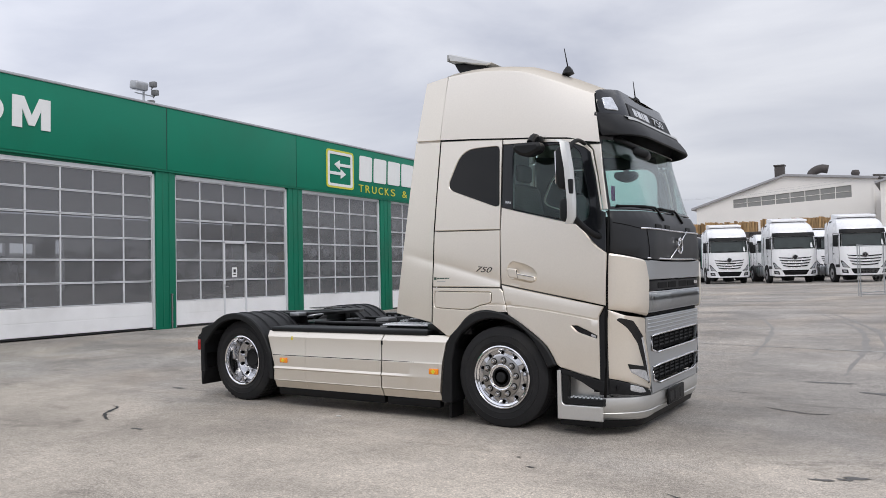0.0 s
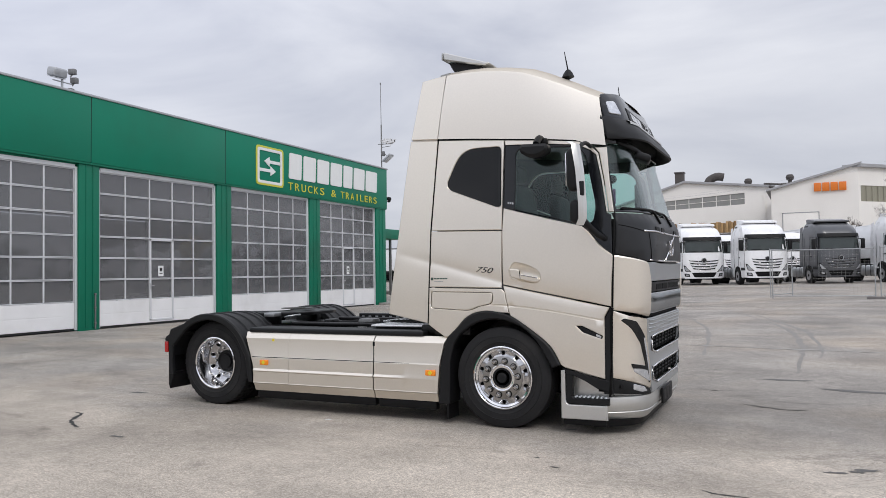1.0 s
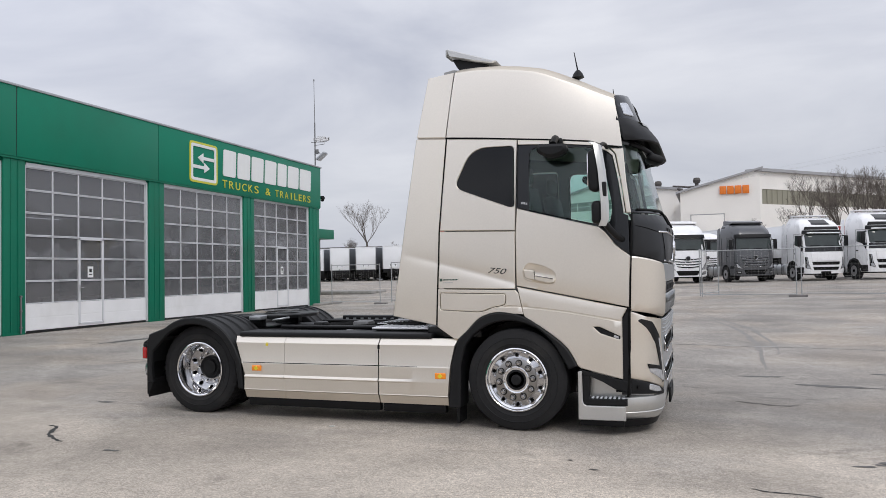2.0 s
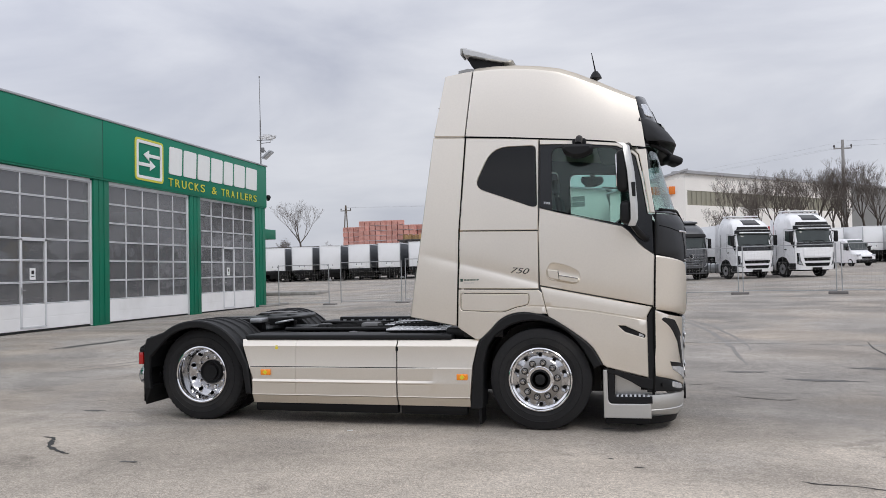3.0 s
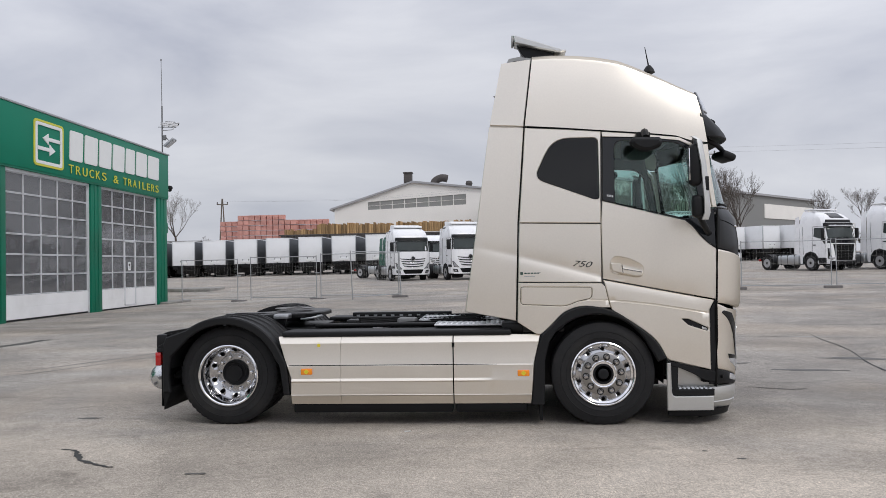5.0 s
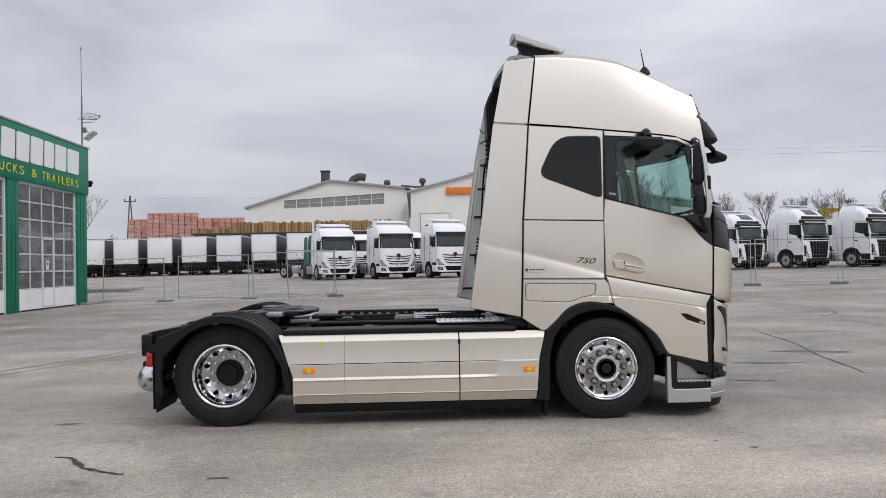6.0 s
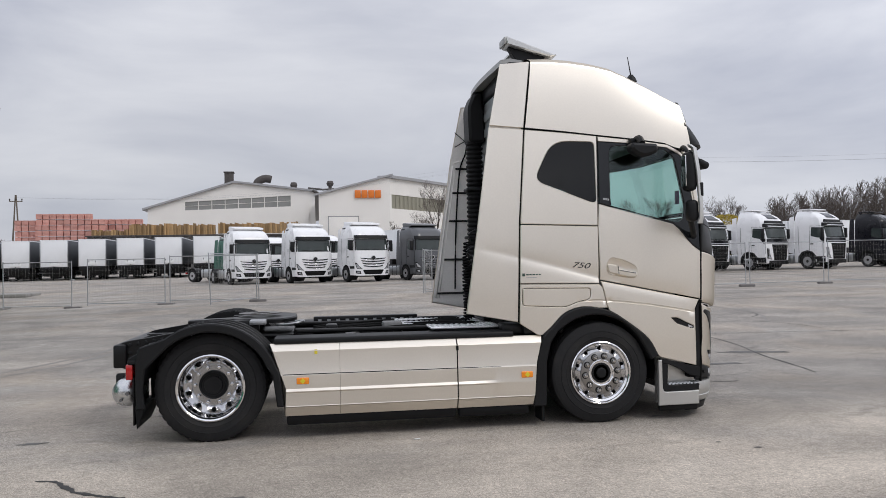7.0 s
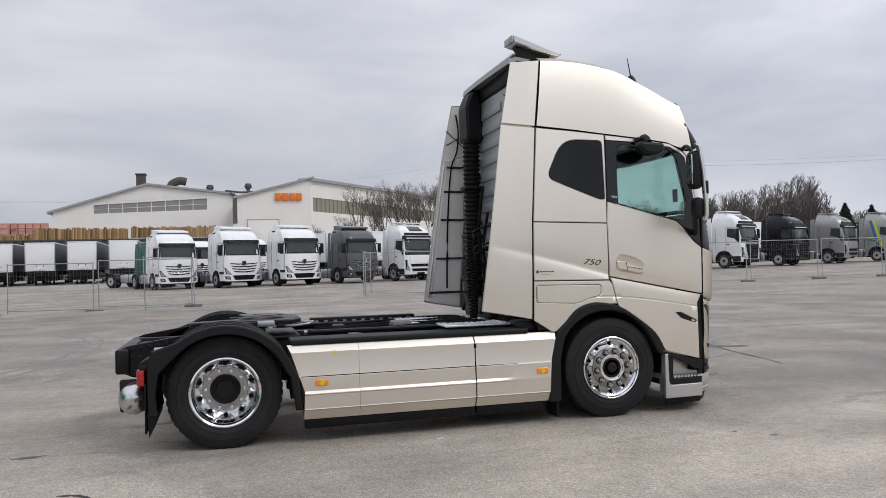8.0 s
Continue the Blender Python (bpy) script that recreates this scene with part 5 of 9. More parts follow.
def build_skirts(left):
    def f(u, v, d):
        k = lerp(u, [(-1.42, 1.0), (-1.25, 0.75), (-1.00, 0.0)])
        y = d + lerp(v, [(0.20, 0.055), (0.296, 0.014), (0.306, -0.002), (0.313, 0.0), (0.430, 0.0), (0.437, -0.012 * k), (0.444, -0.012 * k), (0.466, 0.004), (0.58, 0.006), (0.60, 0.012), (0.806, 0.018), (0.868, 0.075)])
        return Vector((u, 2 * MID - y if left else y, v))

    def sheet(pts, name, label=""):
        # the sheet is built in bands so that beads and folds catch the light
        zs = [0.215, 0.296, 0.306, 0.313, 0.430, 0.437, 0.444, 0.466, 0.585, 0.592, 0.602, 0.804, 0.810, 0.868]
        bm = bmesh.new()
        rows = []
        for z in zs:
            lo, hi = pts(z)
            n = 14
            rows.append([bm.verts.new(f(lo + (hi - lo) * i / n, z, 0.0)) for i in range(n + 1)])
        back = []
        for z in (zs[0], zs[-1]):
            lo, hi = pts(z)
            n = 14
            back.append([bm.verts.new(f(lo + (hi - lo) * i / n, z, 0.03)) for i in range(n + 1)])
        rows = [back[0]] + rows + [back[1]]
        for a, c in zip(rows, rows[1:]):
            for i in range(len(a) - 1):
                bm.faces.new((a[i], a[i + 1], c[i + 1], c[i]))
        ends = []
        for k in (0, -1):
            bm.faces.new([r[k] for r in rows])
        for i in range(len(back[0]) - 1):
            bm.faces.new((back[0][i], back[0][i + 1], back[1][i + 1], back[1][i]))
        bmesh.ops.recalc_face_normals(bm, faces=bm.faces)
        return part(name, bm, PAINT, truck, label, sharp=0.25)

    rear_edge = lambda z: lerp(z, [(0.22, -3.00), (0.49, -2.99), (0.614, -3.045), (0.787, -3.095), (0.87, -3.135)])
    front_edge = lambda z: lerp(z, [(0.21, -0.685), (0.66, -0.650), (0.87, -0.585)])
    sheet(lambda z: (rear_edge(z), -2.5085), "side_skirt", "champagne metallic side skirt panel")
    sheet(lambda z: (-2.5060, -1.424), "side_skirt")
    s3 = sheet(lambda z: (-1.412, front_edge(z)), "side_skirt")
    g = side_y = (lambda d, v=0.59: f(0, v, d).y)
    y0, y1 = sorted((f(0, 0.592, -0.002).y, f(0, 0.592, 0.02).y))
    part("skirt_groove", boxes((-3.02, -1.424, y0, y1, 0.589, 0.5965), (-1.412, -1.22, y0, y1, 0.5895, 0.596), (-1.22, -1.08, y0, y1, 0.5905, 0.595), (-1.08, -1.0, y0, y1, 0.5915, 0.594)), SEAM, truck)
    # a gap between the panels
    ya, yb = sorted((f(0, 0.5, 0.012).y, f(0, 0.5, 0.03).y))
    part("panel_gap", boxes((-1.43, -1.405, ya, yb, 0.315, 0.80)), SEAM, truck)
    # black apron under the skirt and the mudguard edge behind the front wheel
    ya, yb = sorted((f(0, 0.2, 0.012).y, f(0, 0.2, 0.10).y))
    part("skirt_apron", boxes((-2.99, -1.43, ya, yb, 0.125, 0.225), (-1.40, -0.72, ya, yb, 0.125, 0.215), r=0.02), BLACK_PLASTIC, truck)
    pts = [(-0.683, 0.20), (-0.645, 0.66), (-0.575, 0.86), (-0.49, 0.94), (-0.43, 0.90), (-0.50, 0.80), (-0.545, 0.62), (-0.555, 0.20)]
    part("mudguard", panel(rounded(pts, 0.02), lambda u, v, d: Vector((u, (2 * MID - 0.02 - d) if left else 0.02 + d, v)), thick=0.26, edge=0.01), SATIN_BLACK, truck, "dark grey mudguard behind the front wheel")
    part("mud_fringe", boxes((-0.60, -0.575, *((2 * MID - 0.28, 2 * MID - 0.05) if left else (0.05, 0.28)), 0.05, 0.21)), BLACK_PLASTIC, truck)
    # amber marker lamps
    for x, z in ((-2.842, 0.535), (-0.752, 0.508)):
        ya, yb = sorted((f(0, 0.5, -0.016).y, f(0, 0.5, 0.002).y))
        lamp = part("marker_lamp", boxes((x - 0.056, x + 0.056, ya, yb, z - 0.030, z + 0.030), r=0.010), AMBER, truck, "amber side marker lamp")
        yc, yd = sorted((f(0, 0.5, -0.020).y, f(0, 0.5, -0.012).y))
        bm = bmesh.new()
        box(bm, -0.018, 0.018, yc, yd, -0.018, 0.018, m=Matrix.Translation((x, 0, z)) @ Matrix.Rotation(radians(45), 4, "Y"))
        part("reflector", bm, STICKER_YELLOW, lamp)
    if not left:
        part("sticker", boxes((-2.735, -2.708, 0.020, 0.032, 0.800, 0.812), (-2.735, -2.708, 0.012, 0.024, 0.772, 0.800)), STICKER_YELLOW, truck, "small yellow sticker")


both(build_skirts)


def fender_arc(x, r, a0, a1, n):
    return [(x + r * math.cos(radians(a0 + (a1 - a0) * i / n)), 0.487 + r * math.sin(radians(a0 + (a1 - a0) * i / n))) for i in range(n + 1)]


def build_rear_fenders(left):
    ya, yb = (2 * MID - 0.66, 2 * MID + 0.005) if left else (-0.005, 0.66)
    yo = yb if left else ya
    sgn = -1 if left else 1
    # arched top with ribs along the wheel
    out = fender_arc(REAR_X, 0.605, 8, 172, 30)
    bm = bmesh.new()
    rings = []
    cols = [0.0, 0.012, 0.03, 0.16, 0.17, 0.19, 0.20, 0.34, 0.35, 0.37, 0.38, 0.52, 0.53, 0.55, 0.56, 0.66]
    lift = [-0.03, -0.008, 0.0, 0.0, 0.014, 0.014, 0.0, 0.0, 0.014, 0.014, 0.0, 0.0, 0.014, 0.014, 0.0, 0.0]
    for x, z in out:
        dx, dz = (x - REAR_X) / 0.605, (z - 0.487) / 0.605
        squash = 0.955 if z > 0.487 else 1.0
        rings.append([bm.verts.new((x + dx * l, yo + sgn * c, 0.487 + (z - 0.487) * squash + dz * l)) for c, l in zip(cols, lift)])
    inner = []
    for x, z in out:
        dx, dz = (x - REAR_X) / 0.605, (z - 0.487) / 0.605
        inner.append([bm.verts.new((x - dx * 0.03, yo + sgn * c, 0.487 + (z - 0.487) * 0.955 - dz * 0.03)) for c in (0.0, 0.66)])
    for a, c in zip(rings, rings[1:]):
        for i in range(len(cols) - 1):
            bm.faces.new((a[i], a[i + 1], c[i + 1], c[i]))
    for (a, p), (c, q) in zip(zip(rings, inner), zip(rings[1:], inner[1:])):
        bm.faces.new((a[0], c[0], q[0], p[0]))
        bm.faces.new((a[-1], p[1], q[1], c[-1]))
        bm.faces.new((p[0], q[0], q[1], p[1]))
    bmesh.ops.recalc_face_normals(bm, faces=bm.faces)
    fd = part("rear_fender", bm, SATIN_BLACK, truck, "dark grey rear mudguard")
    # the flat cheek round the tyre, front and rear
    edge_out = [(-4.275, 0.335), (-4.280, 0.80), (-4.245, 0.90)] + [p for p in fender_arc(REAR_X, 0.615, 128, 20, 16)] + [(-3.045, 0.62), (-3.01, 0.30)]
    edge_in = [(-3.07, 0.30), (-3.11, 0.60)] + [p for p in fender_arc(REAR_X, 0.535, 20, 140, 14)] + [(-4.195, 0.70), (-4.220, 0.50), (-4.200, 0.335)]
    poly = [(u, 0.487 + (v - 0.487) * 0.955) for u, v in edge_out + edge_in]
    part("fender_cheek", panel(poly, lambda u, v, d: Vector((u, yo + sgn * (d - 0.006), v)), thick=0.05, edge=0.012), SATIN_BLACK, fd)
    part("fender_cheek", panel(poly, lambda u, v, d: Vector((u, yo + sgn * (0.62 + d), v)), thick=0.035, edge=0.008), SATIN_BLACK, fd)
    y2, y3 = sorted((yo + sgn * 0.03, yo + sgn * 0.62))
    # mud flap
    pts = [(-4.285, 0.37), (-4.207, 0.37), (-4.213, 0.30), (-4.270, 0.17)]
    part("mud_flap", panel(pts, lambda u, v, d: Vector((u, yo + sgn * (0.01 + d), v)), thick=0.60, edge=0.008, step=0.5), BLACK_PLASTIC, truck, "black rubber mud flap")
    part("mud_flap_rear", boxes((-4.305, -4.290, y2, y3, 0.20, 0.62), r=0.006), BLACK_PLASTIC, truck)
    # tail lamp
    yl = sorted((yo + sgn * 0.02, yo + sgn * 0.40))
    tl = part("tail_lamp", boxes((-4.363, -4.303, *yl, 0.600, 0.735), r=0.012), RED_LENS, truck, "red tail lamp")
    part("lamp_bracket", boxes((-4.345, -4.255, yl[0] - 0.01, yl[1] + 0.01, 0.735, 0.775), r=0.012), SATIN_BLACK, tl)
    part("fender_shoulder", panel(rounded([(-4.345, 0.74), (-4.345, 0.785), (-4.285, 0.82), (-4.12, 0.875), (-4.05, 0.85), (-4.20, 0.76)], 0.015), lambda u, v, d: Vector((u, yo + sgn * (0.02 + d), v)), thick=0.28), SATIN_BLACK, fd)


both(build_rear_fenders)


# ---- cab ----
FLARE_OUT = [(-0.575, 0.865), (-0.485, 0.945), (-0.345, 1.078), (-0.15, 1.130), (0.095, 1.088), (0.305, 0.955), (0.49, 0.805), (0.59, 0.635)]
FLARE_IN = [(-0.47, 0.86), (-0.39, 0.930), (-0.235, 1.020), (-0.02, 1.050), (0.195, 0.990), (0.35, 0.865), (0.455, 0.70), (0.51, 0.60)]


def curve2(pts, n=4):
    return [(p.x, p.y) for p in smooth_line([(u, v, 0) for u, v in pts], n)]


WIN_SLEEPER = rounded([(-0.612, 2.362), (-0.425, 2.748), (0.004, 2.742), (0.004, 2.150), (-0.045, 2.146)], [0.10, 0.16, 0.05, 0.04, 0.05], 5)
WIN_DOOR = rounded([(0.150, 2.103), (0.157, 2.712), (0.745, 2.676), (0.842, 2.600), (0.938, 2.10), (0.91, 1.965), (0.845, 1.938)], [0.02, 0.09, 0.06, 0.10, 0.08, 0.06, 0.05], 5)
BOWL = rounded([(0.082, 1.520), (0.130, 1.603), (0.275, 1.572), (0.392, 1.510), (0.402, 1.425), (0.345, 1.396), (0.100, 1.440)], [0.04, 0.04, 0.10, 0.05, 0.04, 0.03, 0.04], 5)
SEAM_TOP = [(-0.695, 2.872), (-0.3, 2.842), (0.05, 2.808), (0.45, 2.772), (0.75, 2.735), (0.86, 2.690)]


def seam_z(x):
    return lerp(x, SEAM_TOP + [(1.04, 2.66)])


def rear_x(z):
    """The cab's slanting rear edge."""
    return lerp(z, [(0.98, -0.798), (1.36, -0.783), (1.93, -0.766), (2.874, -0.690), (3.54, -0.605), (3.8, -0.58)])


def build_cab_side(left):
    f = side_map(left)
    P = lambda pts, mat_, name, label="", holes=(), g=f, **kw: part(name, panel(pts, g, holes, **kw), mat_, truck, label, sharp=0.5)
    P([(-0.688, 2.862), (-0.3, 2.832), (0.034, 2.800), (0.010, 1.918), (-0.762, 1.940)], PAINT, "sleeper_panel", "champagne metallic sleeper side panel", [WIN_SLEEPER])
    w = P(inset(WIN_SLEEPER if area2(WIN_SLEEPER) > 0 else WIN_SLEEPER[::-1], 0.003), TINTED, "sleeper_window", "dark tinted sleeper side window", g=side_map(left, out=-0.002), thick=0.006, edge=0.002)
    P([(-0.764, 1.930), (0.010, 1.908), (0.004, 1.354), (-0.783, 1.368)], PAINT, "locker_panel", lines=SWEEP_LINES, step=0.04)
    low = [(-0.785, 1.357), (0.004, 1.343), (0.036, 1.312), (0.080, 1.112)] + curve2(FLARE_OUT[:5])[::-1][2:] + [(-0.62, 0.87), (-0.798, 0.985)]
    flap = rounded([(-0.764, 1.322), (-0.085, 1.310), (-0.088, 1.200), (-0.215, 1.178), (-0.335, 1.128), (-0.766, 1.150)], [0.03, 0.03, 0.04, 0.05, 0.06, 0.03], 4)
    P(low, PAINT, "rear_lower_panel", "", [flap], lines=SWEEP_LINES, step=0.04)
    P(inset(flap if area2(flap) > 0 else flap[::-1], 0.005), PAINT, "locker_flap", "champagne metallic locker flap", thick=0.015)
    # the door, in its painted sheet, black surround and glass
    lower = [(0.030, 2.128), (0.80, 1.924), (0.862, 1.872), (0.93, 1.788), (1.0, 1.712), (1.081, 1.652), (1.064, 1.180), (0.018, 1.388), (0.014, 1.9)]
    door = P(lower, PAINT, "door", "champagne metallic cab door with a black window surround", [BOWL], lines=SWEEP_LINES, step=0.04)
    P([(0.044, 2.796), (0.45, 2.760), (0.775, 2.722), (0.905, 2.655), (0.962, 2.600), (1.008, 2.35), (1.050, 2.045), (1.036, 2.045), (0.992, 2.35), (0.944, 2.585), (0.890, 2.634), (0.768, 2.694), (0.45, 2.730), (0.048, 2.750)], PAINT, "door_frame_top", edge=0.003)
    black = [(0.046, 2.747), (0.45, 2.727), (0.766, 2.691), (0.888, 2.631), (0.941, 2.583), (0.989, 2.35), (1.033, 2.04), (1.076, 2.02), (1.081, 1.660), (1.0, 1.720), (0.93, 1.796), (0.862, 1.880), (0.80, 1.932), (0.033, 2.136)]
    P(black, GLOSS_BLACK, "window_surround", "gloss black window surround", [WIN_DOOR], g=side_map(left, out=-0.002))
    P(inset(WIN_DOOR if area2(WIN_DOOR) > 0 else WIN_DOOR[::-1], 0.003), CAB_GLASS, "door_window", "pale green door window", g=side_map(left, out=-0.006), thick=0.006, edge=0.002)
    # pillar between door and windscreen
    P([(0.930, 2.655), (1.040, 2.652), (1.062, 2.35), (1.100, 2.045), (1.058, 2.045), (1.016, 2.35), (0.972, 2.602)], PAINT, "windscreen_pillar", g=side_map(left, out=-0.004))
    # panel under the door, down to the arch and the step
    slot = rounded([(0.735, 1.000), (0.80, 0.998), (0.985, 0.912), (0.978, 0.880), (0.80, 0.938)], 0.012, 3)
    pts = [(0.020, 1.374), (1.048, 1.169), (1.002, 1.085), (0.999, 0.519), (0.625, 0.612)] + curve2(FLARE_OUT[4:])[::-1] + [(0.084, 1.115), (0.040, 1.318)]
    P(pts, PAINT, "step_fairing", "champagne metallic panel under the door", [slot], lines=SWEEP_LINES, step=0.04)
    P([(1.078, 1.172), (1.052, 1.160), (1.006, 1.075), (0.985, 1.02), (0.985, 0.38), (1.065, 0.38), (1.065, 1.04), (1.078, 1.15)], SATIN_BLACK, "corner_joint", g=side_map(left, out=-0.014), thick=0.03)
    P(inset(slot if area2(slot) > 0 else slot[::-1], 0.003), GLOSS_BLACK, "side_indicator", "dark slim side indicator lens", g=side_map(left, out=-0.010), thick=0.01, edge=0.003)
    P(rounded([(0.925, 0.926), (0.972, 0.908), (0.968, 0.889), (0.925, 0.903)], 0.006), CLEAR_LENS, "indicator_lamp", g=side_map(left, out=-0.006), thick=0.006, edge=0.002)
    fl = curve2(FLARE_OUT) + curve2(FLARE_IN)[::-1]
    P(fl, SATIN_BLACK, "wheel_arch", "dark grey front wheel arch flare", g=side_map(left, out=0.028), thick=0.14, edge=0.014, step=0.06)
    P([(0.600, 0.606), (1.052, 0.497), (1.048, 0.40), (0.93, 0.425), (0.82, 0.490), (0.71, 0.538), (0.625, 0.555)], SATIN_BLACK, "step_trim", g=side_map(left, out=-0.006))
    # crease lines of the door foot
    # entrance step
    P([(0.587, 0.142), (1.016, 0.142), (1.016, 0.272), (0.66, 0.272), (0.640, 0.285), (0.630, 0.31), (0.627, 0.588), (0.590, 0.585)], PAINT_DULL, "step_frame", g=side_map(left, out=0.006), thick=0.03)
    P([(0.630, 0.276), (1.03, 0.276), (1.03, 0.335), (0.705, 0.335), (0.690, 0.35), (0.700, 0.585), (0.630, 0.60)], SATIN_BLACK, "step_well", g=side_map(left, out=-0.012), thick=0.06, edge=0.008)
    ys = sorted((f(0.8, 0.5, 0.02).y, f(0.8, 0.5, 0.26).y))
    part("step_tread", boxes((0.675, 1.03, *ys, 0.318, 0.338), r=0.006), SATIN_BLACK, truck)
    yb = sorted((f(0.8, 0.5, 0.13).y, f(0.8, 0.5, 0.16).y))
    part("step_back", boxes((0.62, 1.04, *yb, 0.15, 0.62)), PAINT_DULL, truck)
    bm = bmesh.new()
    rod(bm, (0, 0, 0), (0, 0, 0.014), 0.013, 0.010, n=6)
    stud = mesh_of(bm, "step_stud", ALU)
    for i in range(8):
        for j in range(2):
            c = f(0.715 + i * 0.04, 0.5, 0.03 + j * 0.05)
            piece("step_stud", stud, truck, Matrix.Translation((c.x, c.y, 0.338)))
    # door handle in its pressed bowl

    def hollow(u, v, d):
        w = v - 1.502 + 0.25 * (u - 0.24)
        q = ((u - 0.24) / 0.168) ** 2 + (w / 0.098) ** 2
        return f(u, v, d + 0.040 * max(0.0, 1 - q))
    P(inset(BOWL if area2(BOWL) > 0 else BOWL[::-1], 0.0005), PAINT, "handle_bowl", g=hollow, thick=0.010, edge=0.001, step=0.018)
    P(rounded([(0.088, 1.538), (0.188, 1.528), (0.200, 1.486), (0.384, 1.452), (0.390, 1.410), (0.34, 1.402), (0.104, 1.455)], [0.02, 0.01, 0.02, 0.015, 0.015, 0.02, 0.02], 4), PAINT, "door_handle", "",
      g=side_map(left, out=0.014), thick=0.022, edge=0.008, step=0.03)
    P(rounded([(0.205, 1.482), (0.380, 1.450), (0.378, 1.441), (0.205, 1.473)], 0.003), CHROME, "handle_trim", g=side_map(left, out=0.018), thick=0.006, edge=0.001)
    P([(0.193, 1.518), (0.199, 1.518), (0.207, 1.438), (0.201, 1.438)], SEAM, "handle_joint", g=side_map(left, out=0.0148), thick=0.004, edge=0.0005)
    # air fairing behind the cab
    g = side_map(left, taper=(-0.70, 0.10))
    upper = [(-0.700, 2.876), (-0.614, 3.540), (-0.905, 3.515), (-1.030, 2.905)]
    P(upper, PAINT, "side_fairing", "champagne metallic air fairing behind the cab", g=g)
    lo = [(-0.703, 2.862), (-0.774, 1.94), (-0.795, 1.36), (-0.809, 0.995), (-1.300, 1.085), (-1.170, 1.95), (-1.035, 2.890)]
    P(lo, PAINT, "side_fairing", g=g, lines=SWEEP_LINES, step=0.04)
    gi = side_map(left, out=-0.024, taper=(-0.70, 0.10))
    P([(-0.72, 2.87), (-0.64, 3.52), (-0.895, 3.50), (-1.03, 2.88), (-1.165, 1.95), (-1.285, 1.10), (-0.83, 1.01)], LINING, "fairing_lining", "grey inner side of the air fairing", g=gi, thick=0.008, edge=0.002)
    for z in (1.20, 1.62, 2.10, 2.45, 2.75):
        a = lerp(z, [(1.1, -1.27), (2.9, -1.03), (3.5, -0.90)])
        q0, q1 = gi(a + (0.03 if z < 1.3 else 0.07), z, 0.012), gi(-0.80, z, 0.02)
        bm = bmesh.new()
        tube(bm, [q0, q1, Vector((q1.x + 0.05, q1.y + (-0.12 if left else 0.12), z))], 0.014, 6)
        part("fairing_strut", bm, CHASSIS, truck)
    for off, r_ in ((0.035, 0.012), (0.075, 0.007)):
        bm = bmesh.new()
        tube(bm, [gi(lerp(z, [(1.1, -1.285), (1.95, -1.165), (2.9, -1.03), (3.45, -0.90)]) + off, z, 0.006) for z in (1.14, 1.6, 1.95, 2.4, 2.78)], r_, 6)
        part("lining_fold", bm, LINING, truck)
    bm = bmesh.new()
    tube(bm, [gi(-1.0, 2.82, 0.01), gi(-0.74, 2.90, 0.01)], 0.010, 6)
    part("lining_fold", bm, LINING, truck)
    for za, zb in ((3.02, 3.16), (3.20, 3.00)):
        bm = bmesh.new()
        tube(bm, [gi(-0.985, za, 0.012), gi(-0.74, zb, 0.012)], 0.006, 5)
        part("lining_wire", bm, CHASSIS, truck)
    bm = bmesh.new()
    tube(bm, smooth_line([gi(-1.0, 1.25, 0.03), gi(-0.98, 2.0, 0.03), gi(-0.93, 2.7, 0.03), gi(-0.85, 2.95, 0.04), gi(-0.83, 3.2, 0.04), gi(-0.86, 3.4, 0.03)], 5), 0.010, 6)
    part("fairing_cable", bm, SEAM, truck)
    # inner skin, which shows in the joints and from inside
    gi = side_map(left, out=-0.040)
    grow = lambda w, d: inset(w if area2(w) > 0 else w[::-1], d)
    P([(-0.75, 1.06), (-0.66, 2.95), (0.86, 2.80), (1.02, 2.05), (1.05, 1.25), (0.3, 1.22), (0.0, 1.28), (-0.4, 1.1)], INTERIOR, "inner_skin", "", [grow(WIN_SLEEPER, -0.01), grow(WIN_DOOR, -0.01)], g=gi, thick=0.02, edge=0.002, step=0.2)
    # dark liner of the wheel arch
    ya, yb = sorted((0.085 if not left else 2 * MID - 0.085, 0.62 if not left else 2 * MID - 0.62))
    bm = bmesh.new()
    rows = []
    for i in range(17):
        a = radians(-12 + 200 * i / 16)
        rows.append([bm.verts.new((0.575 * math.cos(a), y, 0.50 + 0.545 * math.sin(a))) for y in (ya, yb)])
    for a, c in zip(rows, rows[1:]):
        bm.faces.new((a[0], a[1], c[1], c[0]))
    part("arch_liner", bm, CHASSIS, truck)
    part("arch_wall", boxes((-0.62, 0.62, *sorted((0.60 if not left else 2 * MID - 0.60, 0.63 if not left else 2 * MID - 0.63)), 0.30, 1.05)), CHASSIS, truck)
    # mirrors
    sg = -1 if not left else 1
    Y = lambda d: (0.10 - d) if not left else 2 * MID - 0.10 + d      # d metres out from the door
    mir = new("mirror")
    mir.parent = truck
    tagged(mir, "tall black door mirror with a silver cover")

    def bx(x0, x1, d0, d1, z0, z1, r):
        bm = bmesh.new()
        box(bm, x0, x1, *sorted((Y(d0), Y(d1))), z0, z1, r=r, seg=3)
        return bm
    part("mirror_housing", bx(0.770, 0.880, 0.25, 0.39, 2.22, 2.60, 0.045), SATIN_BLACK, mir)
    part("mirror_housing", bx(0.790, 0.895, 0.26, 0.385, 1.93, 2.14, 0.045), SATIN_BLACK, mir)
    bm = bmesh.new()
    rows = []
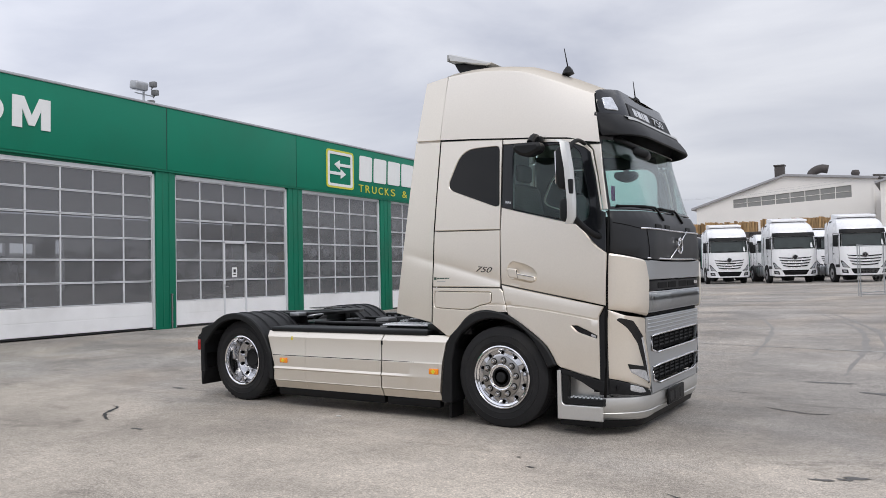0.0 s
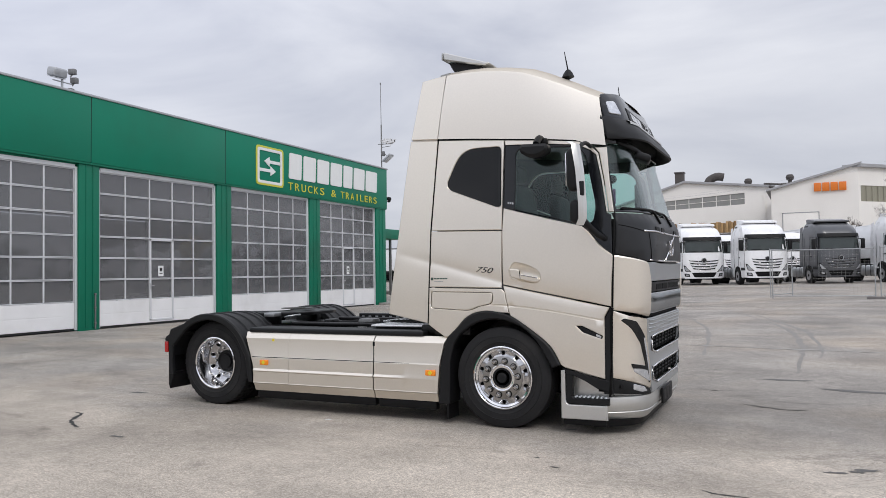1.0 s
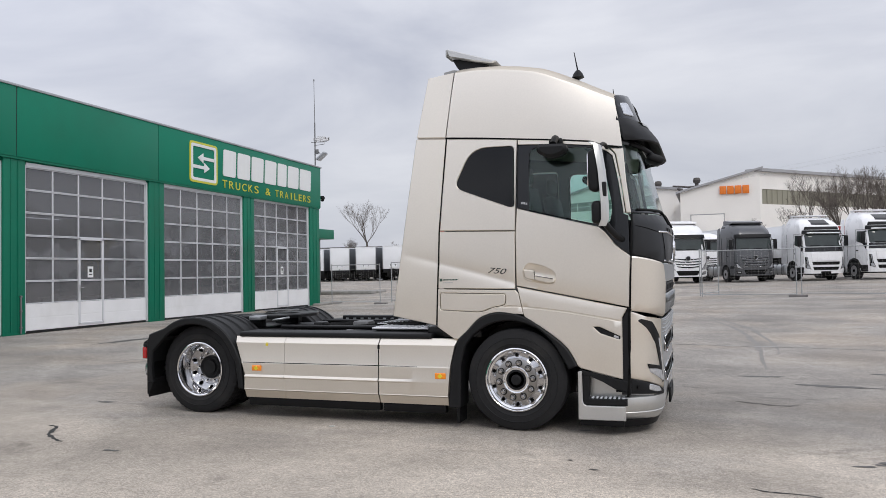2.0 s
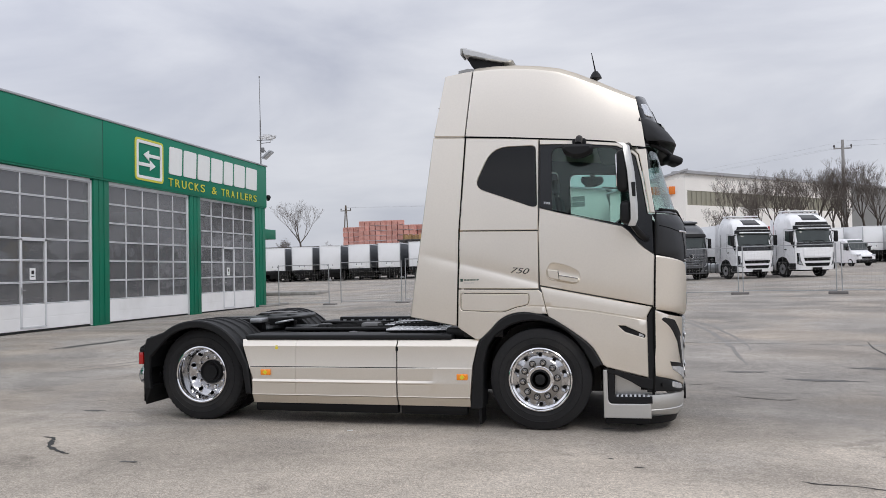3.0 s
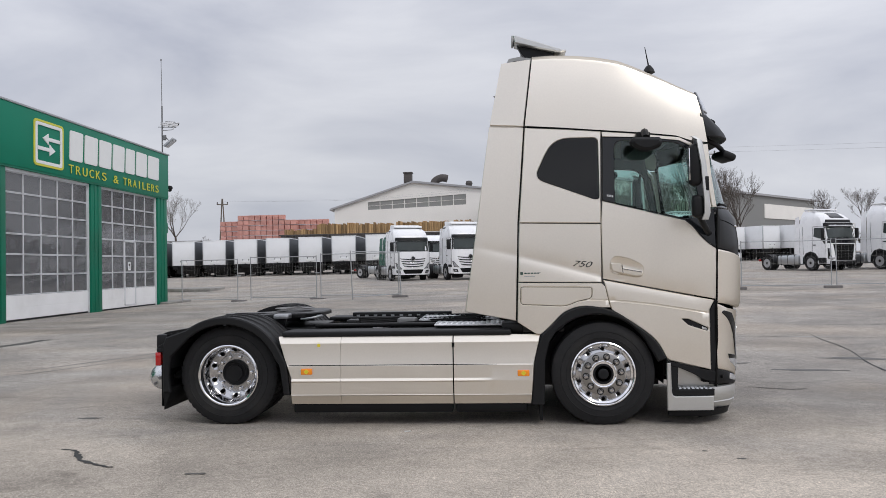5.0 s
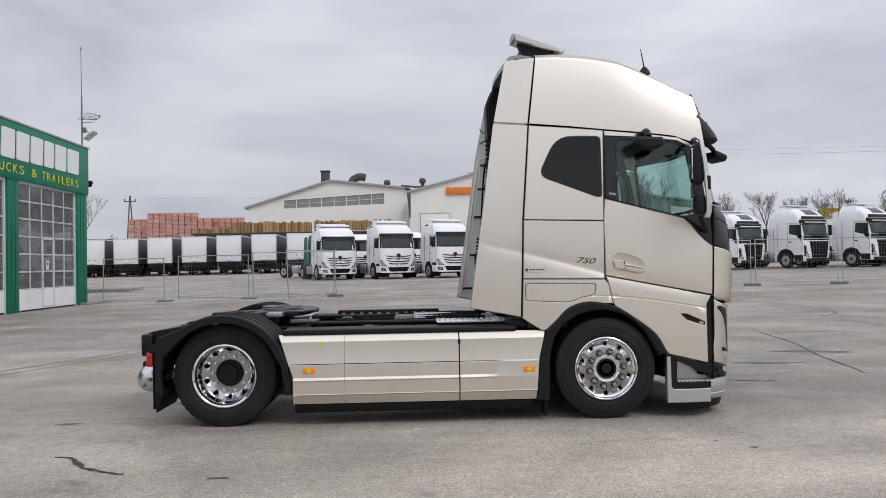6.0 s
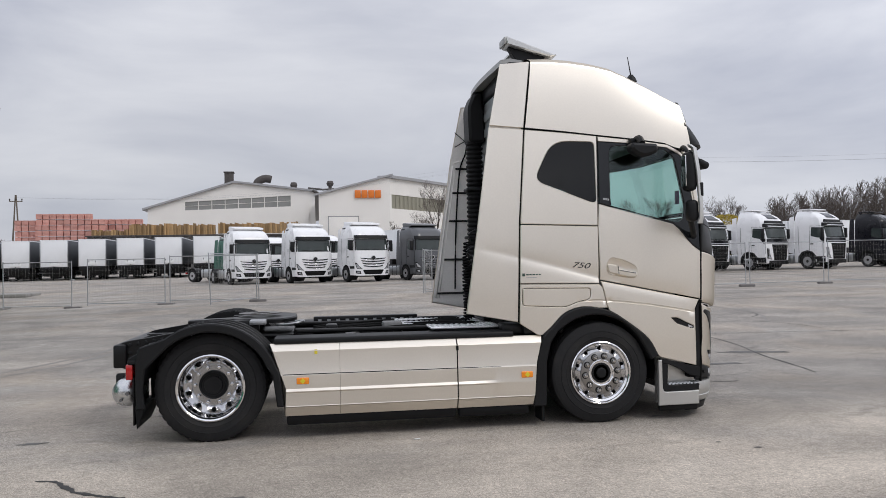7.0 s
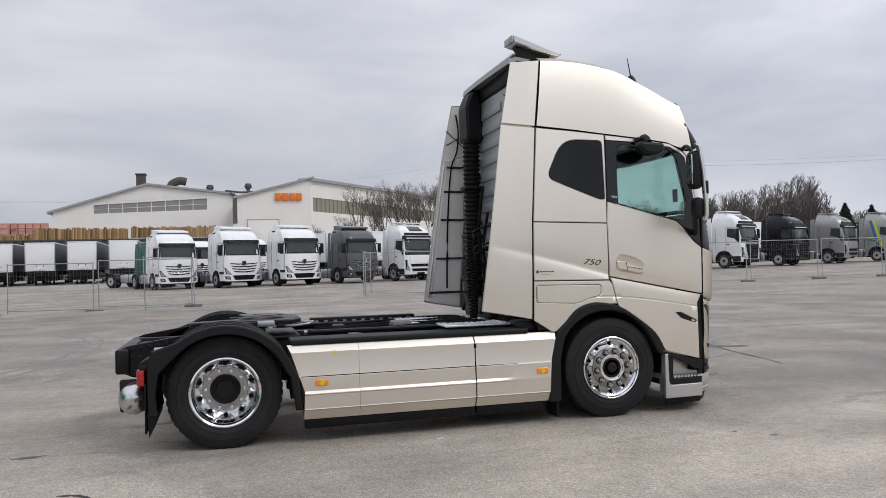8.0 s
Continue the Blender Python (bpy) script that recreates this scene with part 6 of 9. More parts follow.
    for z, x, d in ((2.66, 0.84, 0.26), (2.63, 0.89, 0.25), (2.4, 0.925, 0.255), (2.1, 0.945, 0.26), (1.97, 0.945, 0.27), (1.91, 0.92, 0.29)):
        rows.append([bm.verts.new((xx, Y(dd), z)) for xx, dd in ((x - 0.03, d + 0.055), (x - 0.005, d + 0.068), (x, d + 0.088), (x - 0.02, 0.388), (x - 0.062, 0.405), (x - 0.066, 0.39), (x - 0.03, 0.375), (x - 0.022, d + 0.080))])
    for a, c in zip(rows, rows[1:]):
        for i in range(8):
            bm.faces.new((a[i], a[(i + 1) % 8], c[(i + 1) % 8], c[i]))
    bm.faces.new(rows[0])
    bm.faces.new(rows[-1])
    bmesh.ops.recalc_face_normals(bm, faces=bm.faces)
    cover = part("mirror_cover", bm, PAINT_DULL, mir, "silver mirror cover")
    part("cover_notch", bx(0.885, 0.930, 0.352, 0.396, 2.17, 2.30, 0.008), SATIN_BLACK, cover)
    bm = bmesh.new()
    tube(bm, smooth_line([(0.90, Y(0.0), 2.66), (0.88, Y(0.10), 2.68), (0.86, Y(0.20), 2.64), (0.855, Y(0.27), 2.55)], 5), 0.019, 8)
    part("mirror_arm", bm, SATIN_BLACK, mir)
    bm = bmesh.new()
    tube(bm, smooth_line([(1.02, Y(0.0), 1.80), (0.97, Y(0.10), 1.84), (0.90, Y(0.20), 1.93), (0.87, Y(0.25), 2.0)], 5), 0.030, 8)
    part("mirror_arm", bm, SATIN_BLACK, mir)
    part("mirror_glass", bx(0.763, 0.773, 0.275, 0.37, 2.27, 2.56, 0.002), CHROME, mir)
    # kerb mirror over the door
    k = new("kerb_mirror")
    k.parent = truck
    tagged(k, "black dome-shaped kerb mirror over the door")
    bm = panel(rounded([(0.275, 2.655), (0.295, 2.700), (0.545, 2.690), (0.565, 2.645), (0.545, 2.605), (0.46, 2.568), (0.37, 2.570), (0.295, 2.615)], [0.02, 0.02, 0.02, 0.02, 0.03, 0.05, 0.05, 0.03], 4),
               lambda u, v, d: Vector((u, Y(0.25 - d), v)), thick=0.12, edge=0.028, step=0.06)
    part("mirror_dome", bm, SATIN_BLACK, k)
    bm = bmesh.new()
    tube(bm, smooth_line([(0.43, Y(-0.02), 2.745), (0.43, Y(0.08), 2.765), (0.425, Y(0.16), 2.70)], 5), 0.035, 8)
    box(bm, 0.36, 0.49, *sorted((Y(-0.02), Y(0.05))), 2.715, 2.775, r=0.015)
    part("mirror_arm", bm, SATIN_BLACK, k)


both(build_cab_side)


def build_badges():
    face = Matrix(((1, 0, 0, 0), (0, 0, -1, 0), (0, 1, 0, 0), (0, 0, 0, 1)))
    f = side_map()
    p0, p1 = f(-0.262, 1.535, 0), f(-0.080, 1.520, 0)
    at = Matrix.Translation((p0.x, p0.y - 0.001, 1.512)) @ Matrix.Rotation(math.atan2(p1.y - p0.y, p1.x - p0.x), 4, "Z") @ Matrix.Rotation(radians(5), 4, "Y") @ face
    lettering("power_badge", "750", BADGE, truck, at, 0.078, 0.006, 0.182, slant=0.36)
    # small dealer mark under the side panel: bars only
    y = f(-0.66, 1.44, 0).y
    part("dealer_mark", boxes((-0.762, -0.737, y - 0.002, y + 0.003, 1.435, 1.462)), STICKER_GREEN, truck)
    for i in range(6):
        part("dealer_mark", boxes((-0.725 + i * 0.031, -0.700 + i * 0.031, y - 0.002, y + 0.003, 1.444, 1.456)), STICKER_GREEN, truck)
    part("dealer_mark", boxes((-0.725, -0.54, y - 0.002, y + 0.003, 1.418, 1.423)), GALV, truck)
    y = cab_y(2.18) + 0.0
    for i in range(3):
        part("window_badge", boxes((0.075 + i * 0.022, 0.090 + i * 0.022, y - 0.001, y + 0.004, 2.168 - i * 0.004, 2.188 - i * 0.004)), BADGE_LIGHT, truck)


build_badges()


def build_roof():
    """The high roof: hoops from one side seam over the top to the other."""
    top = [(0.0, 3.640), (0.12, 3.648), (0.26, 3.640), (0.40, 3.615), (0.54, 3.572), (0.64, 3.510), (0.78, 3.405), (0.92, 3.285), (1.0, 3.215)]
    hoop = [(0.0, 0.0), (0.005, 0.15), (0.014, 0.36), (0.028, 0.56), (0.042, 0.70), (0.052, 0.78), (0.058, 0.83), (0.061, 0.852), (0.064, 0.862), (0.094, 0.884), (0.135, 0.912), (0.20, 0.945), (0.31, 0.973), (0.48, 0.988), (0.74, 0.997), (1.0, 0.999)]
    soft = [(0.0, 0.0), (0.006, 0.15), (0.018, 0.36), (0.038, 0.56), (0.058, 0.70), (0.073, 0.785), (0.081, 0.825), (0.086, 0.848), (0.090, 0.860), (0.126, 0.886), (0.172, 0.917), (0.24, 0.948), (0.35, 0.975), (0.51, 0.989), (0.76, 0.997), (1.0, 0.999)]
    bm = bmesh.new()
    rows = []
    n, k = 44, 2 * len(hoop)
    for i in range(n + 1):
        s = i / n
        ring = []
        # feet of the hoop on the side seam
        xf = lerp(s, [(0, -0.690), (1, 1.030)])
        z0 = seam_z(xf) + 0.006
        z1 = lerp(s, top)
        w = MID - cab_y(2.88)
        mix = min(1.0, max(0.0, (s - 0.45) / 0.45))
        mix = mix * mix * (3 - 2 * mix)
        half = [(a * (1 - mix) + p * mix, b * (1 - mix) + q * mix) for (a, b), (p, q) in zip(hoop, soft)]
        half = [(w - a, b) for a, b in half]
        for yy, h in [(-a, b) for a, b in half] + [(0.0, 1.0)] + half[::-1]:
            zz = z0 + (z1 - z0) * h
            rx = lerp(zz, [(2.87, -0.690), (3.54, -0.605), (3.8, -0.58)])
            fx = lerp(zz, [(2.66, 1.036), (2.9, 1.00), (3.18, 0.925), (3.35, 0.90)]) + 0.16 * (1 - (abs(yy) / w) ** 2.2)
            ring.append(bm.verts.new((rx + (fx - rx) * s, MID + yy, zz)))
        rows.append(ring)
    for a, c in zip(rows, rows[1:]):
        for j in range(k):
            bm.faces.new((a[j], a[j + 1], c[j + 1], c[j]))
    bm.normal_update()
    if sum(f.normal.z for f in bm.faces) < 0:
        bmesh.ops.reverse_faces(bm, faces=bm.faces)
    part("roof", bm, PAINT, truck, "champagne metallic high roof of the cab", sharp=0.42)
    # a dark line under the roof's edge
    for left in (False, True):
        f = side_map(left, out=-0.012)
        bm = bmesh.new()
        tube(bm, [f(x, seam_z(x), 0) for x in (-0.69, -0.3, 0.05, 0.45, 0.75, 0.9, 1.0)], 0.006, 6)
        part("roof_seal", bm, SEAM, truck)
        bm = bmesh.new()
        tube(bm, [f(rear_x(z) - 0.008, z, 0) for z in (1.0, 1.36, 1.93, 2.5, 2.87, 3.2, 3.5)], 0.007, 6)
        part("rear_seal", bm, SEAM, truck)
    # roof air deflector with its wedge-shaped ends
    pts = [(-0.24, 3.690), (-0.77, 3.872), (-0.786, 3.862), (-0.766, 3.785), (-0.50, 3.715), (-0.30, 3.672)]
    part("roof_deflector", panel(rounded(pts, 0.012), lambda u, v, d: Vector((u, 0.46 + d, v)), thick=0.22, edge=0.012, step=3.0), PAINT_DULL, truck, "silver roof air deflector")
    part("deflector_plate", panel([(-0.26, 3.700), (-0.70, 3.745), (-0.70, 3.725), (-0.26, 3.680)], lambda u, v, d: Vector((u, 0.69 + d, v)), thick=2 * MID - 1.15, edge=0.006, step=3.0), PAINT_DULL, truck)
    part("deflector_foot", panel([(-0.74, 3.77), (-0.69, 3.68), (-0.62, 3.60), (-0.36, 3.66), (-0.36, 3.70)], lambda u, v, d: Vector((u, 0.52 + d, v)), thick=0.08), SATIN_BLACK, truck)
    # trailing edge of the roof
    bm = bmesh.new()
    rows = []
    for j in range(33):
        y = 0.50 + (2 * MID - 1.00) * j / 32
        q = abs(y - MID) / 0.85
        x = -0.90 + 0.09 * q ** 2
        z = 3.605 + 0.050 * q ** 2
        rows.append([bm.verts.new(p) for p in ((-0.50, y, z + 0.015 - 0.08 * q ** 6), (x + 0.10, y, z + 0.005), (x, y, z - 0.012), (x - 0.006, y, z - 0.072), (x + 0.10, y, z - 0.065), (-0.50, y, z - 0.06 - 0.05 * q ** 6))])
    for a, c in zip(rows, rows[1:]):
        for j in range(6):
            bm.faces.new((a[j], a[(j + 1) % 6], c[(j + 1) % 6], c[j]))
    bm.faces.new(rows[0])
    bm.faces.new(rows[-1])
    bmesh.ops.recalc_face_normals(bm, faces=bm.faces)
    part("roof_lip", bm, ROOF_EDGE_SHADED, truck, "grey roof trailing lip")
    # thin grey box added over the deflector's rear face to darken it as shade
    part("deflector_tail", boxes((-0.796, -0.775, 0.465, 0.675, 3.79, 3.862), r=0.004), ROOF_EDGE_SHADED, truck)
    # antennas
    for x, y, z, h, lean in ((0.58, 0.52, 3.445, 0.20, -0.035), (0.78, 1.95, 3.37, 0.20, -0.02)):
        bm = lathe([(0.0, 0.075), (0.02, 0.072), (0.045, 0.04), (0.062, 0.0), (0.0, -0.03)], 16, "z", (x, y, z))
        a = part("antenna", bm, SATIN_BLACK, truck, "black roof antenna")
        bm = bmesh.new()
        rod(bm, (x, y, z + 0.06), (x + lean, y, z + 0.06 + h), 0.008, 0.004, n=6)
        part("whip", bm, SATIN_BLACK, a)


build_roof()


def build_front():
    F = front_map

    def P(pts, mat_, name, label="", holes=(), out=0.0, **kw):
        return part(name, panel(pts, F(out), holes, **kw), mat_, truck, label, sharp=0.5)

    def sym(pts):
        """A right-hand outline completed by its mirror image."""
        return pts + [(2 * MID - u, v) for u, v in pts[::-1]]

    def twin(pts, mat_, name, label="", out=0.0, holes=(), **kw):
        P(pts, mat_, name, label, holes, out, **kw)
        P([(2 * MID - u, v) for u, v in pts][::-1], mat_, name, label, [[(2 * MID - u, v) for u, v in h] for h in holes], out, **kw)

    # black cap over the windscreen with lamps, name field and visor
    P(rounded(sym([(0.205, 2.70), (0.198, 2.95), (0.212, 3.10), (0.27, 3.185), (0.62, 3.235)]), [0.01, 0.05, 0.08, 0.08, 0.05] + [0.05, 0.08, 0.08, 0.05, 0.01], 4), GLOSS_BLACK, "front_cap", "gloss black roof front", step=0.10)
    twin(rounded([(0.262, 2.985), (0.275, 3.105), (0.40, 3.125), (0.425, 2.99)], 0.02), CLEAR_LENS, "roof_lamp", "clear roof lamp", out=0.012, thick=0.02, step=0.06)
    P(sym([(0.60, 2.945), (0.64, 3.10)]), SATIN_BLACK, "name_field", out=0.008, thick=0.012)
    for i, (a, c) in enumerate(((0.74, 0.84), (0.87, 0.98), (1.01, 1.05), (1.08, 1.20))):
        P([(a, 2.985), (c, 2.985), (c, 3.065), (a, 3.065)], BADGE_LIGHT, "name_bar", out=0.012, thick=0.008, edge=0.002)
    tilt = Matrix(((0, -0.35, 0.937, 0), (1, 0, 0, 0), (0, 0.937, 0.35, 0), (0, 0, 0, 1)))
    lettering("name_number", "750", BADGE_LIGHT, truck, Matrix.Translation(F(0.016)(1.32, 2.982, 0)) @ tilt, 0.125, 0.008, 0.34)
    bm = bmesh.new()
    rows = []
    for j in range(41):
        y = 0.155 + (2 * MID - 0.31) * j / 40
        ring = []
        for z, o in ((2.955, 0.004), (2.915, 0.050), (2.855, 0.105), (2.785, 0.155), (2.742, 0.172), (2.730, 0.160), (2.785, 0.105), (2.86, 0.03), (2.90, -0.02)):
            o *= lerp(abs(y - MID), [(0.85, 1.0), (1.0, 0.85), (1.08, 0.62), (1.115, 0.40)])
            p = F(o * 1.0)(y, z, 0)
            # the visor stands on its own line, not on the raked screen
            p.x = front_map(0, 0.235)(y, 2.90, 0).x - 0.02 + o
            ring.append(bm.verts.new(p))
        rows.append(ring)
    for a, c in zip(rows, rows[1:]):
        for j in range(9):
            bm.faces.new((a[j], a[(j + 1) % 9], c[(j + 1) % 9], c[j]))
    bm.faces.new(rows[0])
    bm.faces.new(rows[-1])
    bmesh.ops.recalc_face_normals(bm, faces=bm.faces)
    part("sun_visor", bm, SATIN_BLACK, truck, "dark grey outside sun visor")
    bm = bmesh.new()
    rows = []
    for j in range(31):
        y = 0.45 + (2 * MID - 0.90) * j / 30
        x = front_map(0, 0.235)(y, 2.90, 0).x
        rows.append([bm.verts.new((x + o, y, z)) for z, o in ((2.945, 0.010), (2.925, 0.045), (2.905, 0.048), (2.92, 0.0))])
    for a, c in zip(rows, rows[1:]):
        for j in range(4):
            bm.faces.new((a[j], a[(j + 1) % 4], c[(j + 1) % 4], c[j]))
    bmesh.ops.recalc_face_normals(bm, faces=bm.faces)
    part("visor_trim", bm, PAINT_DULL, truck)
    # windscreen in its black rim
    ws = sym([(0.165, 2.075), (0.235, 2.72)])
    P(ws, SCREEN, "windscreen", "pale green windscreen", out=-0.006, thick=0.008, edge=0.002, step=0.12)
    rim = sym([(0.130, 2.045), (0.215, 2.745)])
    P(rim, GLOSS_BLACK, "windscreen_rim", "", [ws], out=-0.004, thick=0.02)
    # black band under the windscreen, with emblem and wipers
    P([(0.118, 1.662), (0.118, 2.035), (2 * MID - 0.118, 2.035), (2 * MID - 0.118, 1.662), (2 * MID - 0.33, 1.590), (MID, 1.575), (0.33, 1.590)],
      FRONT_SATIN, "front_band", "satin black band under the windscreen", step=0.08)
    for s in (-1, 1):
        bm = bmesh.new()
        tube(bm, [F(0.0005)(MID + s * (MID - u), v, 0) for u, v in ((0.40, 1.595), (0.40, 1.70), (0.40, 1.80), (0.40, 1.865))], 0.004, 6)
        part("band_joint", bm, SEAM, truck)
        bm = bmesh.new()
        tube(bm, [F(0.0005)(MID + s * (MID - u), v, 0) for u, v in ((0.122, 1.925), (0.17, 1.915), (0.22, 1.902), (0.27, 1.887), (0.33, 1.872))], 0.004, 6)
        part("band_joint", bm, SEAM, truck)
    bm = bmesh.new()
    tube(bm, [F(0.006)(0.33 + (2 * MID - 0.66) * i / 24, 1.872 - 0.006 * math.sin(math.pi * i / 24), 0) for i in range(25)], 0.009, 6)
    part("band_trim", bm, CHROME, truck, "bright trim bar across the black band")
    bm = bmesh.new()
    for a, c in (((0.33, 1.602), (1.16, 1.605)),):
        pass
    tube(bm, [F(0.008)(y, z, 0) for y, z in ((0.36, 1.60), (0.8, 1.592), (1.27, 1.590), (1.74, 1.592), (2.18, 1.60))], 0.008, 6)
    tube(bm, [F(0.012)(y, z, 0) for y, z in ((0.95, 1.60), (1.10, 1.67), (1.27, 1.745), (1.40, 1.81), (1.55, 1.88))], 0.008, 6)
    part("front_trim", bm, CHROME, truck, "chrome diagonal trim bar")
    bm = lathe([(0.062, -0.008), (0.062, 0.010), (0.072, 0.014), (0.082, 0.010), (0.082, -0.008)], 32, "x", F(0.02)(1.22, 1.725, 0), closed=True)
    part("emblem", bm, CHROME, truck, "plain chrome ring emblem")
    for y0 in (0.80, 1.45):
        bm = bmesh.new()
        tube(bm, [F(0.006)(y0, 1.955, 0), F(0.012)(y0 - 0.025, 2.05, 0), F(0.010)(y0 - 0.075, 2.082, 0), F(0.006)(y0 - 0.30, 2.082, 0), F(0.006)(y0 - 0.60, 2.080, 0)], 0.012, 6)
        part("wiper", bm, BLACK_PLASTIC, truck, "black windscreen wiper")
    for y0 in (0.55, 0.82, 1.55):
        part("grab_step", panel(rounded([(y0, 1.86), (y0 + 0.16, 1.86), (y0 + 0.16, 1.92), (y0, 1.92)], 0.015), F(0.008), thick=0.02), BLACK_PLASTIC, truck)
    # painted corner pieces and the flap with the slot
    twin(rounded([(0.090, 1.150), (0.090, 1.652), (0.33, 1.578), (0.372, 1.40), (0.372, 1.072)], [0.02, 0.03, 0.03, 0.02, 0.03]), PAINT, "corner_fairing", "champagne corner air guide", out=0.028, thick=0.045, edge=0.016, step=0.05)
    P(sym([(0.380, 1.402), (0.345, 1.580), (0.8, 1.568)]), GRILLE_SILVER, "upper_flap", "satin silver front flap")
    P(sym([(0.380, 1.298), (0.380, 1.392)]), SATIN_BLACK, "slot_field", out=-0.012)
    for y0, y1 in ((0.62, 0.90), (0.95, 1.22), (1.32, 1.60), (1.65, 1.92)):
        P([(y0, 1.318), (y1, 1.318), (y1, 1.372), (y0, 1.372)], SEAM, "air_slot", out=-0.008, thick=0.01, edge=0.002)
    part("front_badge", panel([(1.86, 1.335), (1.98, 1.335), (1.98, 1.368), (1.86, 1.368)], F(0.004), thick=0.01, edge=0.002), BADGE_LIGHT, truck, "bright front badge bar")
    P(sym([(0.392, 1.100), (0.392, 1.290)]), GRILLE_SILVER, "ribbed_flap", "satin silver ribbed front flap")
    for i in range(60):
        y = 0.41 + i * (2 * MID - 0.82) / 59
        bm = bmesh.new()
        tube(bm, [F(0.002)(y, 1.112, 0), F(0.002)(y, 1.20, 0), F(0.002)(y, 1.278, 0)], 0.0075, 6)
        part("rib", bm, GRILLE_SILVER, truck)
    P(sym([(0.13, 1.068), (0.38, 1.06), (0.38, 1.095)][1:] ), SEAM, "front_joint", out=-0.03)
    # lower front: silver grille piece with two openings
    v1 = sym([(0.640, 0.722), (0.480, 0.752), (0.460, 0.886), (0.7, 0.892)])
    v2 = sym([(0.690, 0.434), (0.520, 0.472), (0.492, 0.598), (0.7, 0.604)])
    P(sym([(0.50, 0.350), (0.455, 0.60), (0.395, 0.86), (0.372, 1.058), (0.7, 1.062)]), GRILLE_SILVER, "grille_surround", "satin silver grille surround", [v1, v2], step=0.10)
    for pts, zs in ((v1, (0.775, 0.81, 0.845)), (v2, (0.49, 0.525, 0.56))):
        part("grille_mesh", panel(pts, F(-0.055), thick=0.01, edge=0.001, step=0.3), SEAM, truck)
        for z in zs:
            bm = bmesh.new()
            tube(bm, [F(-0.03)(0.50 + (2 * MID - 1.0) * i / 24, z, 0) for i in range(25)], 0.010, 6)
            part("grille_bar", bm, SATIN_BLACK, truck)
        for i in range(9):
            y = 0.58 + i * (2 * MID - 1.16) / 8
            bm = bmesh.new()
            a, c = F(-0.02)(y, zs[0] - 0.03, 0), F(-0.02)(y, zs[2] + 0.03, 0)
            rod(bm, a, c, 0.008, n=6)
            part("grille_bar", bm, SATIN_BLACK, truck)
        line = [F(0.006)(u, v, 0) for u, v in pts]
        bm = bmesh.new()
        tube(bm, [F(0.006)(u, v, 0) for u, v in dense(pts, 0.12)] + [line[0]], 0.011, 6)
        part("grille_trim", bm, CHROME, truck, "bright grille trim")
    for z0 in (0.93, 0.965, 1.0, 1.035):
        bm = bmesh.new()
        tube(bm, [F(0.001)(0.40 + (2 * MID - 0.80) * i / 20, z0, 0) for i in range(21)], 0.006, 6)
        part("surround_rib", bm, GRILLE_SILVER, truck)
    # headlamp panels
    twin(rounded([(0.110, 0.530), (0.110, 1.140), (0.20, 1.085), (0.362, 1.055), (0.385, 0.86), (0.447, 0.60), (0.470, 0.455), (0.44, 0.40)], 0.012), PAINT, "headlamp_panel", "champagne headlamp panel", step=0.05)
    twin(rounded([(0.150, 1.048), (0.165, 1.066), (0.245, 1.035), (0.338, 0.890), (0.390, 0.66), (0.432, 0.470), (0.412, 0.455), (0.352, 0.62), (0.290, 0.832), (0.214, 0.968)], 0.008), GLOSS_BLACK, "daylight_strip", "black curved lamp strip", out=0.008, thick=0.02, edge=0.004, step=0.03)
    twin([(0.318, 0.880), (0.333, 0.880), (0.384, 0.66), (0.420, 0.478), (0.408, 0.478), (0.370, 0.66)], CLEAR_LENS, "daylight_lamp", "bright slim daylight lamp", out=0.012, thick=0.01, edge=0.002, step=0.04)
    twin(rounded([(0.222, 0.640), (0.345, 0.612), (0.365, 0.600), (0.418, 0.465), (0.33, 0.512), (0.238, 0.570)], 0.012), CLEAR_LENS, "headlamp", "clear faceted headlamp", out=0.009, thick=0.02, edge=0.005, step=0.03)
    twin([(0.215, 0.648), (0.376, 0.612), (0.362, 0.578), (0.300, 0.596), (0.226, 0.604)], GLOSS_BLACK, "lamp_brow", out=0.014, thick=0.012, edge=0.002)
    # black strip with fog lamp over the bumper
    twin(rounded([(0.118, 0.382), (0.118, 0.518), (0.44, 0.395), (0.468, 0.352), (0.46, 0.345)], 0.006), SATIN_BLACK, "fog_lamp_field", "dark grey field round the fog lamp", out=0.002, step=0.05)
    twin(rounded([(0.232, 0.408), (0.232, 0.462), (0.34, 0.425), (0.375, 0.382), (0.30, 0.385)], 0.010), CLEAR_LENS, "fog_lamp", "clear fog lamp", out=0.008, thick=0.014, edge=0.003, step=0.03)
    for y in (0.155, 2 * MID - 0.155):
        c = F(0.004)(y, 0.440, 0)
        bm = bmesh.new()
        rod(bm, c, c + Vector((0.012, -0.010 if y < MID else 0.010, 0)), 0.016, n=14)
        part("parking_sensor", bm, BLACK_PLASTIC, truck)
    # bumper: wraps from step to step
    bm = bmesh.new()
    prof = [(0.128, -0.05), (0.135, -0.012), (0.150, 0.0), (0.205, 0.002), (0.212, -0.004), (0.222, 0.004), (0.300, 0.008), (0.345, 0.0), (0.352, -0.03), (0.30, -0.05)]
    rows = []
    us = [0.086 + 0.02 * i for i in range(12)] + [0.34 + i * (2 * MID - 0.68) / 28 for i in range(29)] + [2 * MID - 0.306 + 0.02 * i for i in range(12)]
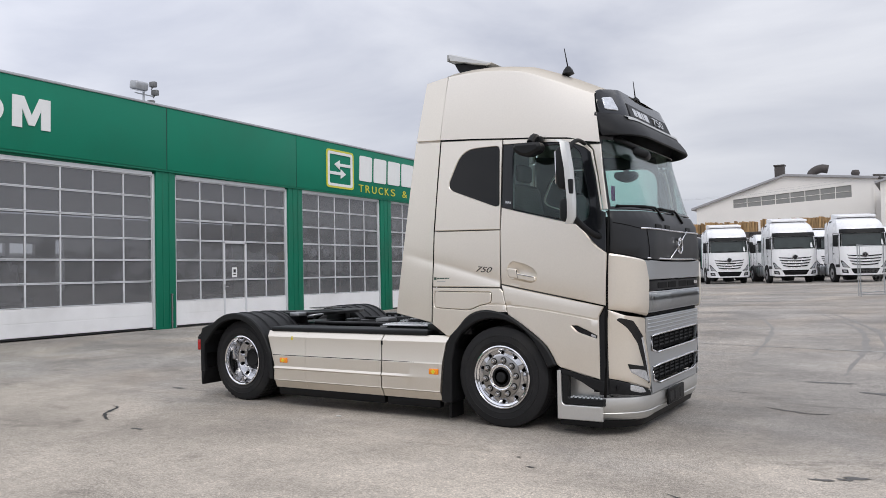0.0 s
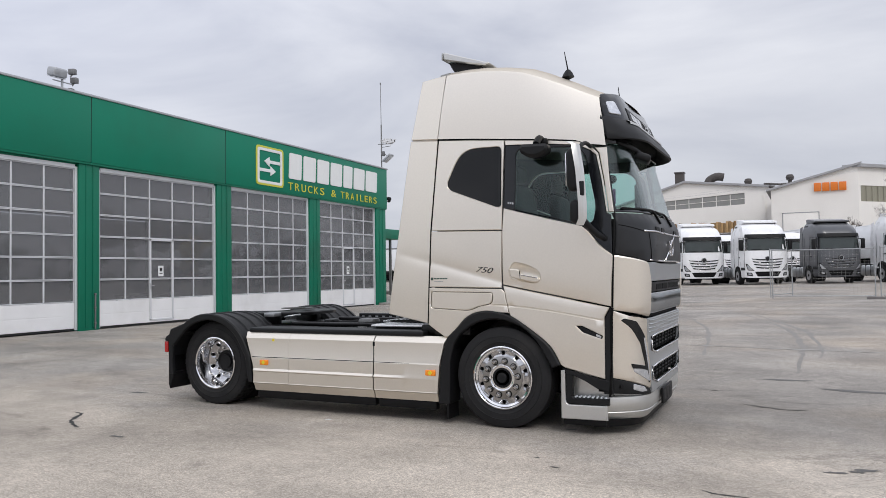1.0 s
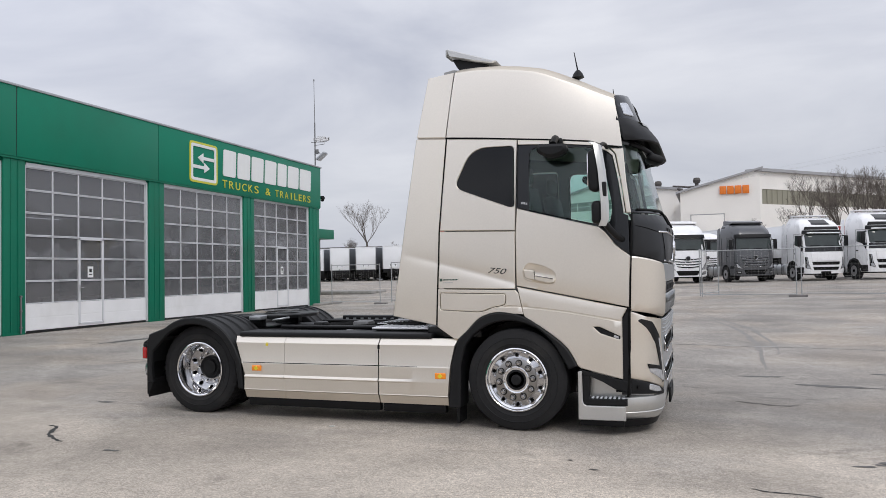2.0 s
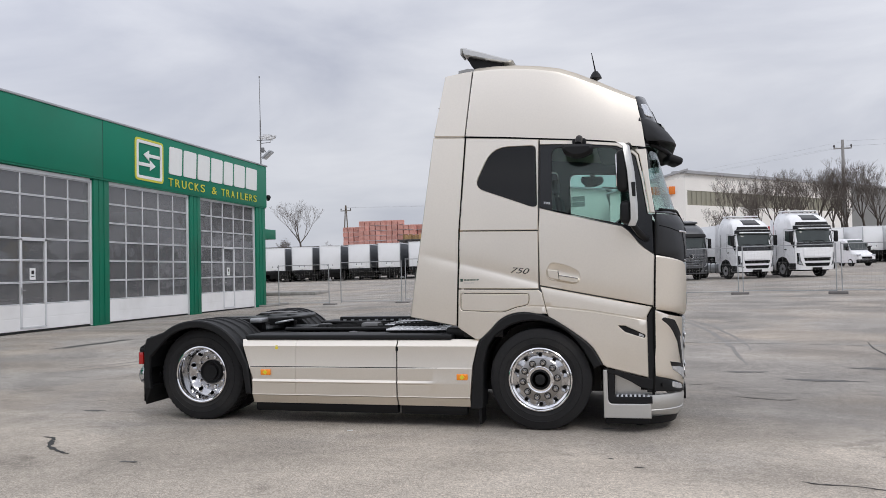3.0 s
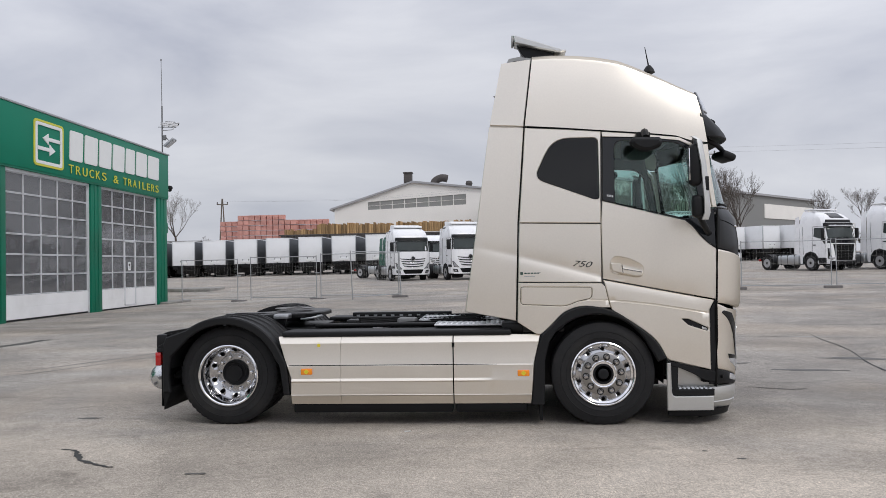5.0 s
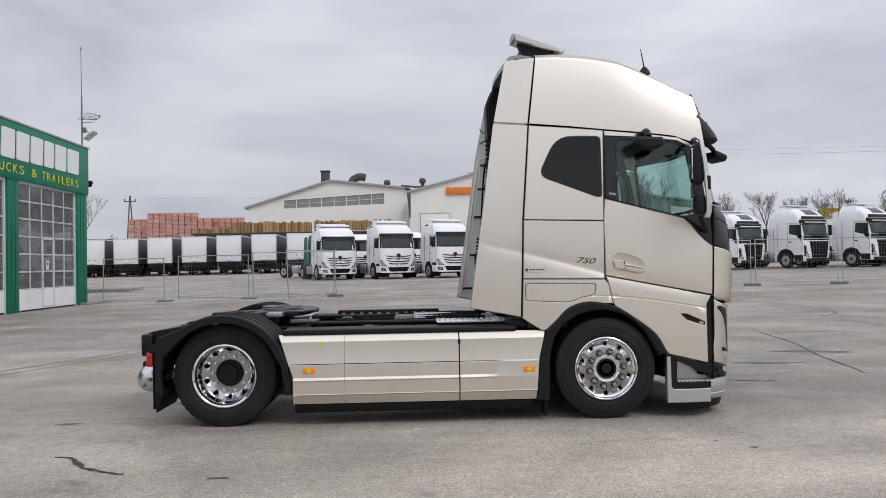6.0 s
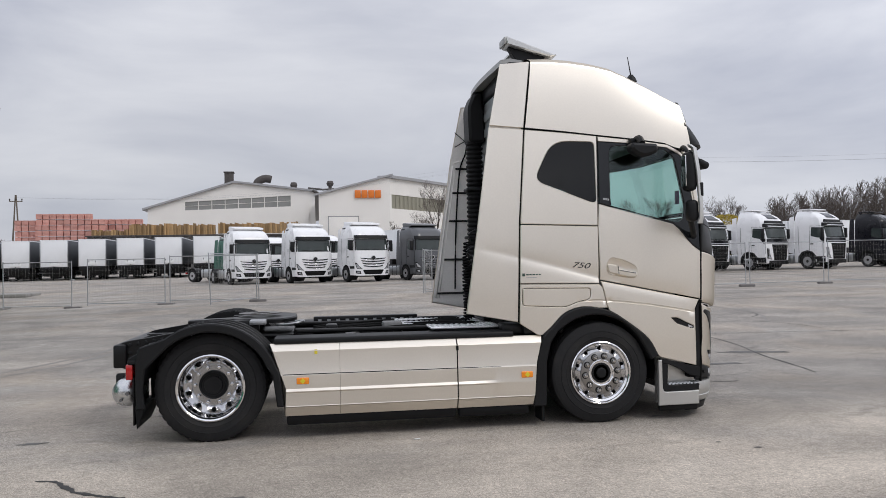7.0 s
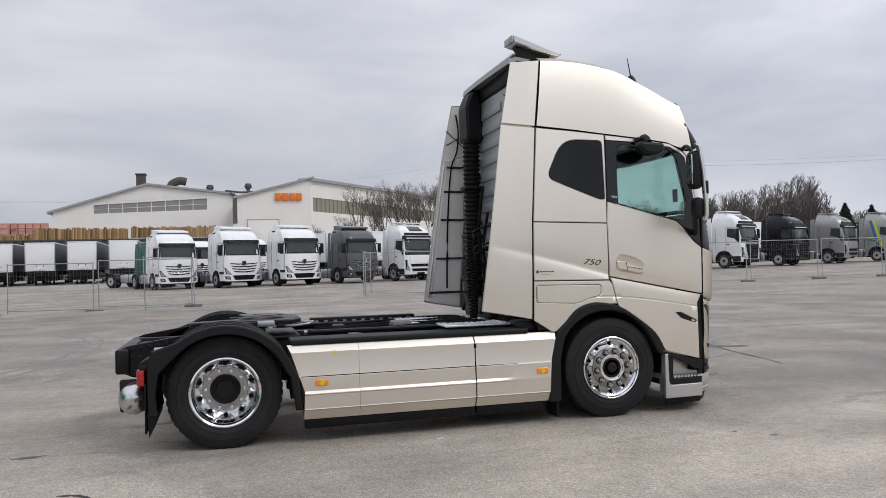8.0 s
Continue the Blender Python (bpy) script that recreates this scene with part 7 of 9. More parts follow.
    for u in us:
        ring = []
        for z, o in prof:
            p = F(0.0)(u, 0.30, 0)
            k = lerp(z, [(0.13, -0.05), (0.20, -0.01), (0.30, 0.0)])
            t = min(1.0, max(0.0, (abs(u - MID) - 0.60) / 0.58))
            side = Vector((1 - 0.75 * t, (-t if u < MID else t), 0))
            ring.append(bm.verts.new(Vector((p.x, p.y, z)) + side * (o + k)))
        rows.append(ring)
    for a, c in zip(rows, rows[1:]):
        for j in range(len(prof)):
            bm.faces.new((a[j], a[(j + 1) % len(prof)], c[(j + 1) % len(prof)], c[j]))
    bm.faces.new(rows[0])
    bm.faces.new(rows[-1])
    bmesh.ops.recalc_face_normals(bm, faces=bm.faces)
    part("bumper", bm, PAINT_DULL, truck, "silver wrap-around front bumper", sharp=0.7)
    bm = bmesh.new()
    rows = []
    for u in us:
        p = F(-0.10)(u, 0.30, 0)
        rows.append([bm.verts.new((p.x + o, p.y, z)) for z, o in ((0.075, 0.0), (0.075, 0.03), (0.14, 0.05), (0.14, 0.0))])
    for a, c in zip(rows, rows[1:]):
        for j in range(4):
            bm.faces.new((a[j], a[(j + 1) % 4], c[(j + 1) % 4], c[j]))
    bmesh.ops.recalc_face_normals(bm, faces=bm.faces)
    part("front_lip", bm, BLACK_PLASTIC, truck, "black rubber front lip")
    for y in (0.075, 2 * MID - 0.075):
        part("side_lip", boxes((0.60, 1.00, y - 0.016, y + 0.016, 0.085, 0.146), r=0.008), BLACK_PLASTIC, truck)
    pl = part("number_plate", boxes((1.352, 1.374, 0.86, 1.40, 0.195, 0.345), r=0.006), BLACK_PLASTIC, truck, "dark number plate holder")
    for i in range(3):
        part("plate_bar", boxes((1.373, 1.377, 0.90 + 0.17 * i, 1.02 + 0.17 * i, 0.225, 0.315)), SATIN_BLACK, pl)
    # side joints beside the headlamps
    for left in (False, True):
        f = side_map(left)
        bm = bmesh.new()
        tube(bm, [f(x, z, 0.012) for x, z in ((1.075, 1.165), (1.066, 1.10), (1.062, 0.80), (1.052, 0.52), (1.04, 0.36))], 0.013, 6)
        part("corner_gap", bm, SEAM, truck)
        bm = bmesh.new()
        tube(bm, [f(x, z, 0.012) for x, z in ((1.108, 2.04), (1.096, 1.70), (1.082, 1.40), (1.074, 1.17))], 0.009, 6)
        part("corner_gap", bm, SEAM, truck)
        ya = sorted((f(1, 0.5, 0.03).y, f(1, 0.5, 0.30).y))
        part("corner_core", boxes((0.93, 1.06, *ya, 0.40, 1.62)), SEAM, truck)
    # front corner mirror on its arm
    bm = bmesh.new()
    tube(bm, smooth_line([(1.08, 0.36, 2.73), (1.20, 0.40, 2.67), (1.27, 0.46, 2.62), (1.30, 0.52, 2.58)], 4), 0.024, 8)
    a = part("front_mirror", bm, SATIN_BLACK, truck, "black front mirror on a short arm")
    bm = bmesh.new()
    box(bm, -0.07, 0.08, -0.13, 0.13, -0.038, 0.038, r=0.03, seg=3)
    h = part("mirror_head", bm, SATIN_BLACK, a)
    h.matrix_local = pose(1.29, 0.52, 2.575, 0, 22, 12)


build_front()


def build_cab_inside():
    part("cab_floor", boxes((-0.72, 1.04, 0.22, 2 * MID - 0.22, 1.06, 1.16)), INTERIOR_DARK, truck)
    part("dashboard", panel(rounded([(0.72, 1.62), (0.70, 1.88), (0.95, 1.98), (1.10, 1.99), (1.12, 1.62)], 0.04), lambda u, v, d: Vector((u, 0.20 + d, v)), thick=2 * MID - 0.40, edge=0.02, step=3.0), INTERIOR_DARK, truck, "dark grey dashboard")
    part("roof_lining", boxes((-0.55, 0.70, 0.28, 2 * MID - 0.28, 3.22, 3.26), r=0.01), INTERIOR, truck)
    part("front_locker", boxes((0.55, 0.86, 0.30, 2 * MID - 0.30, 2.78, 3.15), r=0.04), INTERIOR, truck)
    part("bunk", boxes((-0.70, 0.02, 0.25, 2 * MID - 0.25, 1.55, 1.78), r=0.06), INTERIOR_DARK, truck, "dark sleeper bunk")
    for y in (0.62, 1.92):
        s = part("seat", boxes((0.12, 0.62, y - 0.26, y + 0.26, 1.62, 1.78), r=0.06, seg=3), INTERIOR_DARK, truck, "dark cloth seat")
        bm = bmesh.new()
        box(bm, -0.07, 0.07, -0.25, 0.25, 0.0, 0.66, r=0.06, seg=3)
        b = part("seat_back", bm, INTERIOR_DARK, s)
        b.matrix_local = pose(0.13, y, 1.74, 0, -10, 0)
        part("seat_base", boxes((0.18, 0.55, y - 0.18, y + 0.18, 1.16, 1.62), r=0.02), INTERIOR_DARK, s)
        part("headrest", boxes((-0.03, 0.06, y - 0.13, y + 0.13, 2.42, 2.60), r=0.04, seg=3), INTERIOR_DARK, s)
    bm = lathe([(0.205, -0.016), (0.222, 0.0), (0.205, 0.016), (0.19, 0.0)], 40, "z", closed=True)
    for a in (0, 120, 240):
        rod(bm, (0, 0, -0.03), (0.2 * math.cos(radians(a)), 0.2 * math.sin(radians(a)), 0), 0.016, n=6)
    rod(bm, (0, 0, -0.25), (0, 0, 0.0), 0.04, n=10)
    w = part("steering_wheel", bm, BLACK_PLASTIC, truck, "black steering wheel")
    w.matrix_local = pose(0.66, 1.92, 2.00, 0, -38, 0)
    bm = bmesh.new()
    box(bm, -0.004, 0.004, -0.045, 0.045, -0.07, 0.07, r=0.003)
    p = part("pennant", bm, PENNANT, truck, "small purple pennant behind the windscreen")
    p.matrix_local = pose(1.03, 0.45, 2.22)
    # back wall with pressed ribs
    bm = boxes((-0.77, -0.735, 0.24, 2 * MID - 0.24, 1.0, 3.40), r=0.01)
    for i in range(12):
        z = 1.25 + i * 0.175
        for y0, y1 in ((0.42, 0.78), (0.88, 1.66), (1.76, 2.12)):
            box(bm, -0.790, -0.765, y0, y1, z, z + 0.10, r=0.010, seg=2)
    part("rear_wall", bm, BACK_WALL, truck, "grey ribbed rear wall of the cab")
    part("rear_shelf", boxes((-0.80, -0.62, 0.35, 2 * MID - 0.35, 3.40, 3.58), r=0.03), SATIN_BLACK, truck)
    # corrugated air intake duct behind the cab
    prof = []
    z = 1.05
    while z < 2.95:
        prof += [(0.082, z), (0.098, z + 0.018), (0.098, z + 0.030), (0.082, z + 0.048)]
        z += 0.052
    bm = lathe([(0.0, 1.04)] + prof + [(0.09, 2.97), (0.0, 2.98)], 24, "z", (-0.885, 1.62, 0))
    d = part("intake_hose", bm, BLACK_PLASTIC, truck, "black corrugated air intake hose")
    part("intake_head", panel(rounded([(-0.965, 2.95), (-0.975, 3.36), (-0.91, 3.52), (-0.80, 3.54), (-0.77, 2.95)], 0.05), lambda u, v, dd: Vector((u, 1.48 + dd, v)), thick=0.30, edge=0.03, step=1.0), BLACK_PLASTIC, d)
    for z in (1.35, 1.85, 2.4):
        part("hose_clamp", boxes((-0.995, -0.77, 1.51, 1.74, z, z + 0.035), r=0.01), SATIN_BLACK, d)
    for k, (x, y) in enumerate(((-0.86, 1.30), (-0.88, 1.10), (-0.84, 1.86))):
        bm = bmesh.new()
        tube(bm, smooth_line([(x, y, 2.4 - 0.3 * k), (x - 0.05, y + 0.04, 1.9 - 0.2 * k), (x - 0.02, y - 0.03, 1.3), (x - 0.12, y, 1.0)], 6), 0.016, 6)
        part("hose", bm, SEAM, truck)
    part("rear_frame", boxes((-0.98, -0.78, 0.85, 1.72, 0.95, 1.18), r=0.03), CHASSIS, truck)


build_cab_inside()


# ---- yard: fence ----
WIRE = mat("fence_wire", (0.50, 0.49, 0.47), 0.6, 0.2, vary=0.1)
FOOT = mat("fence_foot_concrete", (0.17, 0.16, 0.155), 0.9, vary=0.2, bump=0.5)


def fence_panel(a, c, foot=True, lean=0.0):
    """A mobile fence panel from a to c: two posts, rails, welded wires, and a concrete foot."""
    a, c = Vector((*a, ground_z(a[1]))), Vector((*c, ground_z(c[1])))
    d = c - a
    L = d.length
    t = math.degrees(math.atan2(d.y, d.x))
    p = thing("fence_panel", "galvanised mobile fence panel on concrete feet", "fence", a, t, group="mobile fence panels")
    for x in (0.05, L - 0.05):
        bm = bmesh.new()
        rod(bm, (x, 0, 0.06), (x + lean, 0, 2.0), 0.021, n=8)
        part("post", bm, GALV, p)
    for z in (0.16, 1.96):
        bm = bmesh.new()
        rod(bm, (0.05, 0, z), (L - 0.05, 0, z), 0.017, n=6)
        part("rail", bm, GALV, p)
    verts, faces = [], []

    def bar(u, v, r):
        s = len(verts)
        up = abs(u[2] - v[2]) > abs(u[0] - v[0])
        for q in (u, v):
            for i in range(3):
                g = 2 * math.pi * i / 3
                verts.append((q[0] + (r * math.cos(g) if up else 0), r * math.sin(g), q[2] + (0 if up else r * math.cos(g))))
        for i in range(3):
            j = (i + 1) % 3
            faces.append((s + i, s + j, s + 3 + j, s + 3 + i))
    n = int(L / 0.13)
    for i in range(1, n):
        bar((L * i / n, 0, 0.16), (L * i / n, 0, 1.96), 0.0013)
    for k in range(1, 8):
        bar((0.05, 0, 0.16 + k * 0.225), (L - 0.05, 0, 0.16 + k * 0.225), 0.0011)
    me = bpy.data.meshes.new("wire_mesh")
    me.from_pydata(verts, [], faces)
    me.materials.append(WIRE)
    w = piece("wire_mesh", me, p)
    if foot:
        part("foot", boxes((L - 0.34, L + 0.34, -0.11, 0.11, 0.0, 0.13), r=0.03), FOOT, p, "grey concrete fence foot")
        part("clamp", boxes((L - 0.09, L + 0.09, -0.03, 0.03, 1.20, 1.26), r=0.01), GALV, p)
    return p


for fa, fb in (((-15.7, 26.6), (-12.9, 26.35)), ((-12.35, 26.25), (-9.10, 25.65)), ((-9.0, 25.65), (-5.42, 25.40)), ((1.62, 26.0), (5.28, 26.15)), ((5.36, 26.1), (8.70, 24.95)),
               ((8.78, 24.9), (12.36, 24.65)), ((12.44, 24.6), (15.95, 24.30)), ((16.05, 24.3), (19.98, 24.55)), ((20.08, 24.5), (23.75, 24.15)), ((23.85, 24.1), (27.4, 23.9)), ((27.5, 23.9), (31.2, 23.8))):
    fence_panel(fa, fb)
fence_panel((-5.34, 25.35), (-6.95, 22.45), foot=False, lean=0.10)
fence_panel((2.35, 28.4), (1.58, 25.95), foot=False)

# ---- yard: parked trucks ----
WHITE_PAINT = mat("white_truck_paint", (0.88, 0.88, 0.89), 0.28, vary=0.03, scale=1.0, coat=0.4, bump=0.0)
GREY_PAINT = mat("dark_grey_truck_paint", (0.085, 0.088, 0.095), 0.30, 0.3, vary=0.05, coat=0.4, bump=0.0)
SILVER_PAINT = mat("mid_grey_truck_paint", (0.36, 0.36, 0.355), 0.32, 0.45, vary=0.05, coat=0.4, bump=0.0)
DARK_PAINT = mat("black_truck_paint", (0.006, 0.006, 0.010), 0.28, vary=0.05, coat=0.1, spec=0.3, bump=0.0)
GREEN_PAINT = mat("green_truck_paint", (0.02, 0.11, 0.075), 0.32, vary=0.05, coat=0.4, bump=0.0)
RED_PAINT = mat("red_trailer_paint", (0.36, 0.035, 0.03), 0.4, vary=0.1)
STRIPE_LIME = mat("lime_stripe", (0.50, 0.62, 0.05), 0.4)
STRIPE_BLUE = mat("blue_stripe", (0.05, 0.13, 0.36), 0.4)
DARK_GLASS = mat("dark_vehicle_glass", (0.040, 0.050, 0.048), 0.06, vary=0.3, scale=1.2, bump=0.0, spec=0.5)
RIM_GREY = mat("grey_wheel_rim", (0.46, 0.46, 0.47), 0.35, 0.6, vary=0.1)
TANK_ALU = mat("aluminium_tank", (0.50, 0.51, 0.52), 0.30, 0.9, vary=0.08)
WHITE_GRP = mat("white_trailer_sheet", (0.84, 0.85, 0.86), 0.45, vary=0.05, scale=0.8, dirt=(0.62, 0.62, 0.61), dirt_amount=0.35)
CURTAIN = mat("dark_grey_tarpaulin", (0.10, 0.108, 0.12), 0.6, vary=0.12, scale=1.2)

FRONT_RAKE = {"box": [(0.4, -0.04), (0.7, 0.0), (1.7, -0.02), (2.0, -0.06), (2.75, -0.20), (2.95, -0.26), (3.20, -0.42), (3.45, -0.72), (3.58, -1.05), (3.64, -1.5)],
              "wedge": [(0.4, -0.06), (0.7, 0.0), (1.7, -0.02), (2.0, -0.07), (2.80, -0.30), (3.05, -0.34), (3.25, -0.44), (3.45, -0.72), (3.62, -1.05), (3.72, -1.4)]}


def cab_front(style, y, z):
    return lerp(z, FRONT_RAKE[style]) - 0.26 * max(0.0, (abs(y) - 0.75) / 0.48) ** 2.2


def parked_truck(style, paint, label, tall=1.0, grille="slats", spoiler=True):
    """A parked sleeper-cab tractor: local x runs forward from its front bumper, y to its left."""
    tr = thing("parked_truck", label, "truck", group="parked trucks")
    FR = FRONT_RAKE[style]
    # cab shell, lofted upwards
    bm = bmesh.new()
    rows = []
    for z, w in ((0.42, 1.20), (0.55, 1.225), (1.0, 1.235), (1.6, 1.235), (2.0, 1.23), (2.4, 1.215), (2.8, 1.20), (3.0, 1.19), (3.2, 1.165), (3.4, 1.12), (3.55, 1.03), (FR[-1][0], 0.92)):
        zz = z if z <= 2.8 else 2.8 + (z - 2.8) * tall
        ring = []
        for i in range(19):
            y = -w + 2 * w * i / 18
            ring.append(bm.verts.new((cab_front(style, y * 1.23 / w, z), y, zz)))
        xr = -2.28 + (0.0 if z < 3.0 else 0.10 * (z - 3.0))
        for y, x in ((w, -1.2), (w, xr + 0.05), (w - 0.05, xr), (-w + 0.05, xr), (-w, xr + 0.05), (-w, -1.2)):
            ring.append(bm.verts.new((x, y, zz)))
        rows.append(ring)
    for a, c in zip(rows, rows[1:]):
        k = len(a)
        for i in range(k):
            bm.faces.new((a[i], a[(i + 1) % k], c[(i + 1) % k], c[i]))
    bm.faces.new(rows[-1])
    bm.faces.new(rows[0][::-1])
    bmesh.ops.recalc_face_normals(bm, faces=bm.faces)
    part("cab", bm, paint, tr, sharp=0.7)
    T = lambda z: z if z <= 2.8 else 2.8 + (z - 2.8) * tall
    fmap = lambda out: (lambda u, v, d: Vector((cab_front(style, u, v) + out - d, u, T(v))))

    def front(pts, mat_, name, out=0.012, **kw):
        return part(name, panel(pts, fmap(out), thick=kw.pop("thick", 0.03), edge=kw.pop("edge", 0.006), step=kw.pop("step", 0.2), **kw), mat_, tr)

    def mirror(pts):
        return pts + [(-u, v) for u, v in pts[::-1]]
    front(rounded(mirror([(-1.10, 1.98), (-1.06, 2.70)]), 0.08), DARK_GLASS, "windscreen")
    front(mirror([(-1.16, 2.72), (-1.13, 2.93)]), SATIN_BLACK, "sun_visor", out=0.14, thick=0.16)
    side_z = [(-0.35, 1.98), (-0.42, 2.62), (-1.12, 2.66), (-1.16, 2.10), (-0.70, 1.98)]
    for s in (-1, 1):
        f = lambda u, v, d, s=s: Vector((u, s * (1.238 - d), v))
        part("side_window", panel(rounded(side_z, 0.05), lambda u, v, d, s=s: Vector((u, s * (1.232 - 0.03 * (v - 2.0) - d), v)), thick=0.02, edge=0.004, step=0.3), DARK_GLASS, tr)
        # mirrors
        bm = bmesh.new()
        box(bm, -0.36, -0.22, *sorted((s * 1.30, s * 1.52)), 1.98, 2.62, r=0.05)
        m = part("mirror", bm, SATIN_BLACK if style == "box" or paint is WHITE_PAINT else paint, tr)
        bm = bmesh.new()
        rod(bm, (-0.32, s * 1.18, 2.62), (-0.30, s * 1.40, 2.58), 0.03, n=6)
        part("mirror_arm", bm, SATIN_BLACK, m)
        # arch, step and lamp
        arch = [(-1.95 + 0.0, 0.42), (-1.93, 0.75), (-1.72, 1.02), (-1.40, 1.10), (-1.08, 1.02), (-0.88, 0.75), (-0.86, 0.42)]
        part("wheel_arch", panel(arch, lambda u, v, d, s=s: Vector((u, s * (1.245 - d), v)), thick=0.30, edge=0.01, step=0.3), SEAM, tr)
        part("step", panel(rounded([(-0.80, 0.44), (-0.80, 0.80), (-0.22, 0.80), (-0.22, 0.44)], 0.04), lambda u, v, d, s=s: Vector((u, s * (1.244 - d), v)), thick=0.03, edge=0.006, step=0.5), SATIN_BLACK if style == "wedge" else paint, tr)
        nut = mesh_of(lathe([(0.024, 0.0), (0.020, -0.03), (0.0, -0.034)], 6, "y"), "nut", CHASSIS)
        for x in (-1.40, -5.05):
            w = new("wheel")
            w.parent = tr
            w.matrix_local = Matrix.Translation((x, s * (1.262 if x > -2 else 1.235), 0.487)) @ Matrix.Diagonal((1, -s, 1, 1))
            tagged(w, "black tyre with a grey rim")
            bm2 = lathe([(0.29, 0.0), (0.33, -0.005), (0.46, 0.01), (0.485, 0.06), (0.485, 0.27 if x > -2 else 0.60), (0.29, 0.28)], 28, "y", closed=True)
            part("tyre", bm2, TYRE, w)
            bm2 = lathe([(0.0, 0.02), (0.10, 0.015), (0.13, 0.05 if x > -2 else 0.12), (0.24, 0.04 if x > -2 else 0.13), (0.285, 0.004), (0.295, 0.008)], 24, "y")
            rim = part("rim", bm2, RIM_GREY, w)
            for k in range(10):
                rod_at = (0.19 * math.cos(0.628 * k), 0.19 * math.sin(0.628 * k))
                piece("nut", nut, rim, Matrix.Translation((rod_at[0], 0.045 if x > -2 else 0.125, rod_at[1])))
            part("hub", lathe([(0.0, -0.005), (0.085, 0.0), (0.095, 0.03), (0.10, 0.10)], 16, "y"), SEAM, w)
        part("fuel_tank", boxes((-4.15, -2.45, *sorted((s * 0.62, s * 1.20)), 0.36, 0.98), r=0.10, seg=3), TANK_ALU, tr)
        for x in (-3.85, -3.3, -2.75):
            part("tank_strap", boxes((x - 0.03, x + 0.03, *sorted((s * 0.60, s * 1.21)), 0.35, 0.99), r=0.10, seg=3), SATIN_BLACK, tr)
        bm = bmesh.new()
        ring = [(-5.05 + 0.60 * math.cos(radians(a)), 0.487 + 0.58 * math.sin(radians(a))) for a in range(10, 175, 15)]
        inner = [(-5.05 + 0.55 * math.cos(radians(a)), 0.487 + 0.53 * math.sin(radians(a))) for a in range(10, 175, 15)]
        part("rear_fender", panel(ring + inner[::-1], lambda u, v, d, s=s: Vector((u, s * (1.24 - d), v)), thick=0.58, edge=0.01, step=0.5), SATIN_BLACK, tr)
        bm.free()
        # door joint, handle, and the dark gap behind the cab's corner
        sd = lambda u, v, s=s: Vector((u, s * (1.239 - (0.03 * (v - 2.0) if v > 2.0 else 0.0)), v))
        bm = bmesh.new()
        tube(bm, [sd(u, v) for u, v in ((-0.24, 1.02), (-0.22, 1.90), (-0.36, 2.72), (-1.20, 2.74), (-1.24, 1.9), (-1.24, 1.08))], 0.009, 4)
        part("door_joint", bm, SEAM, tr)
        part("door_handle", boxes((-1.18, -0.98, *sorted((s * 1.235, s * 1.262)), 1.56, 1.62), r=0.012), SATIN_BLACK, tr)
        bm = bmesh.new()
        tube(bm, [sd(u, v) for u, v in ((-1.95, 1.02), (-1.98, 1.9), (-2.0, 2.75))], 0.010, 4)
        part("side_joint", bm, SEAM, tr)
        part("air_guide", panel([(-2.72, 1.05), (-2.60, T(3.35)), (-2.30, T(3.42)), (-2.30, 0.98)], lambda u, v, d, s=s: Vector((u, s * (1.215 - 0.04 * max(0.0, v - 2.4) - d), v)), thick=0.03, edge=0.008, step=0.6), paint, tr)
        if style == "box":
            part("sill", panel(rounded([(-0.84, 0.84), (-0.20, 0.84), (-0.22, 1.0), (-0.86, 1.0)], 0.03), lambda u, v, d, s=s: Vector((u, s * (1.246 - d), v)), thick=0.02, edge=0.005, step=0.6), SATIN_BLACK, tr)
            front(rounded([(s * 0.76, 0.80), (s * 1.10, 0.84), (s * 1.19, 1.22), (s * 1.10, 1.20), (s * 0.96, 1.00)], 0.03), SATIN_BLACK, "lamp_field", out=0.014)
            front(rounded([(s * 0.82, 0.83), (s * 1.08, 0.87), (s * 1.15, 1.14), (s * 1.08, 1.12), (s * 0.97, 0.97)], 0.02), CLEAR_LENS, "headlamp", out=0.024)
            front(rounded([(s * 0.84, 0.50), (s * 1.12, 0.54), (s * 1.15, 0.72), (s * 0.90, 0.70)], 0.02), SATIN_BLACK, "fog_lamp", out=0.016)
            front(rounded([(s * 0.92, 0.56), (s * 1.07, 0.58), (s * 1.09, 0.66), (s * 0.95, 0.65)], 0.02), CLEAR_LENS, "fog_lens", out=0.024)
            front(rounded([(s * 1.11, 1.98), (s * 1.17, 1.98), (s * 1.12, 2.70), (s * 1.07, 2.70)], 0.01), SATIN_BLACK, "pillar_gap", out=0.008)
            # dark quarter window in the roof side
            part("roof_quarter", panel(rounded([(-2.10, T(3.14)), (-2.08, T(3.46)), (-1.66, T(3.46)), (-1.55, T(3.14))], 0.03), lambda u, v, d, s=s: Vector((u, s * (1.150 - d - 0.12 * max(0, v - T(3.2))), v)), thick=0.03, edge=0.006, step=0.5), GLOSS_BLACK, tr)
        else:
            front([(s * 0.88, 0.66), (s * 1.14, 0.74), (s * 1.15, 1.38), (s * 1.04, 1.36), (s * 1.00, 0.98)], GLOSS_BLACK, "lamp_field", out=0.012)
            front([(s * 0.91, 0.68), (s * 1.10, 0.75), (s * 1.10, 0.90), (s * 1.00, 0.88)], CLEAR_LENS, "headlamp", out=0.022)
            front([(s * 1.02, 0.90), (s * 1.05, 0.90), (s * 1.09, 1.34), (s * 1.06, 1.34)], CLEAR_LENS, "daylight_lamp", out=0.022)
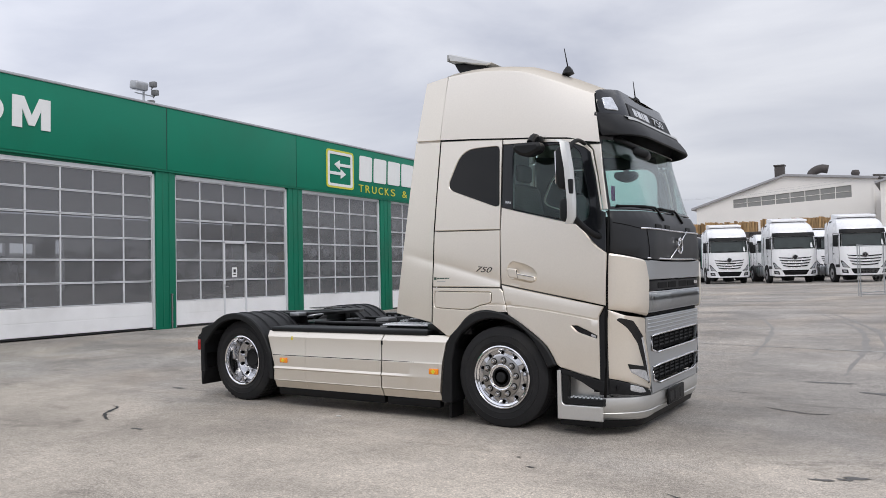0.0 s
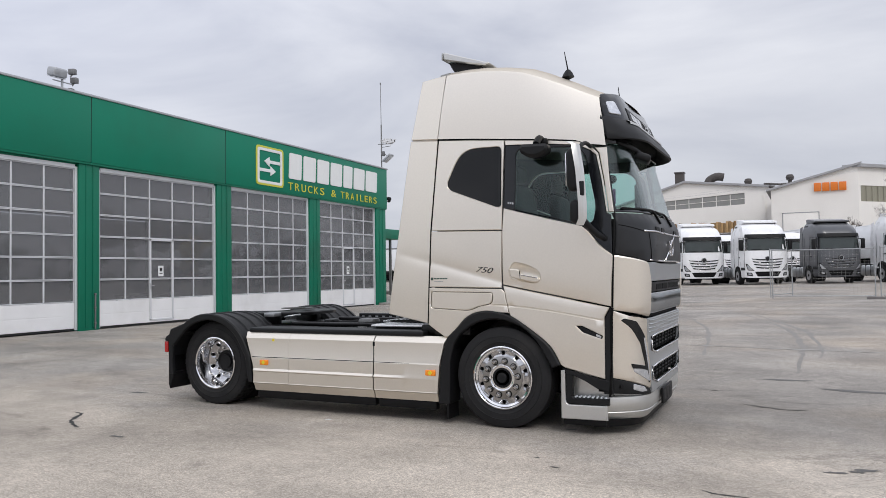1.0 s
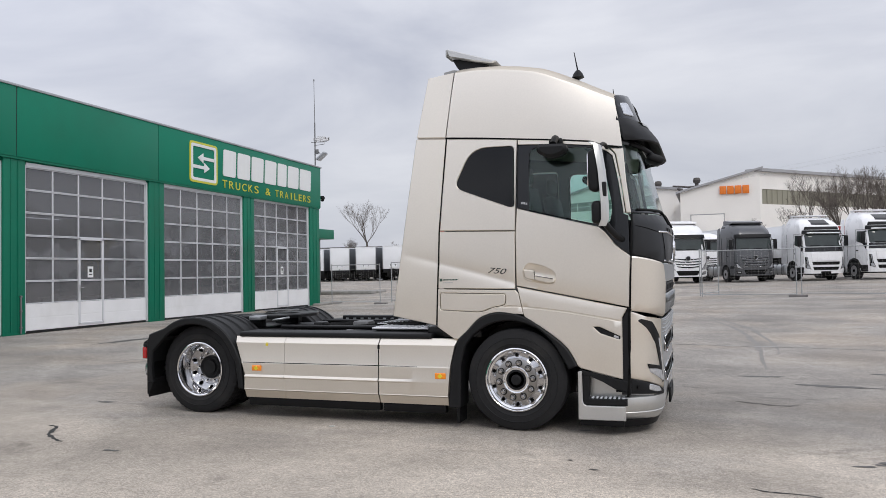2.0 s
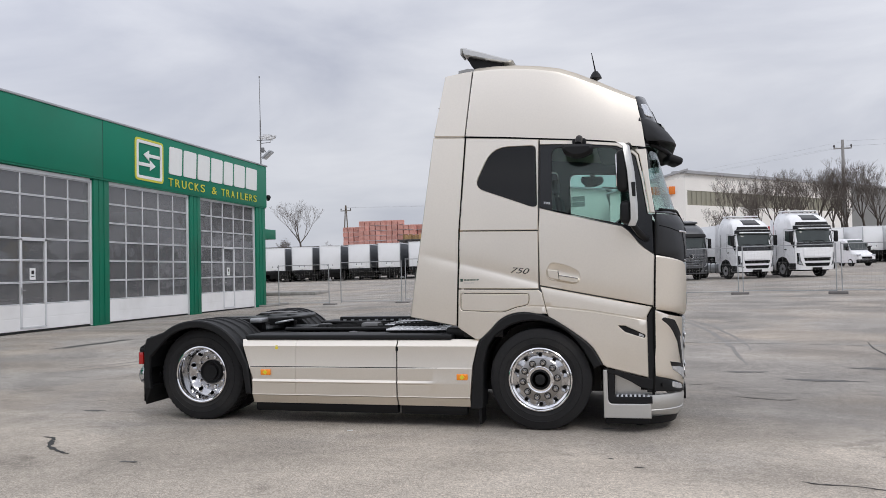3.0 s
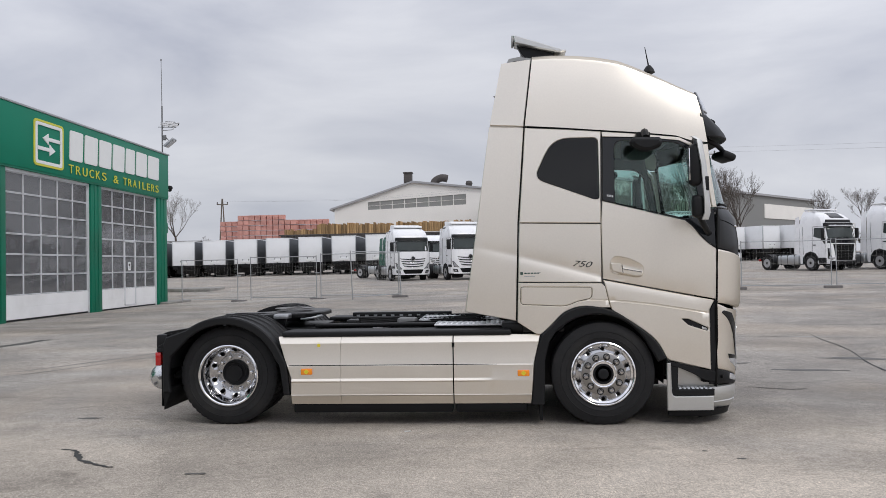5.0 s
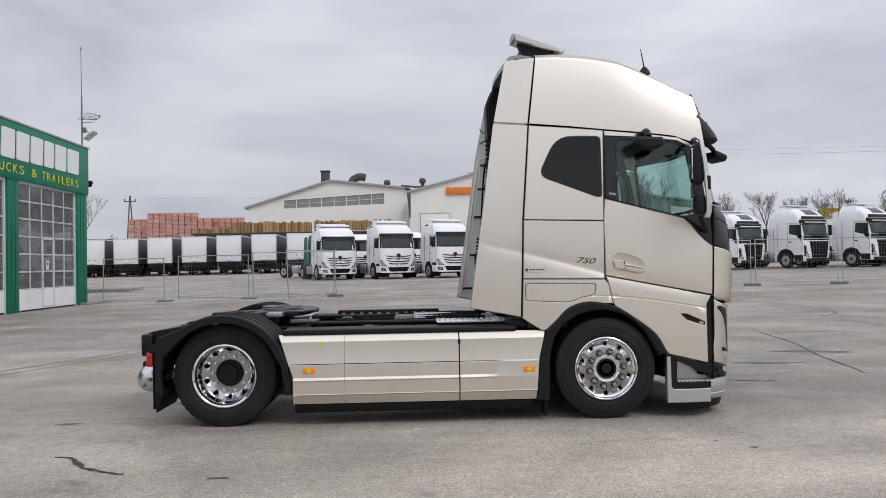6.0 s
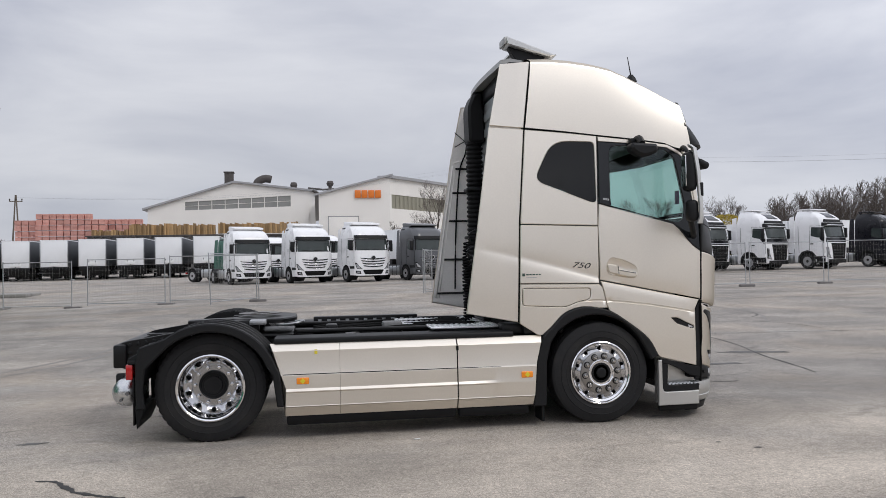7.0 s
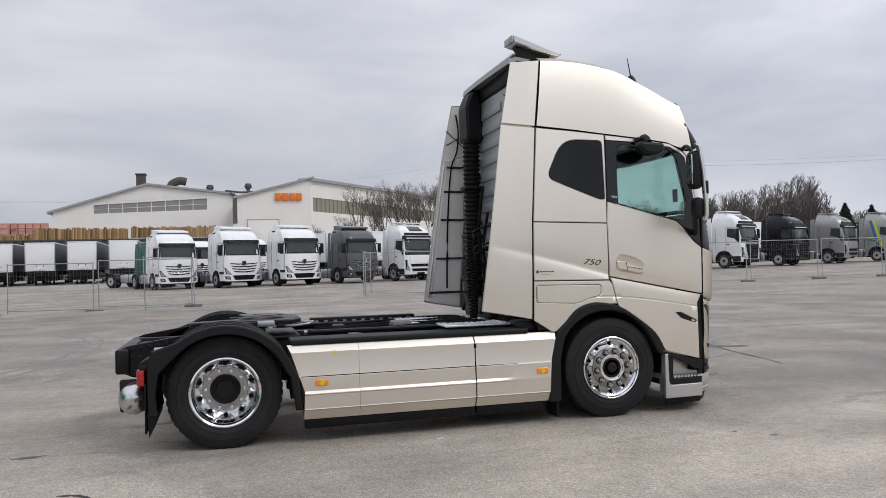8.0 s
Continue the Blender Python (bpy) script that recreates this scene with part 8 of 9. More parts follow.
            part("arch_flare", panel([(-2.02, 0.42), (-2.00, 0.80), (-1.76, 1.10), (-1.40, 1.20), (-1.04, 1.10), (-0.80, 0.80), (-0.79, 0.62), (-0.87, 0.62), (-0.88, 0.75), (-1.08, 1.02), (-1.40, 1.10), (-1.72, 1.02), (-1.93, 0.75), (-1.95, 0.42)],
                                     lambda u, v, d, s=s: Vector((u, s * (1.256 - d), v)), thick=0.04, edge=0.008, step=0.4), SATIN_BLACK, tr)
            part("window_corner", panel([(-0.30, 1.62), (-0.26, 2.0), (-0.36, 2.0), (-0.62, 1.97)], lambda u, v, d, s=s: Vector((u, s * (1.242 - d), v)), thick=0.02, edge=0.004, step=0.4), GLOSS_BLACK, tr)
    if style == "box":
        # four bowed dark slots between white bars
        for z, w in ((0.90, 0.70), (1.06, 0.80), (1.22, 0.87), (1.38, 0.91)):
            front([(-w, z + 0.15), (-0.5 * w, z + 0.105), (0, z + 0.09), (0.5 * w, z + 0.105), (w, z + 0.15), (0.93 * w, z + 0.085), (0.45 * w, z + 0.035), (0, z + 0.02), (-0.45 * w, z + 0.035), (-0.93 * w, z + 0.085)],
                  GLOSS_BLACK, "grille_slat", out=0.010, step=0.3)
            bm = bmesh.new()
            tube(bm, [fmap(0.016)(u * w, z + v, 0) for u, v in ((-0.93, 0.080), (-0.45, 0.030), (0, 0.015), (0.45, 0.030), (0.93, 0.080))], 0.009, 4)
            part("slat_trim", bm, CHROME, tr)
        front(rounded([(-0.58, 0.48), (0.58, 0.48), (0.74, 0.76), (-0.74, 0.76)], 0.05), SEAM, "lower_grille", out=0.016)
        for z in (0.56, 0.64):
            front([(-0.60, z), (0.60, z), (0.62, z + 0.03), (-0.62, z + 0.03)], SATIN_BLACK, "lower_slat", out=0.028, step=0.5)
        front([(-0.28, 0.50), (0.28, 0.50), (0.28, 0.60), (-0.28, 0.60)], BLACK_PLASTIC, "number_plate", out=0.036, step=0.5)
        bm = lathe([(0.0, 0.012), (0.13, 0.010), (0.15, 0.0), (0.15, -0.02), (0.0, -0.03)], 28, "x", (0.025, 0, 1.50))
        part("emblem", bm, GLOSS_BLACK, tr)
        bm = lathe([(0.118, 0.02), (0.125, 0.028), (0.146, 0.028), (0.15, 0.015)], 28, "x", (0.025, 0, 1.50), closed=True)
        part("emblem_ring", bm, CHROME, tr)
        front([(-1.12, 0.40), (1.12, 0.40), (1.12, 0.46), (-1.12, 0.46)], paint, "bumper_lip", out=0.03)
        if spoiler:
            part("roof_spoiler", panel(rounded([(-2.16, T(3.56)), (-2.20, T(3.84)), (-1.98, T(3.86)), (-0.95, T(3.72)), (-0.95, T(3.62))], 0.02), lambda u, v, d: Vector((u, -0.98 + d, v)), thick=1.96, edge=0.02, step=3), paint, tr)
    else:
        if grille == "black":
            front([(-0.66, 0.62), (0.66, 0.62), (0.86, 1.62), (-0.86, 1.62)], SEAM, "grille", out=0.012)
            for z in (0.80, 0.98, 1.16, 1.34, 1.52):
                front([(-0.70, z), (0.70, z), (0.72, z + 0.05), (-0.72, z + 0.05)], SATIN_BLACK, "grille_slat", out=0.024)
            front([(-1.02, 0.36), (1.02, 0.36), (1.04, 0.60), (-1.04, 0.60)], SATIN_BLACK, "lower_bumper", out=0.02)
        else:
            front(rounded([(-0.82, 1.16), (0.82, 1.16), (0.88, 1.62), (-0.88, 1.62)], 0.05), paint, "front_flap", out=0.03)
            front([(-0.78, 0.92), (0.78, 0.92), (0.84, 1.10), (-0.84, 1.10)], SEAM, "grille_slat", out=0.012)
            front([(-0.70, 0.62), (0.70, 0.62), (0.78, 0.80), (-0.78, 0.80)], SEAM, "grille_slat", out=0.012)
            front([(-0.30, 0.42), (0.30, 0.42), (0.30, 0.55), (-0.30, 0.55)], BLACK_PLASTIC, "number_plate", out=0.02)
        front([(-1.15, 1.68), (1.15, 1.68), (1.12, 1.97), (-1.12, 1.97)], GLOSS_BLACK, "front_band", out=0.012)
        front([(-1.05, 2.96), (1.05, 2.96), (0.98, 3.14), (-0.98, 3.14)], SATIN_BLACK, "roof_front", out=0.012)
        front(rounded([(-0.55, 3.26), (0.55, 3.26), (0.50, 3.58), (-0.50, 3.58)], 0.03), GLOSS_BLACK, "roof_hatch", out=0.020)
        front([(-1.00, 2.74), (1.00, 2.74), (1.00, 2.80), (-1.00, 2.80)], BADGE_LIGHT, "visor_strip", out=0.175, thick=0.02)
        if spoiler:
            part("roof_spoiler", boxes((-2.12, -1.30, -0.95, 0.95, T(3.80), T(3.86)), (-2.1, -1.9, -0.9, -0.84, T(3.6), T(3.82)), (-2.1, -1.9, 0.84, 0.9, T(3.6), T(3.82)), r=0.015), paint, tr)
    for y in (0.55, -0.25):
        bm = bmesh.new()
        tube(bm, [fmap(0.03)(y, 2.01, 0), fmap(0.03)(y - 0.18, 2.05, 0), fmap(0.03)(y - 0.62, 2.05, 0)], 0.016, 5)
        part("wiper", bm, BLACK_PLASTIC, tr)
    for y in (-0.42, 0.42):
        part("chassis_rail", boxes((-5.85, -2.0, y - 0.05, y + 0.05, 0.62, 0.92), r=0.02), CHASSIS, tr)
    part("fifth_wheel", boxes((-5.35, -4.55, -0.45, 0.45, 0.98, 1.08), r=0.03), CHASSIS, tr)
    part("under_tray", boxes((-2.2, -0.3, -0.9, 0.9, 0.35, 0.60)), SEAM, tr)
    part("rear_light_bar", boxes((-5.90, -5.82, -1.15, 1.15, 0.62, 0.76), r=0.02), RED_LENS, tr)
    return tr


def stand(ob, x, y, heading, size=1.0):
    """Puts a thing with its front at (x, y); heading: degrees turned from straight towards -y, towards +x."""
    ob.matrix_world = pose(x, y, ground_z(y), 0, 0, heading - 90) @ Matrix.Diagonal((size, size, size, 1))
    return ob


HEAD = 23.5
t_white = parked_truck("box", WHITE_PAINT, "white sleeper-cab truck parked in a row")
stand(t_white, -7.15, 45.4, HEAD, 1.03)
rowpose = lambda x, y, h=HEAD, size=1.03: pose(x, y, ground_z(y), 0, 0, h - 90) @ Matrix.Diagonal((size, size, size, 1))
copy_thing(t_white, rowpose(-3.10, 44.6))
copy_thing(t_white, rowpose(0.72, 43.7))
t_grey = stand(parked_truck("box", GREY_PAINT, "dark grey sleeper-cab truck parked in a row"), 4.70, 43.8, HEAD, 1.02)
t_low = stand(parked_truck("box", WHITE_PAINT, "white low-roof truck parked behind the front row", tall=0.75, spoiler=False), -6.1, 56.0, HEAD)
copy_thing(t_low, rowpose(-2.0, 55.6))
copy_thing(t_low, rowpose(1.9, 55.2))
t_fh = stand(parked_truck("wedge", WHITE_PAINT, "white sleeper-cab truck with a closed silver-white front", grille="flap"), 8.65, 43.9, HEAD, 1.05)
copy_thing(t_fh, rowpose(12.2, 44.2, HEAD, 1.05))
t_fb = stand(parked_truck("wedge", WHITE_PAINT, "white sleeper-cab truck with a black grille", grille="black"), 21.2, 43.9, HEAD + 1.5, 1.06)
for rx, ry in ((25.4, 43.2), (29.6, 42.5), (33.8, 41.9)):
    copy_thing(t_fb, rowpose(rx, ry, HEAD + 1.5, 1.06))
stand(parked_truck("wedge", DARK_PAINT, "black sleeper-cab truck parked in the row", grille="black"), 38.9, 42.4, HEAD + 2.5, 1.06)
stand(parked_truck("wedge", SILVER_PAINT, "grey sleeper-cab truck parked in the row", grille="flap"), 44.0, 42.9, HEAD + 2.5, 1.06)
t_strip = stand(parked_truck("wedge", SILVER_PAINT, "grey truck with lime and blue side stripes", grille="flap"), 49.2, 43.2, HEAD + 2.5, 1.06)
for sx0, sm in ((-0.95, STRIPE_LIME), (-1.20, STRIPE_BLUE)):
    part("stripe", panel([(sx0, 1.25), (sx0 - 0.18, 1.25), (sx0 - 0.70, 3.2), (sx0 - 0.50, 3.2)], lambda u, v, d: Vector((u, -1.243 + 0.035 * max(0, v - 2.0) + d, v)), thick=0.01, edge=0.002, step=0.4), sm, t_strip)
    part("stripe", panel([(sx0, 1.45 + 0.15), (-2.2, 1.9), (-2.2, 1.75), (sx0, 1.45)], lambda u, v, d: Vector((u, -1.244 + d, v)), thick=0.01, edge=0.002, step=0.4), sm, t_strip)
stand(parked_truck("box", GREEN_PAINT, "dark green low-roof truck beside the white row", tall=0.6, spoiler=False), -7.8, 51.4, 50)


# ---- yard: trailers and van ----
def trailer(label, side_mat, front_mat, length=13.0, group="parked trailers"):
    """A box semi-trailer: local -y is the end that faces the yard."""
    t = thing("trailer", label, "trailer", group=group)
    part("body", boxes((-1.25, 1.25, 0.06, length, 1.34, 3.92), r=0.03), side_mat, t)
    part("end_wall", boxes((-1.245, 1.245, 0.0, 0.07, 1.34, 3.90), r=0.015), front_mat, t, "white end wall")
    part("roof_edge", boxes((-1.26, 1.26, -0.02, length, 3.86, 3.95), r=0.02), WHITE_GRP, t)
    for x in (-1.22, 1.22):
        part("corner_post", boxes((x - 0.035, x + 0.035, -0.03, 0.09, 1.32, 3.90), r=0.01), TANK_ALU, t)
    part("coupling_plate", boxes((-0.45, 0.45, -0.07, -0.005, 1.42, 1.72), r=0.02), SIGN_WHITE, t, "small white coupling panel")
    bm = bmesh.new()
    rod(bm, (0.0, -0.05, 1.1), (0.0, -0.05, 1.45), 0.03, n=6)
    rod(bm, (-0.3, -0.05, 1.70), (-0.3, -0.05, 1.86), 0.03, n=6)
    rod(bm, (0.3, -0.05, 1.70), (0.3, -0.05, 1.86), 0.03, n=6)
    part("hose_holder", bm, BLACK_PLASTIC, t)
    for x in (-0.6, 0.6):
        part("frame_beam", boxes((x - 0.07, x + 0.07, 0.1, length, 0.92, 1.22), r=0.01), CHASSIS, t)
    part("under_beam", boxes((-1.22, 1.22, 0.1, 0.35, 0.92, 1.34), r=0.01), CHASSIS, t)
    part("mud_guard", boxes((-1.22, 1.22, 1.2, 1.6, 0.42, 1.30), r=0.04), CHASSIS, t)
    for y in (1.8, 4.5, 8.0):
        part("cross_beam", boxes((-1.2, 1.2, y, y + 0.15, 1.0, 1.34)), CHASSIS, t)
    for x in (-0.75, 0.75):
        part("landing_leg", boxes((x - 0.07, x + 0.07, 2.45, 2.62, 0.06, 1.1), (x - 0.16, x + 0.16, 2.38, 2.69, 0.0, 0.06), r=0.01), CHASSIS, t)
    for y in (8.6, 9.9, 11.2):
        for s in (-1, 1):
            bm = lathe([(0.0, 0.03), (0.28, 0.03), (0.33, 0.0), (0.45, 0.01), (0.48, 0.06), (0.48, 0.34), (0.0, 0.35)], 20, "x", (0, 0, 0))
            w = part("wheel", bm, TYRE, t)
            w.matrix_local = Matrix.Translation((s * 1.22, y, 0.48)) @ Matrix.Diagonal((-s, 1, 1, 1))
    part("side_guard", boxes((1.16, 1.20, 3.2, 8.0, 0.50, 0.62), (1.16, 1.20, 3.2, 8.0, 0.78, 0.90), r=0.01), TANK_ALU, t)
    part("spare_box", boxes((-1.1, 1.1, 4.8, 6.2, 0.45, 0.95), r=0.04), CHASSIS, t)
    return t


tr0 = trailer("white box trailer with dark grey side curtain", CURTAIN, WHITE_GRP)
for ti in range(-1, 10):
    tm = pose(-17.1 - 3.62 * ti, 69.6 + 0.55 * ti, ground_z(70.0), 0, 0, 3.0)
    if ti == -1:
        tr0.matrix_world = tm
    else:
        copy_thing(tr0, tm)
tr1 = trailer("plain white box trailer parked behind the trucks", WHITE_GRP, WHITE_GRP, 10.0)
tr1.matrix_world = pose(5.2, 60.0, ground_z(60), 0, 0, HEAD)
for tx, ty, th in ((9.3, 60.5, HEAD), (22.6, 84.0, 24), (26.2, 83.0, 24), (29.8, 82.0, 24), (33.4, 81.0, 24), (37.2, 80.0, 24), (41.5, 58.0, HEAD), (47.0, 58.0, HEAD)):
    copy_thing(tr1, pose(tx, ty, ground_z(ty), 0, 0, th))
tr2 = trailer("red trailer parked between white trucks", RED_PAINT, RED_PAINT, 6.0)
tr2.matrix_world = pose(12.6, 62.0, ground_z(62) - 0.1, 0, 0, HEAD)


def build_van():
    v = thing("van", "white delivery van with black lower bumper", "van")
    bm = bmesh.new()
    rows = []
    for x, zt, w in ((-5.6, 2.45, 0.98), (-5.5, 2.52, 1.02), (-1.9, 2.52, 1.02), (-1.6, 2.44, 1.0), (-0.95, 1.45, 0.98), (-0.25, 1.12, 0.95), (-0.02, 0.95, 0.85), (0.0, 0.45, 0.85)):
        ring = []
        for s, z in ((-1, 0.32), (-1, min(1.1, zt - 0.05)), (-0.93, zt - 0.12), (-0.80, zt), (0.80, zt), (0.93, zt - 0.12), (1, min(1.1, zt - 0.05)), (1, 0.32)):
            ring.append(bm.verts.new((x, s * w, z)))
        rows.append(ring)
    for a, c in zip(rows, rows[1:]):
        for i in range(8):
            bm.faces.new((a[i], a[(i + 1) % 8], c[(i + 1) % 8], c[i]))
    bm.faces.new(rows[0])
    bm.faces.new(rows[-1])
    bmesh.ops.recalc_face_normals(bm, faces=bm.faces)
    part("body", bm, WHITE_PAINT, v)
    ws = rounded([(-0.86, 0.0), (0.86, 0.0), (0.78, 1.0), (-0.78, 1.0)], 0.06)
    part("windscreen", panel(ws, lambda u, q, d: Vector((-0.93 - 0.60 * q + 0.02 - d, u, 1.50 + 0.90 * q)), thick=0.02, edge=0.004, step=0.5), DARK_GLASS, v)
    part("bumper", boxes((-0.25, 0.06, -0.95, 0.95, 0.28, 0.62), r=0.08, seg=3), BLACK_PLASTIC, v)
    part("grille", boxes((-0.06, 0.035, -0.50, 0.50, 0.66, 0.86), r=0.03), SEAM, v)
    for s in (-1, 1):
        part("headlamp", boxes((-0.24, -0.02, *sorted((s * 0.56, s * 0.92)), 0.88, 1.08), r=0.04), CLEAR_LENS, v)
        part("side_window", boxes((-1.75, -1.10, *sorted((s * 0.985, s * 1.005)), 1.50, 2.1), r=0.01), DARK_GLASS, v)
        part("mirror", boxes((-1.15, -0.98, *sorted((s * 1.03, s * 1.25)), 1.45, 1.85), r=0.04), BLACK_PLASTIC, v)
        for x in (-0.95, -4.4):
            bm = lathe([(0.0, 0.02), (0.22, 0.02), (0.25, 0.0), (0.33, 0.01), (0.35, 0.05), (0.35, 0.22), (0.0, 0.22)], 20, "y")
            w = part("wheel", bm, TYRE, v)
            w.matrix_local = Matrix.Translation((x, s * 0.99, 0.35)) @ Matrix.Diagonal((1, -s, 1, 1))
    stand(v, 21.6, 68.5, 24)


build_van()

# ---- background: halls, pallet stacks, poles ----
HALL_WALL = mat("pale_rendered_hall_wall", (0.88, 0.85, 0.80), 0.8, vary=0.06, scale=0.2, grain=6, dirt=(0.80, 0.77, 0.72), dirt_amount=0.4)
HALL_ROOF = mat("grey_hall_roof", (0.36, 0.36, 0.37), 0.6, vary=0.08, scale=0.3)
HALL_EDGE = mat("dark_roof_verge", (0.14, 0.14, 0.14), 0.6)
HALL_BAND = mat("grey_window_band", (0.27, 0.27, 0.255), 0.35, vary=0.12, scale=0.6)
HALL_GREY = mat("grey_hall_cladding", (0.22, 0.22, 0.21), 0.55, vary=0.06, scale=0.3)
HALL_BEIGE = mat("olive_profiled_band", (0.30, 0.285, 0.22), 0.6, vary=0.06, scale=0.5)
ORANGE = mat("orange_sign_letter", (0.78, 0.20, 0.02), 0.45)
RUST = mat("dark_rusty_steel", (0.09, 0.08, 0.075), 0.7, 0.3, vary=0.3)
PALLET = mat("pallet_wood", (0.42, 0.27, 0.13), 0.85, vary=0.3, scale=1.5, spread=0.4)
CRATE = mat("pink_clay_block", (0.66, 0.345, 0.29), 0.85, vary=0.12, scale=1.5, spread=0.12)
BARK = mat("bare_bark", (0.085, 0.070, 0.058), 0.9, vary=0.3, scale=3)
TWIGS = mat("bare_twigs", (0.088, 0.072, 0.062), 0.9, vary=0.3, scale=2)
TWIGS_DARK = mat("dark_bare_twigs", (0.12, 0.10, 0.085), 0.9, vary=0.3, scale=2)
POLE_WOOD = mat("weathered_pole_wood", (0.15, 0.125, 0.10), 0.85, vary=0.2)
POLE_GREY = mat("concrete_pole", (0.32, 0.31, 0.30), 0.8, vary=0.1)
CONIFER = mat("conifer_needles", (0.018, 0.035, 0.018), 0.9, vary=0.4, scale=3)
BLOOM = mat("yellow_blossom", (0.40, 0.31, 0.05), 0.8, vary=0.3, scale=3)
HEDGE = mat("brown_hedge_twigs", (0.075, 0.062, 0.045), 0.9, vary=0.4, scale=3)


def build_halls():
    y0 = 150.0
    h = thing("industrial_hall", "pale industrial hall with a gable and grey window band", "building", (-19, y0, 0))
    L = lambda x: x + 19.0
    face = [(L(-35.7), 0.6), (L(-35.7), 12.7), (L(-19.1), 17.7), (L(-3.1), 15.9), (L(-3.1), 0.6)]
    band = [(L(-28.6), 12.25), (L(-28.6), 13.9), (L(-8.0), 15.15), (L(-8.0), 12.95)]
    part("gable_wall", panel(face, lambda u, v, d: Vector((u, d, v)), [band], thick=0.4, edge=0.01, step=30), HALL_WALL, h)
    part("window_band", panel(band, lambda u, v, d: Vector((u, 0.15 + d, v)), thick=0.1, edge=0.01, step=30), HALL_BAND, h)
    for i in range(1, 8):
        x = -9.6 + i * 2.57
        lo, hi = lerp(x, [(L(-28.6), 12.25), (L(-8.0), 12.95)]), lerp(x, [(L(-28.6), 13.9), (L(-8.0), 15.15)])
        part("window_bar", boxes((x - 0.06, x + 0.06, 0.05, 0.16, lo, hi)), HALL_WALL, h)
    bm = bmesh.new()
    tube(bm, [(L(-28.6), 0.12, 13.05), (L(-8.0), 0.12, 14.05)], 0.05, 4)
    part("window_bar", bm, HALL_WALL, h)
    for a, c in (((L(-36.6), 12.3), (L(-19.1), 17.75)), ((L(-19.1), 17.75), (L(-2.6), 15.9))):
        dx, dz = c[0] - a[0], c[1] - a[1]
        part("roof", panel([(a[0], 0.0), (c[0], 0.0), (c[0], 60.0), (a[0], 60.0)], lambda u, v, d, a=a, dx=dx, dz=dz: Vector((u, v - 0.6, a[1] + dz * (u - a[0]) / dx + 0.35 - d)), thick=0.4, edge=0.02, step=60), HALL_ROOF, h)
    part("side_wall", boxes((L(-35.7), L(-35.3), 0.4, 60, 0.6, 12.6)), HALL_WALL, h)
    part("side_wall", boxes((L(-3.5), L(-3.1), 0.4, 60, 0.6, 15.6)), HALL_WALL, h)
    part("rain_pipe", boxes((L(-4.6), L(-4.35), -0.25, 0.0, 0.6, 14.6)), HALL_WALL, h)
    ch = part("chimney", boxes((L(-21.2), L(-19.5), 2.0, 3.7, 17.0, 20.0), r=0.05), RUST, h, "dark rusty roof chimney")
    part("chimney_cap", boxes((L(-21.35), L(-19.35), 1.85, 3.85, 20.0, 20.25), r=0.04), RUST, ch)
    bm = bmesh.new()
    tube(bm, smooth_line([(L(-14.9), 2, 16.8), (L(-14.6), 2, 18.1), (L(-13.2), 2, 18.8), (L(-11.9), 2, 18.6)], 4), 0.8, 8)
    part("roof_vent", bm, RUST, h, "bent dark roof vent")
    for x, z in ((-7.4, 16.6), (0.0, 16.9)):
        bm = lathe([(0.0, 1.5), (0.55, 1.4), (0.75, 0.9), (0.6, 0.4), (0.35, 0.3), (0.35, -0.6)], 14, "z", (L(x), 2.0, z))
        part("roof_vent", bm, RUST, h)
    bm = bmesh.new()
    tube(bm, [(L(-3.6), -0.6, 16.1), (L(-1.8), -0.7, 15.2), (L(1.2), -0.4, 15.9)], 0.30, 6)
    tube(bm, [(L(-4.5), -0.4, 16.6), (L(-1.5), -0.4, 16.3), (L(0.8), 0.5, 16.5)], 0.22, 6)
    part("roof_duct", bm, RUST, h, "dark roof ducts between the halls")

    k = thing("production_hall", "long pale production hall with an orange sign", "building", (12.5, y0, 0))
    face = [(-14.6, 0.6), (-14.6, 15.2), (0.0, 19.0), (0.0, 0.6)]
    part("gable_wall", panel(face, lambda u, v, d: Vector((u, d, v)), thick=0.4, edge=0.01, step=30), HALL_WALL, k)
    door = part("roller_door", boxes((-12.6, -6.6, -0.06, 0.0, 0.8, 10.7), r=0.02), HALL_WALL, k)
    bm = boxes((-12.75, -12.6, -0.09, 0.0, 0.8, 10.85), (-6.6, -6.45, -0.09, 0.0, 0.8, 10.85), (-12.75, -6.45, -0.09, 0.0, 10.7, 10.85))
    part("door_frame", bm, HALL_ROOF, door)
    part("roof", panel([(-15.4, 0), (0.6, 0), (0.6, 90), (-15.4, 90)], lambda u, v, d: Vector((u, v - 0.6, 19.1 + (u - 0.0) * 0.26 + 0.3 - d)), thick=0.4, edge=0.02, step=90), HALL_ROOF, k)
    # long side wall, which runs away to the right behind the trees
    dv = Vector((34.5, 38.0, 0)).normalized()

    def along(u, v, d):
        return Vector((dv.x * u - dv.y * d * -1.0 * -1.0, dv.y * u, v)) + Vector((-dv.y, dv.x, 0)) * d
    b1, b2 = [(0.6, 12.4), (0.6, 15.3), (60.0, 15.3), (60.0, 12.4)], None
    part("side_wall", panel([(0.0, 0.6), (0.0, 18.7), (62.0, 18.7), (62.0, 0.6)], along, [b1], thick=0.4, edge=0.01, step=40), HALL_WALL, k)
    part("profiled_band", panel(b1, lambda u, v, d: along(u, v, d + 0.1), thick=0.2, edge=0.01, step=40), HALL_BEIGE, k, "olive profiled window band")
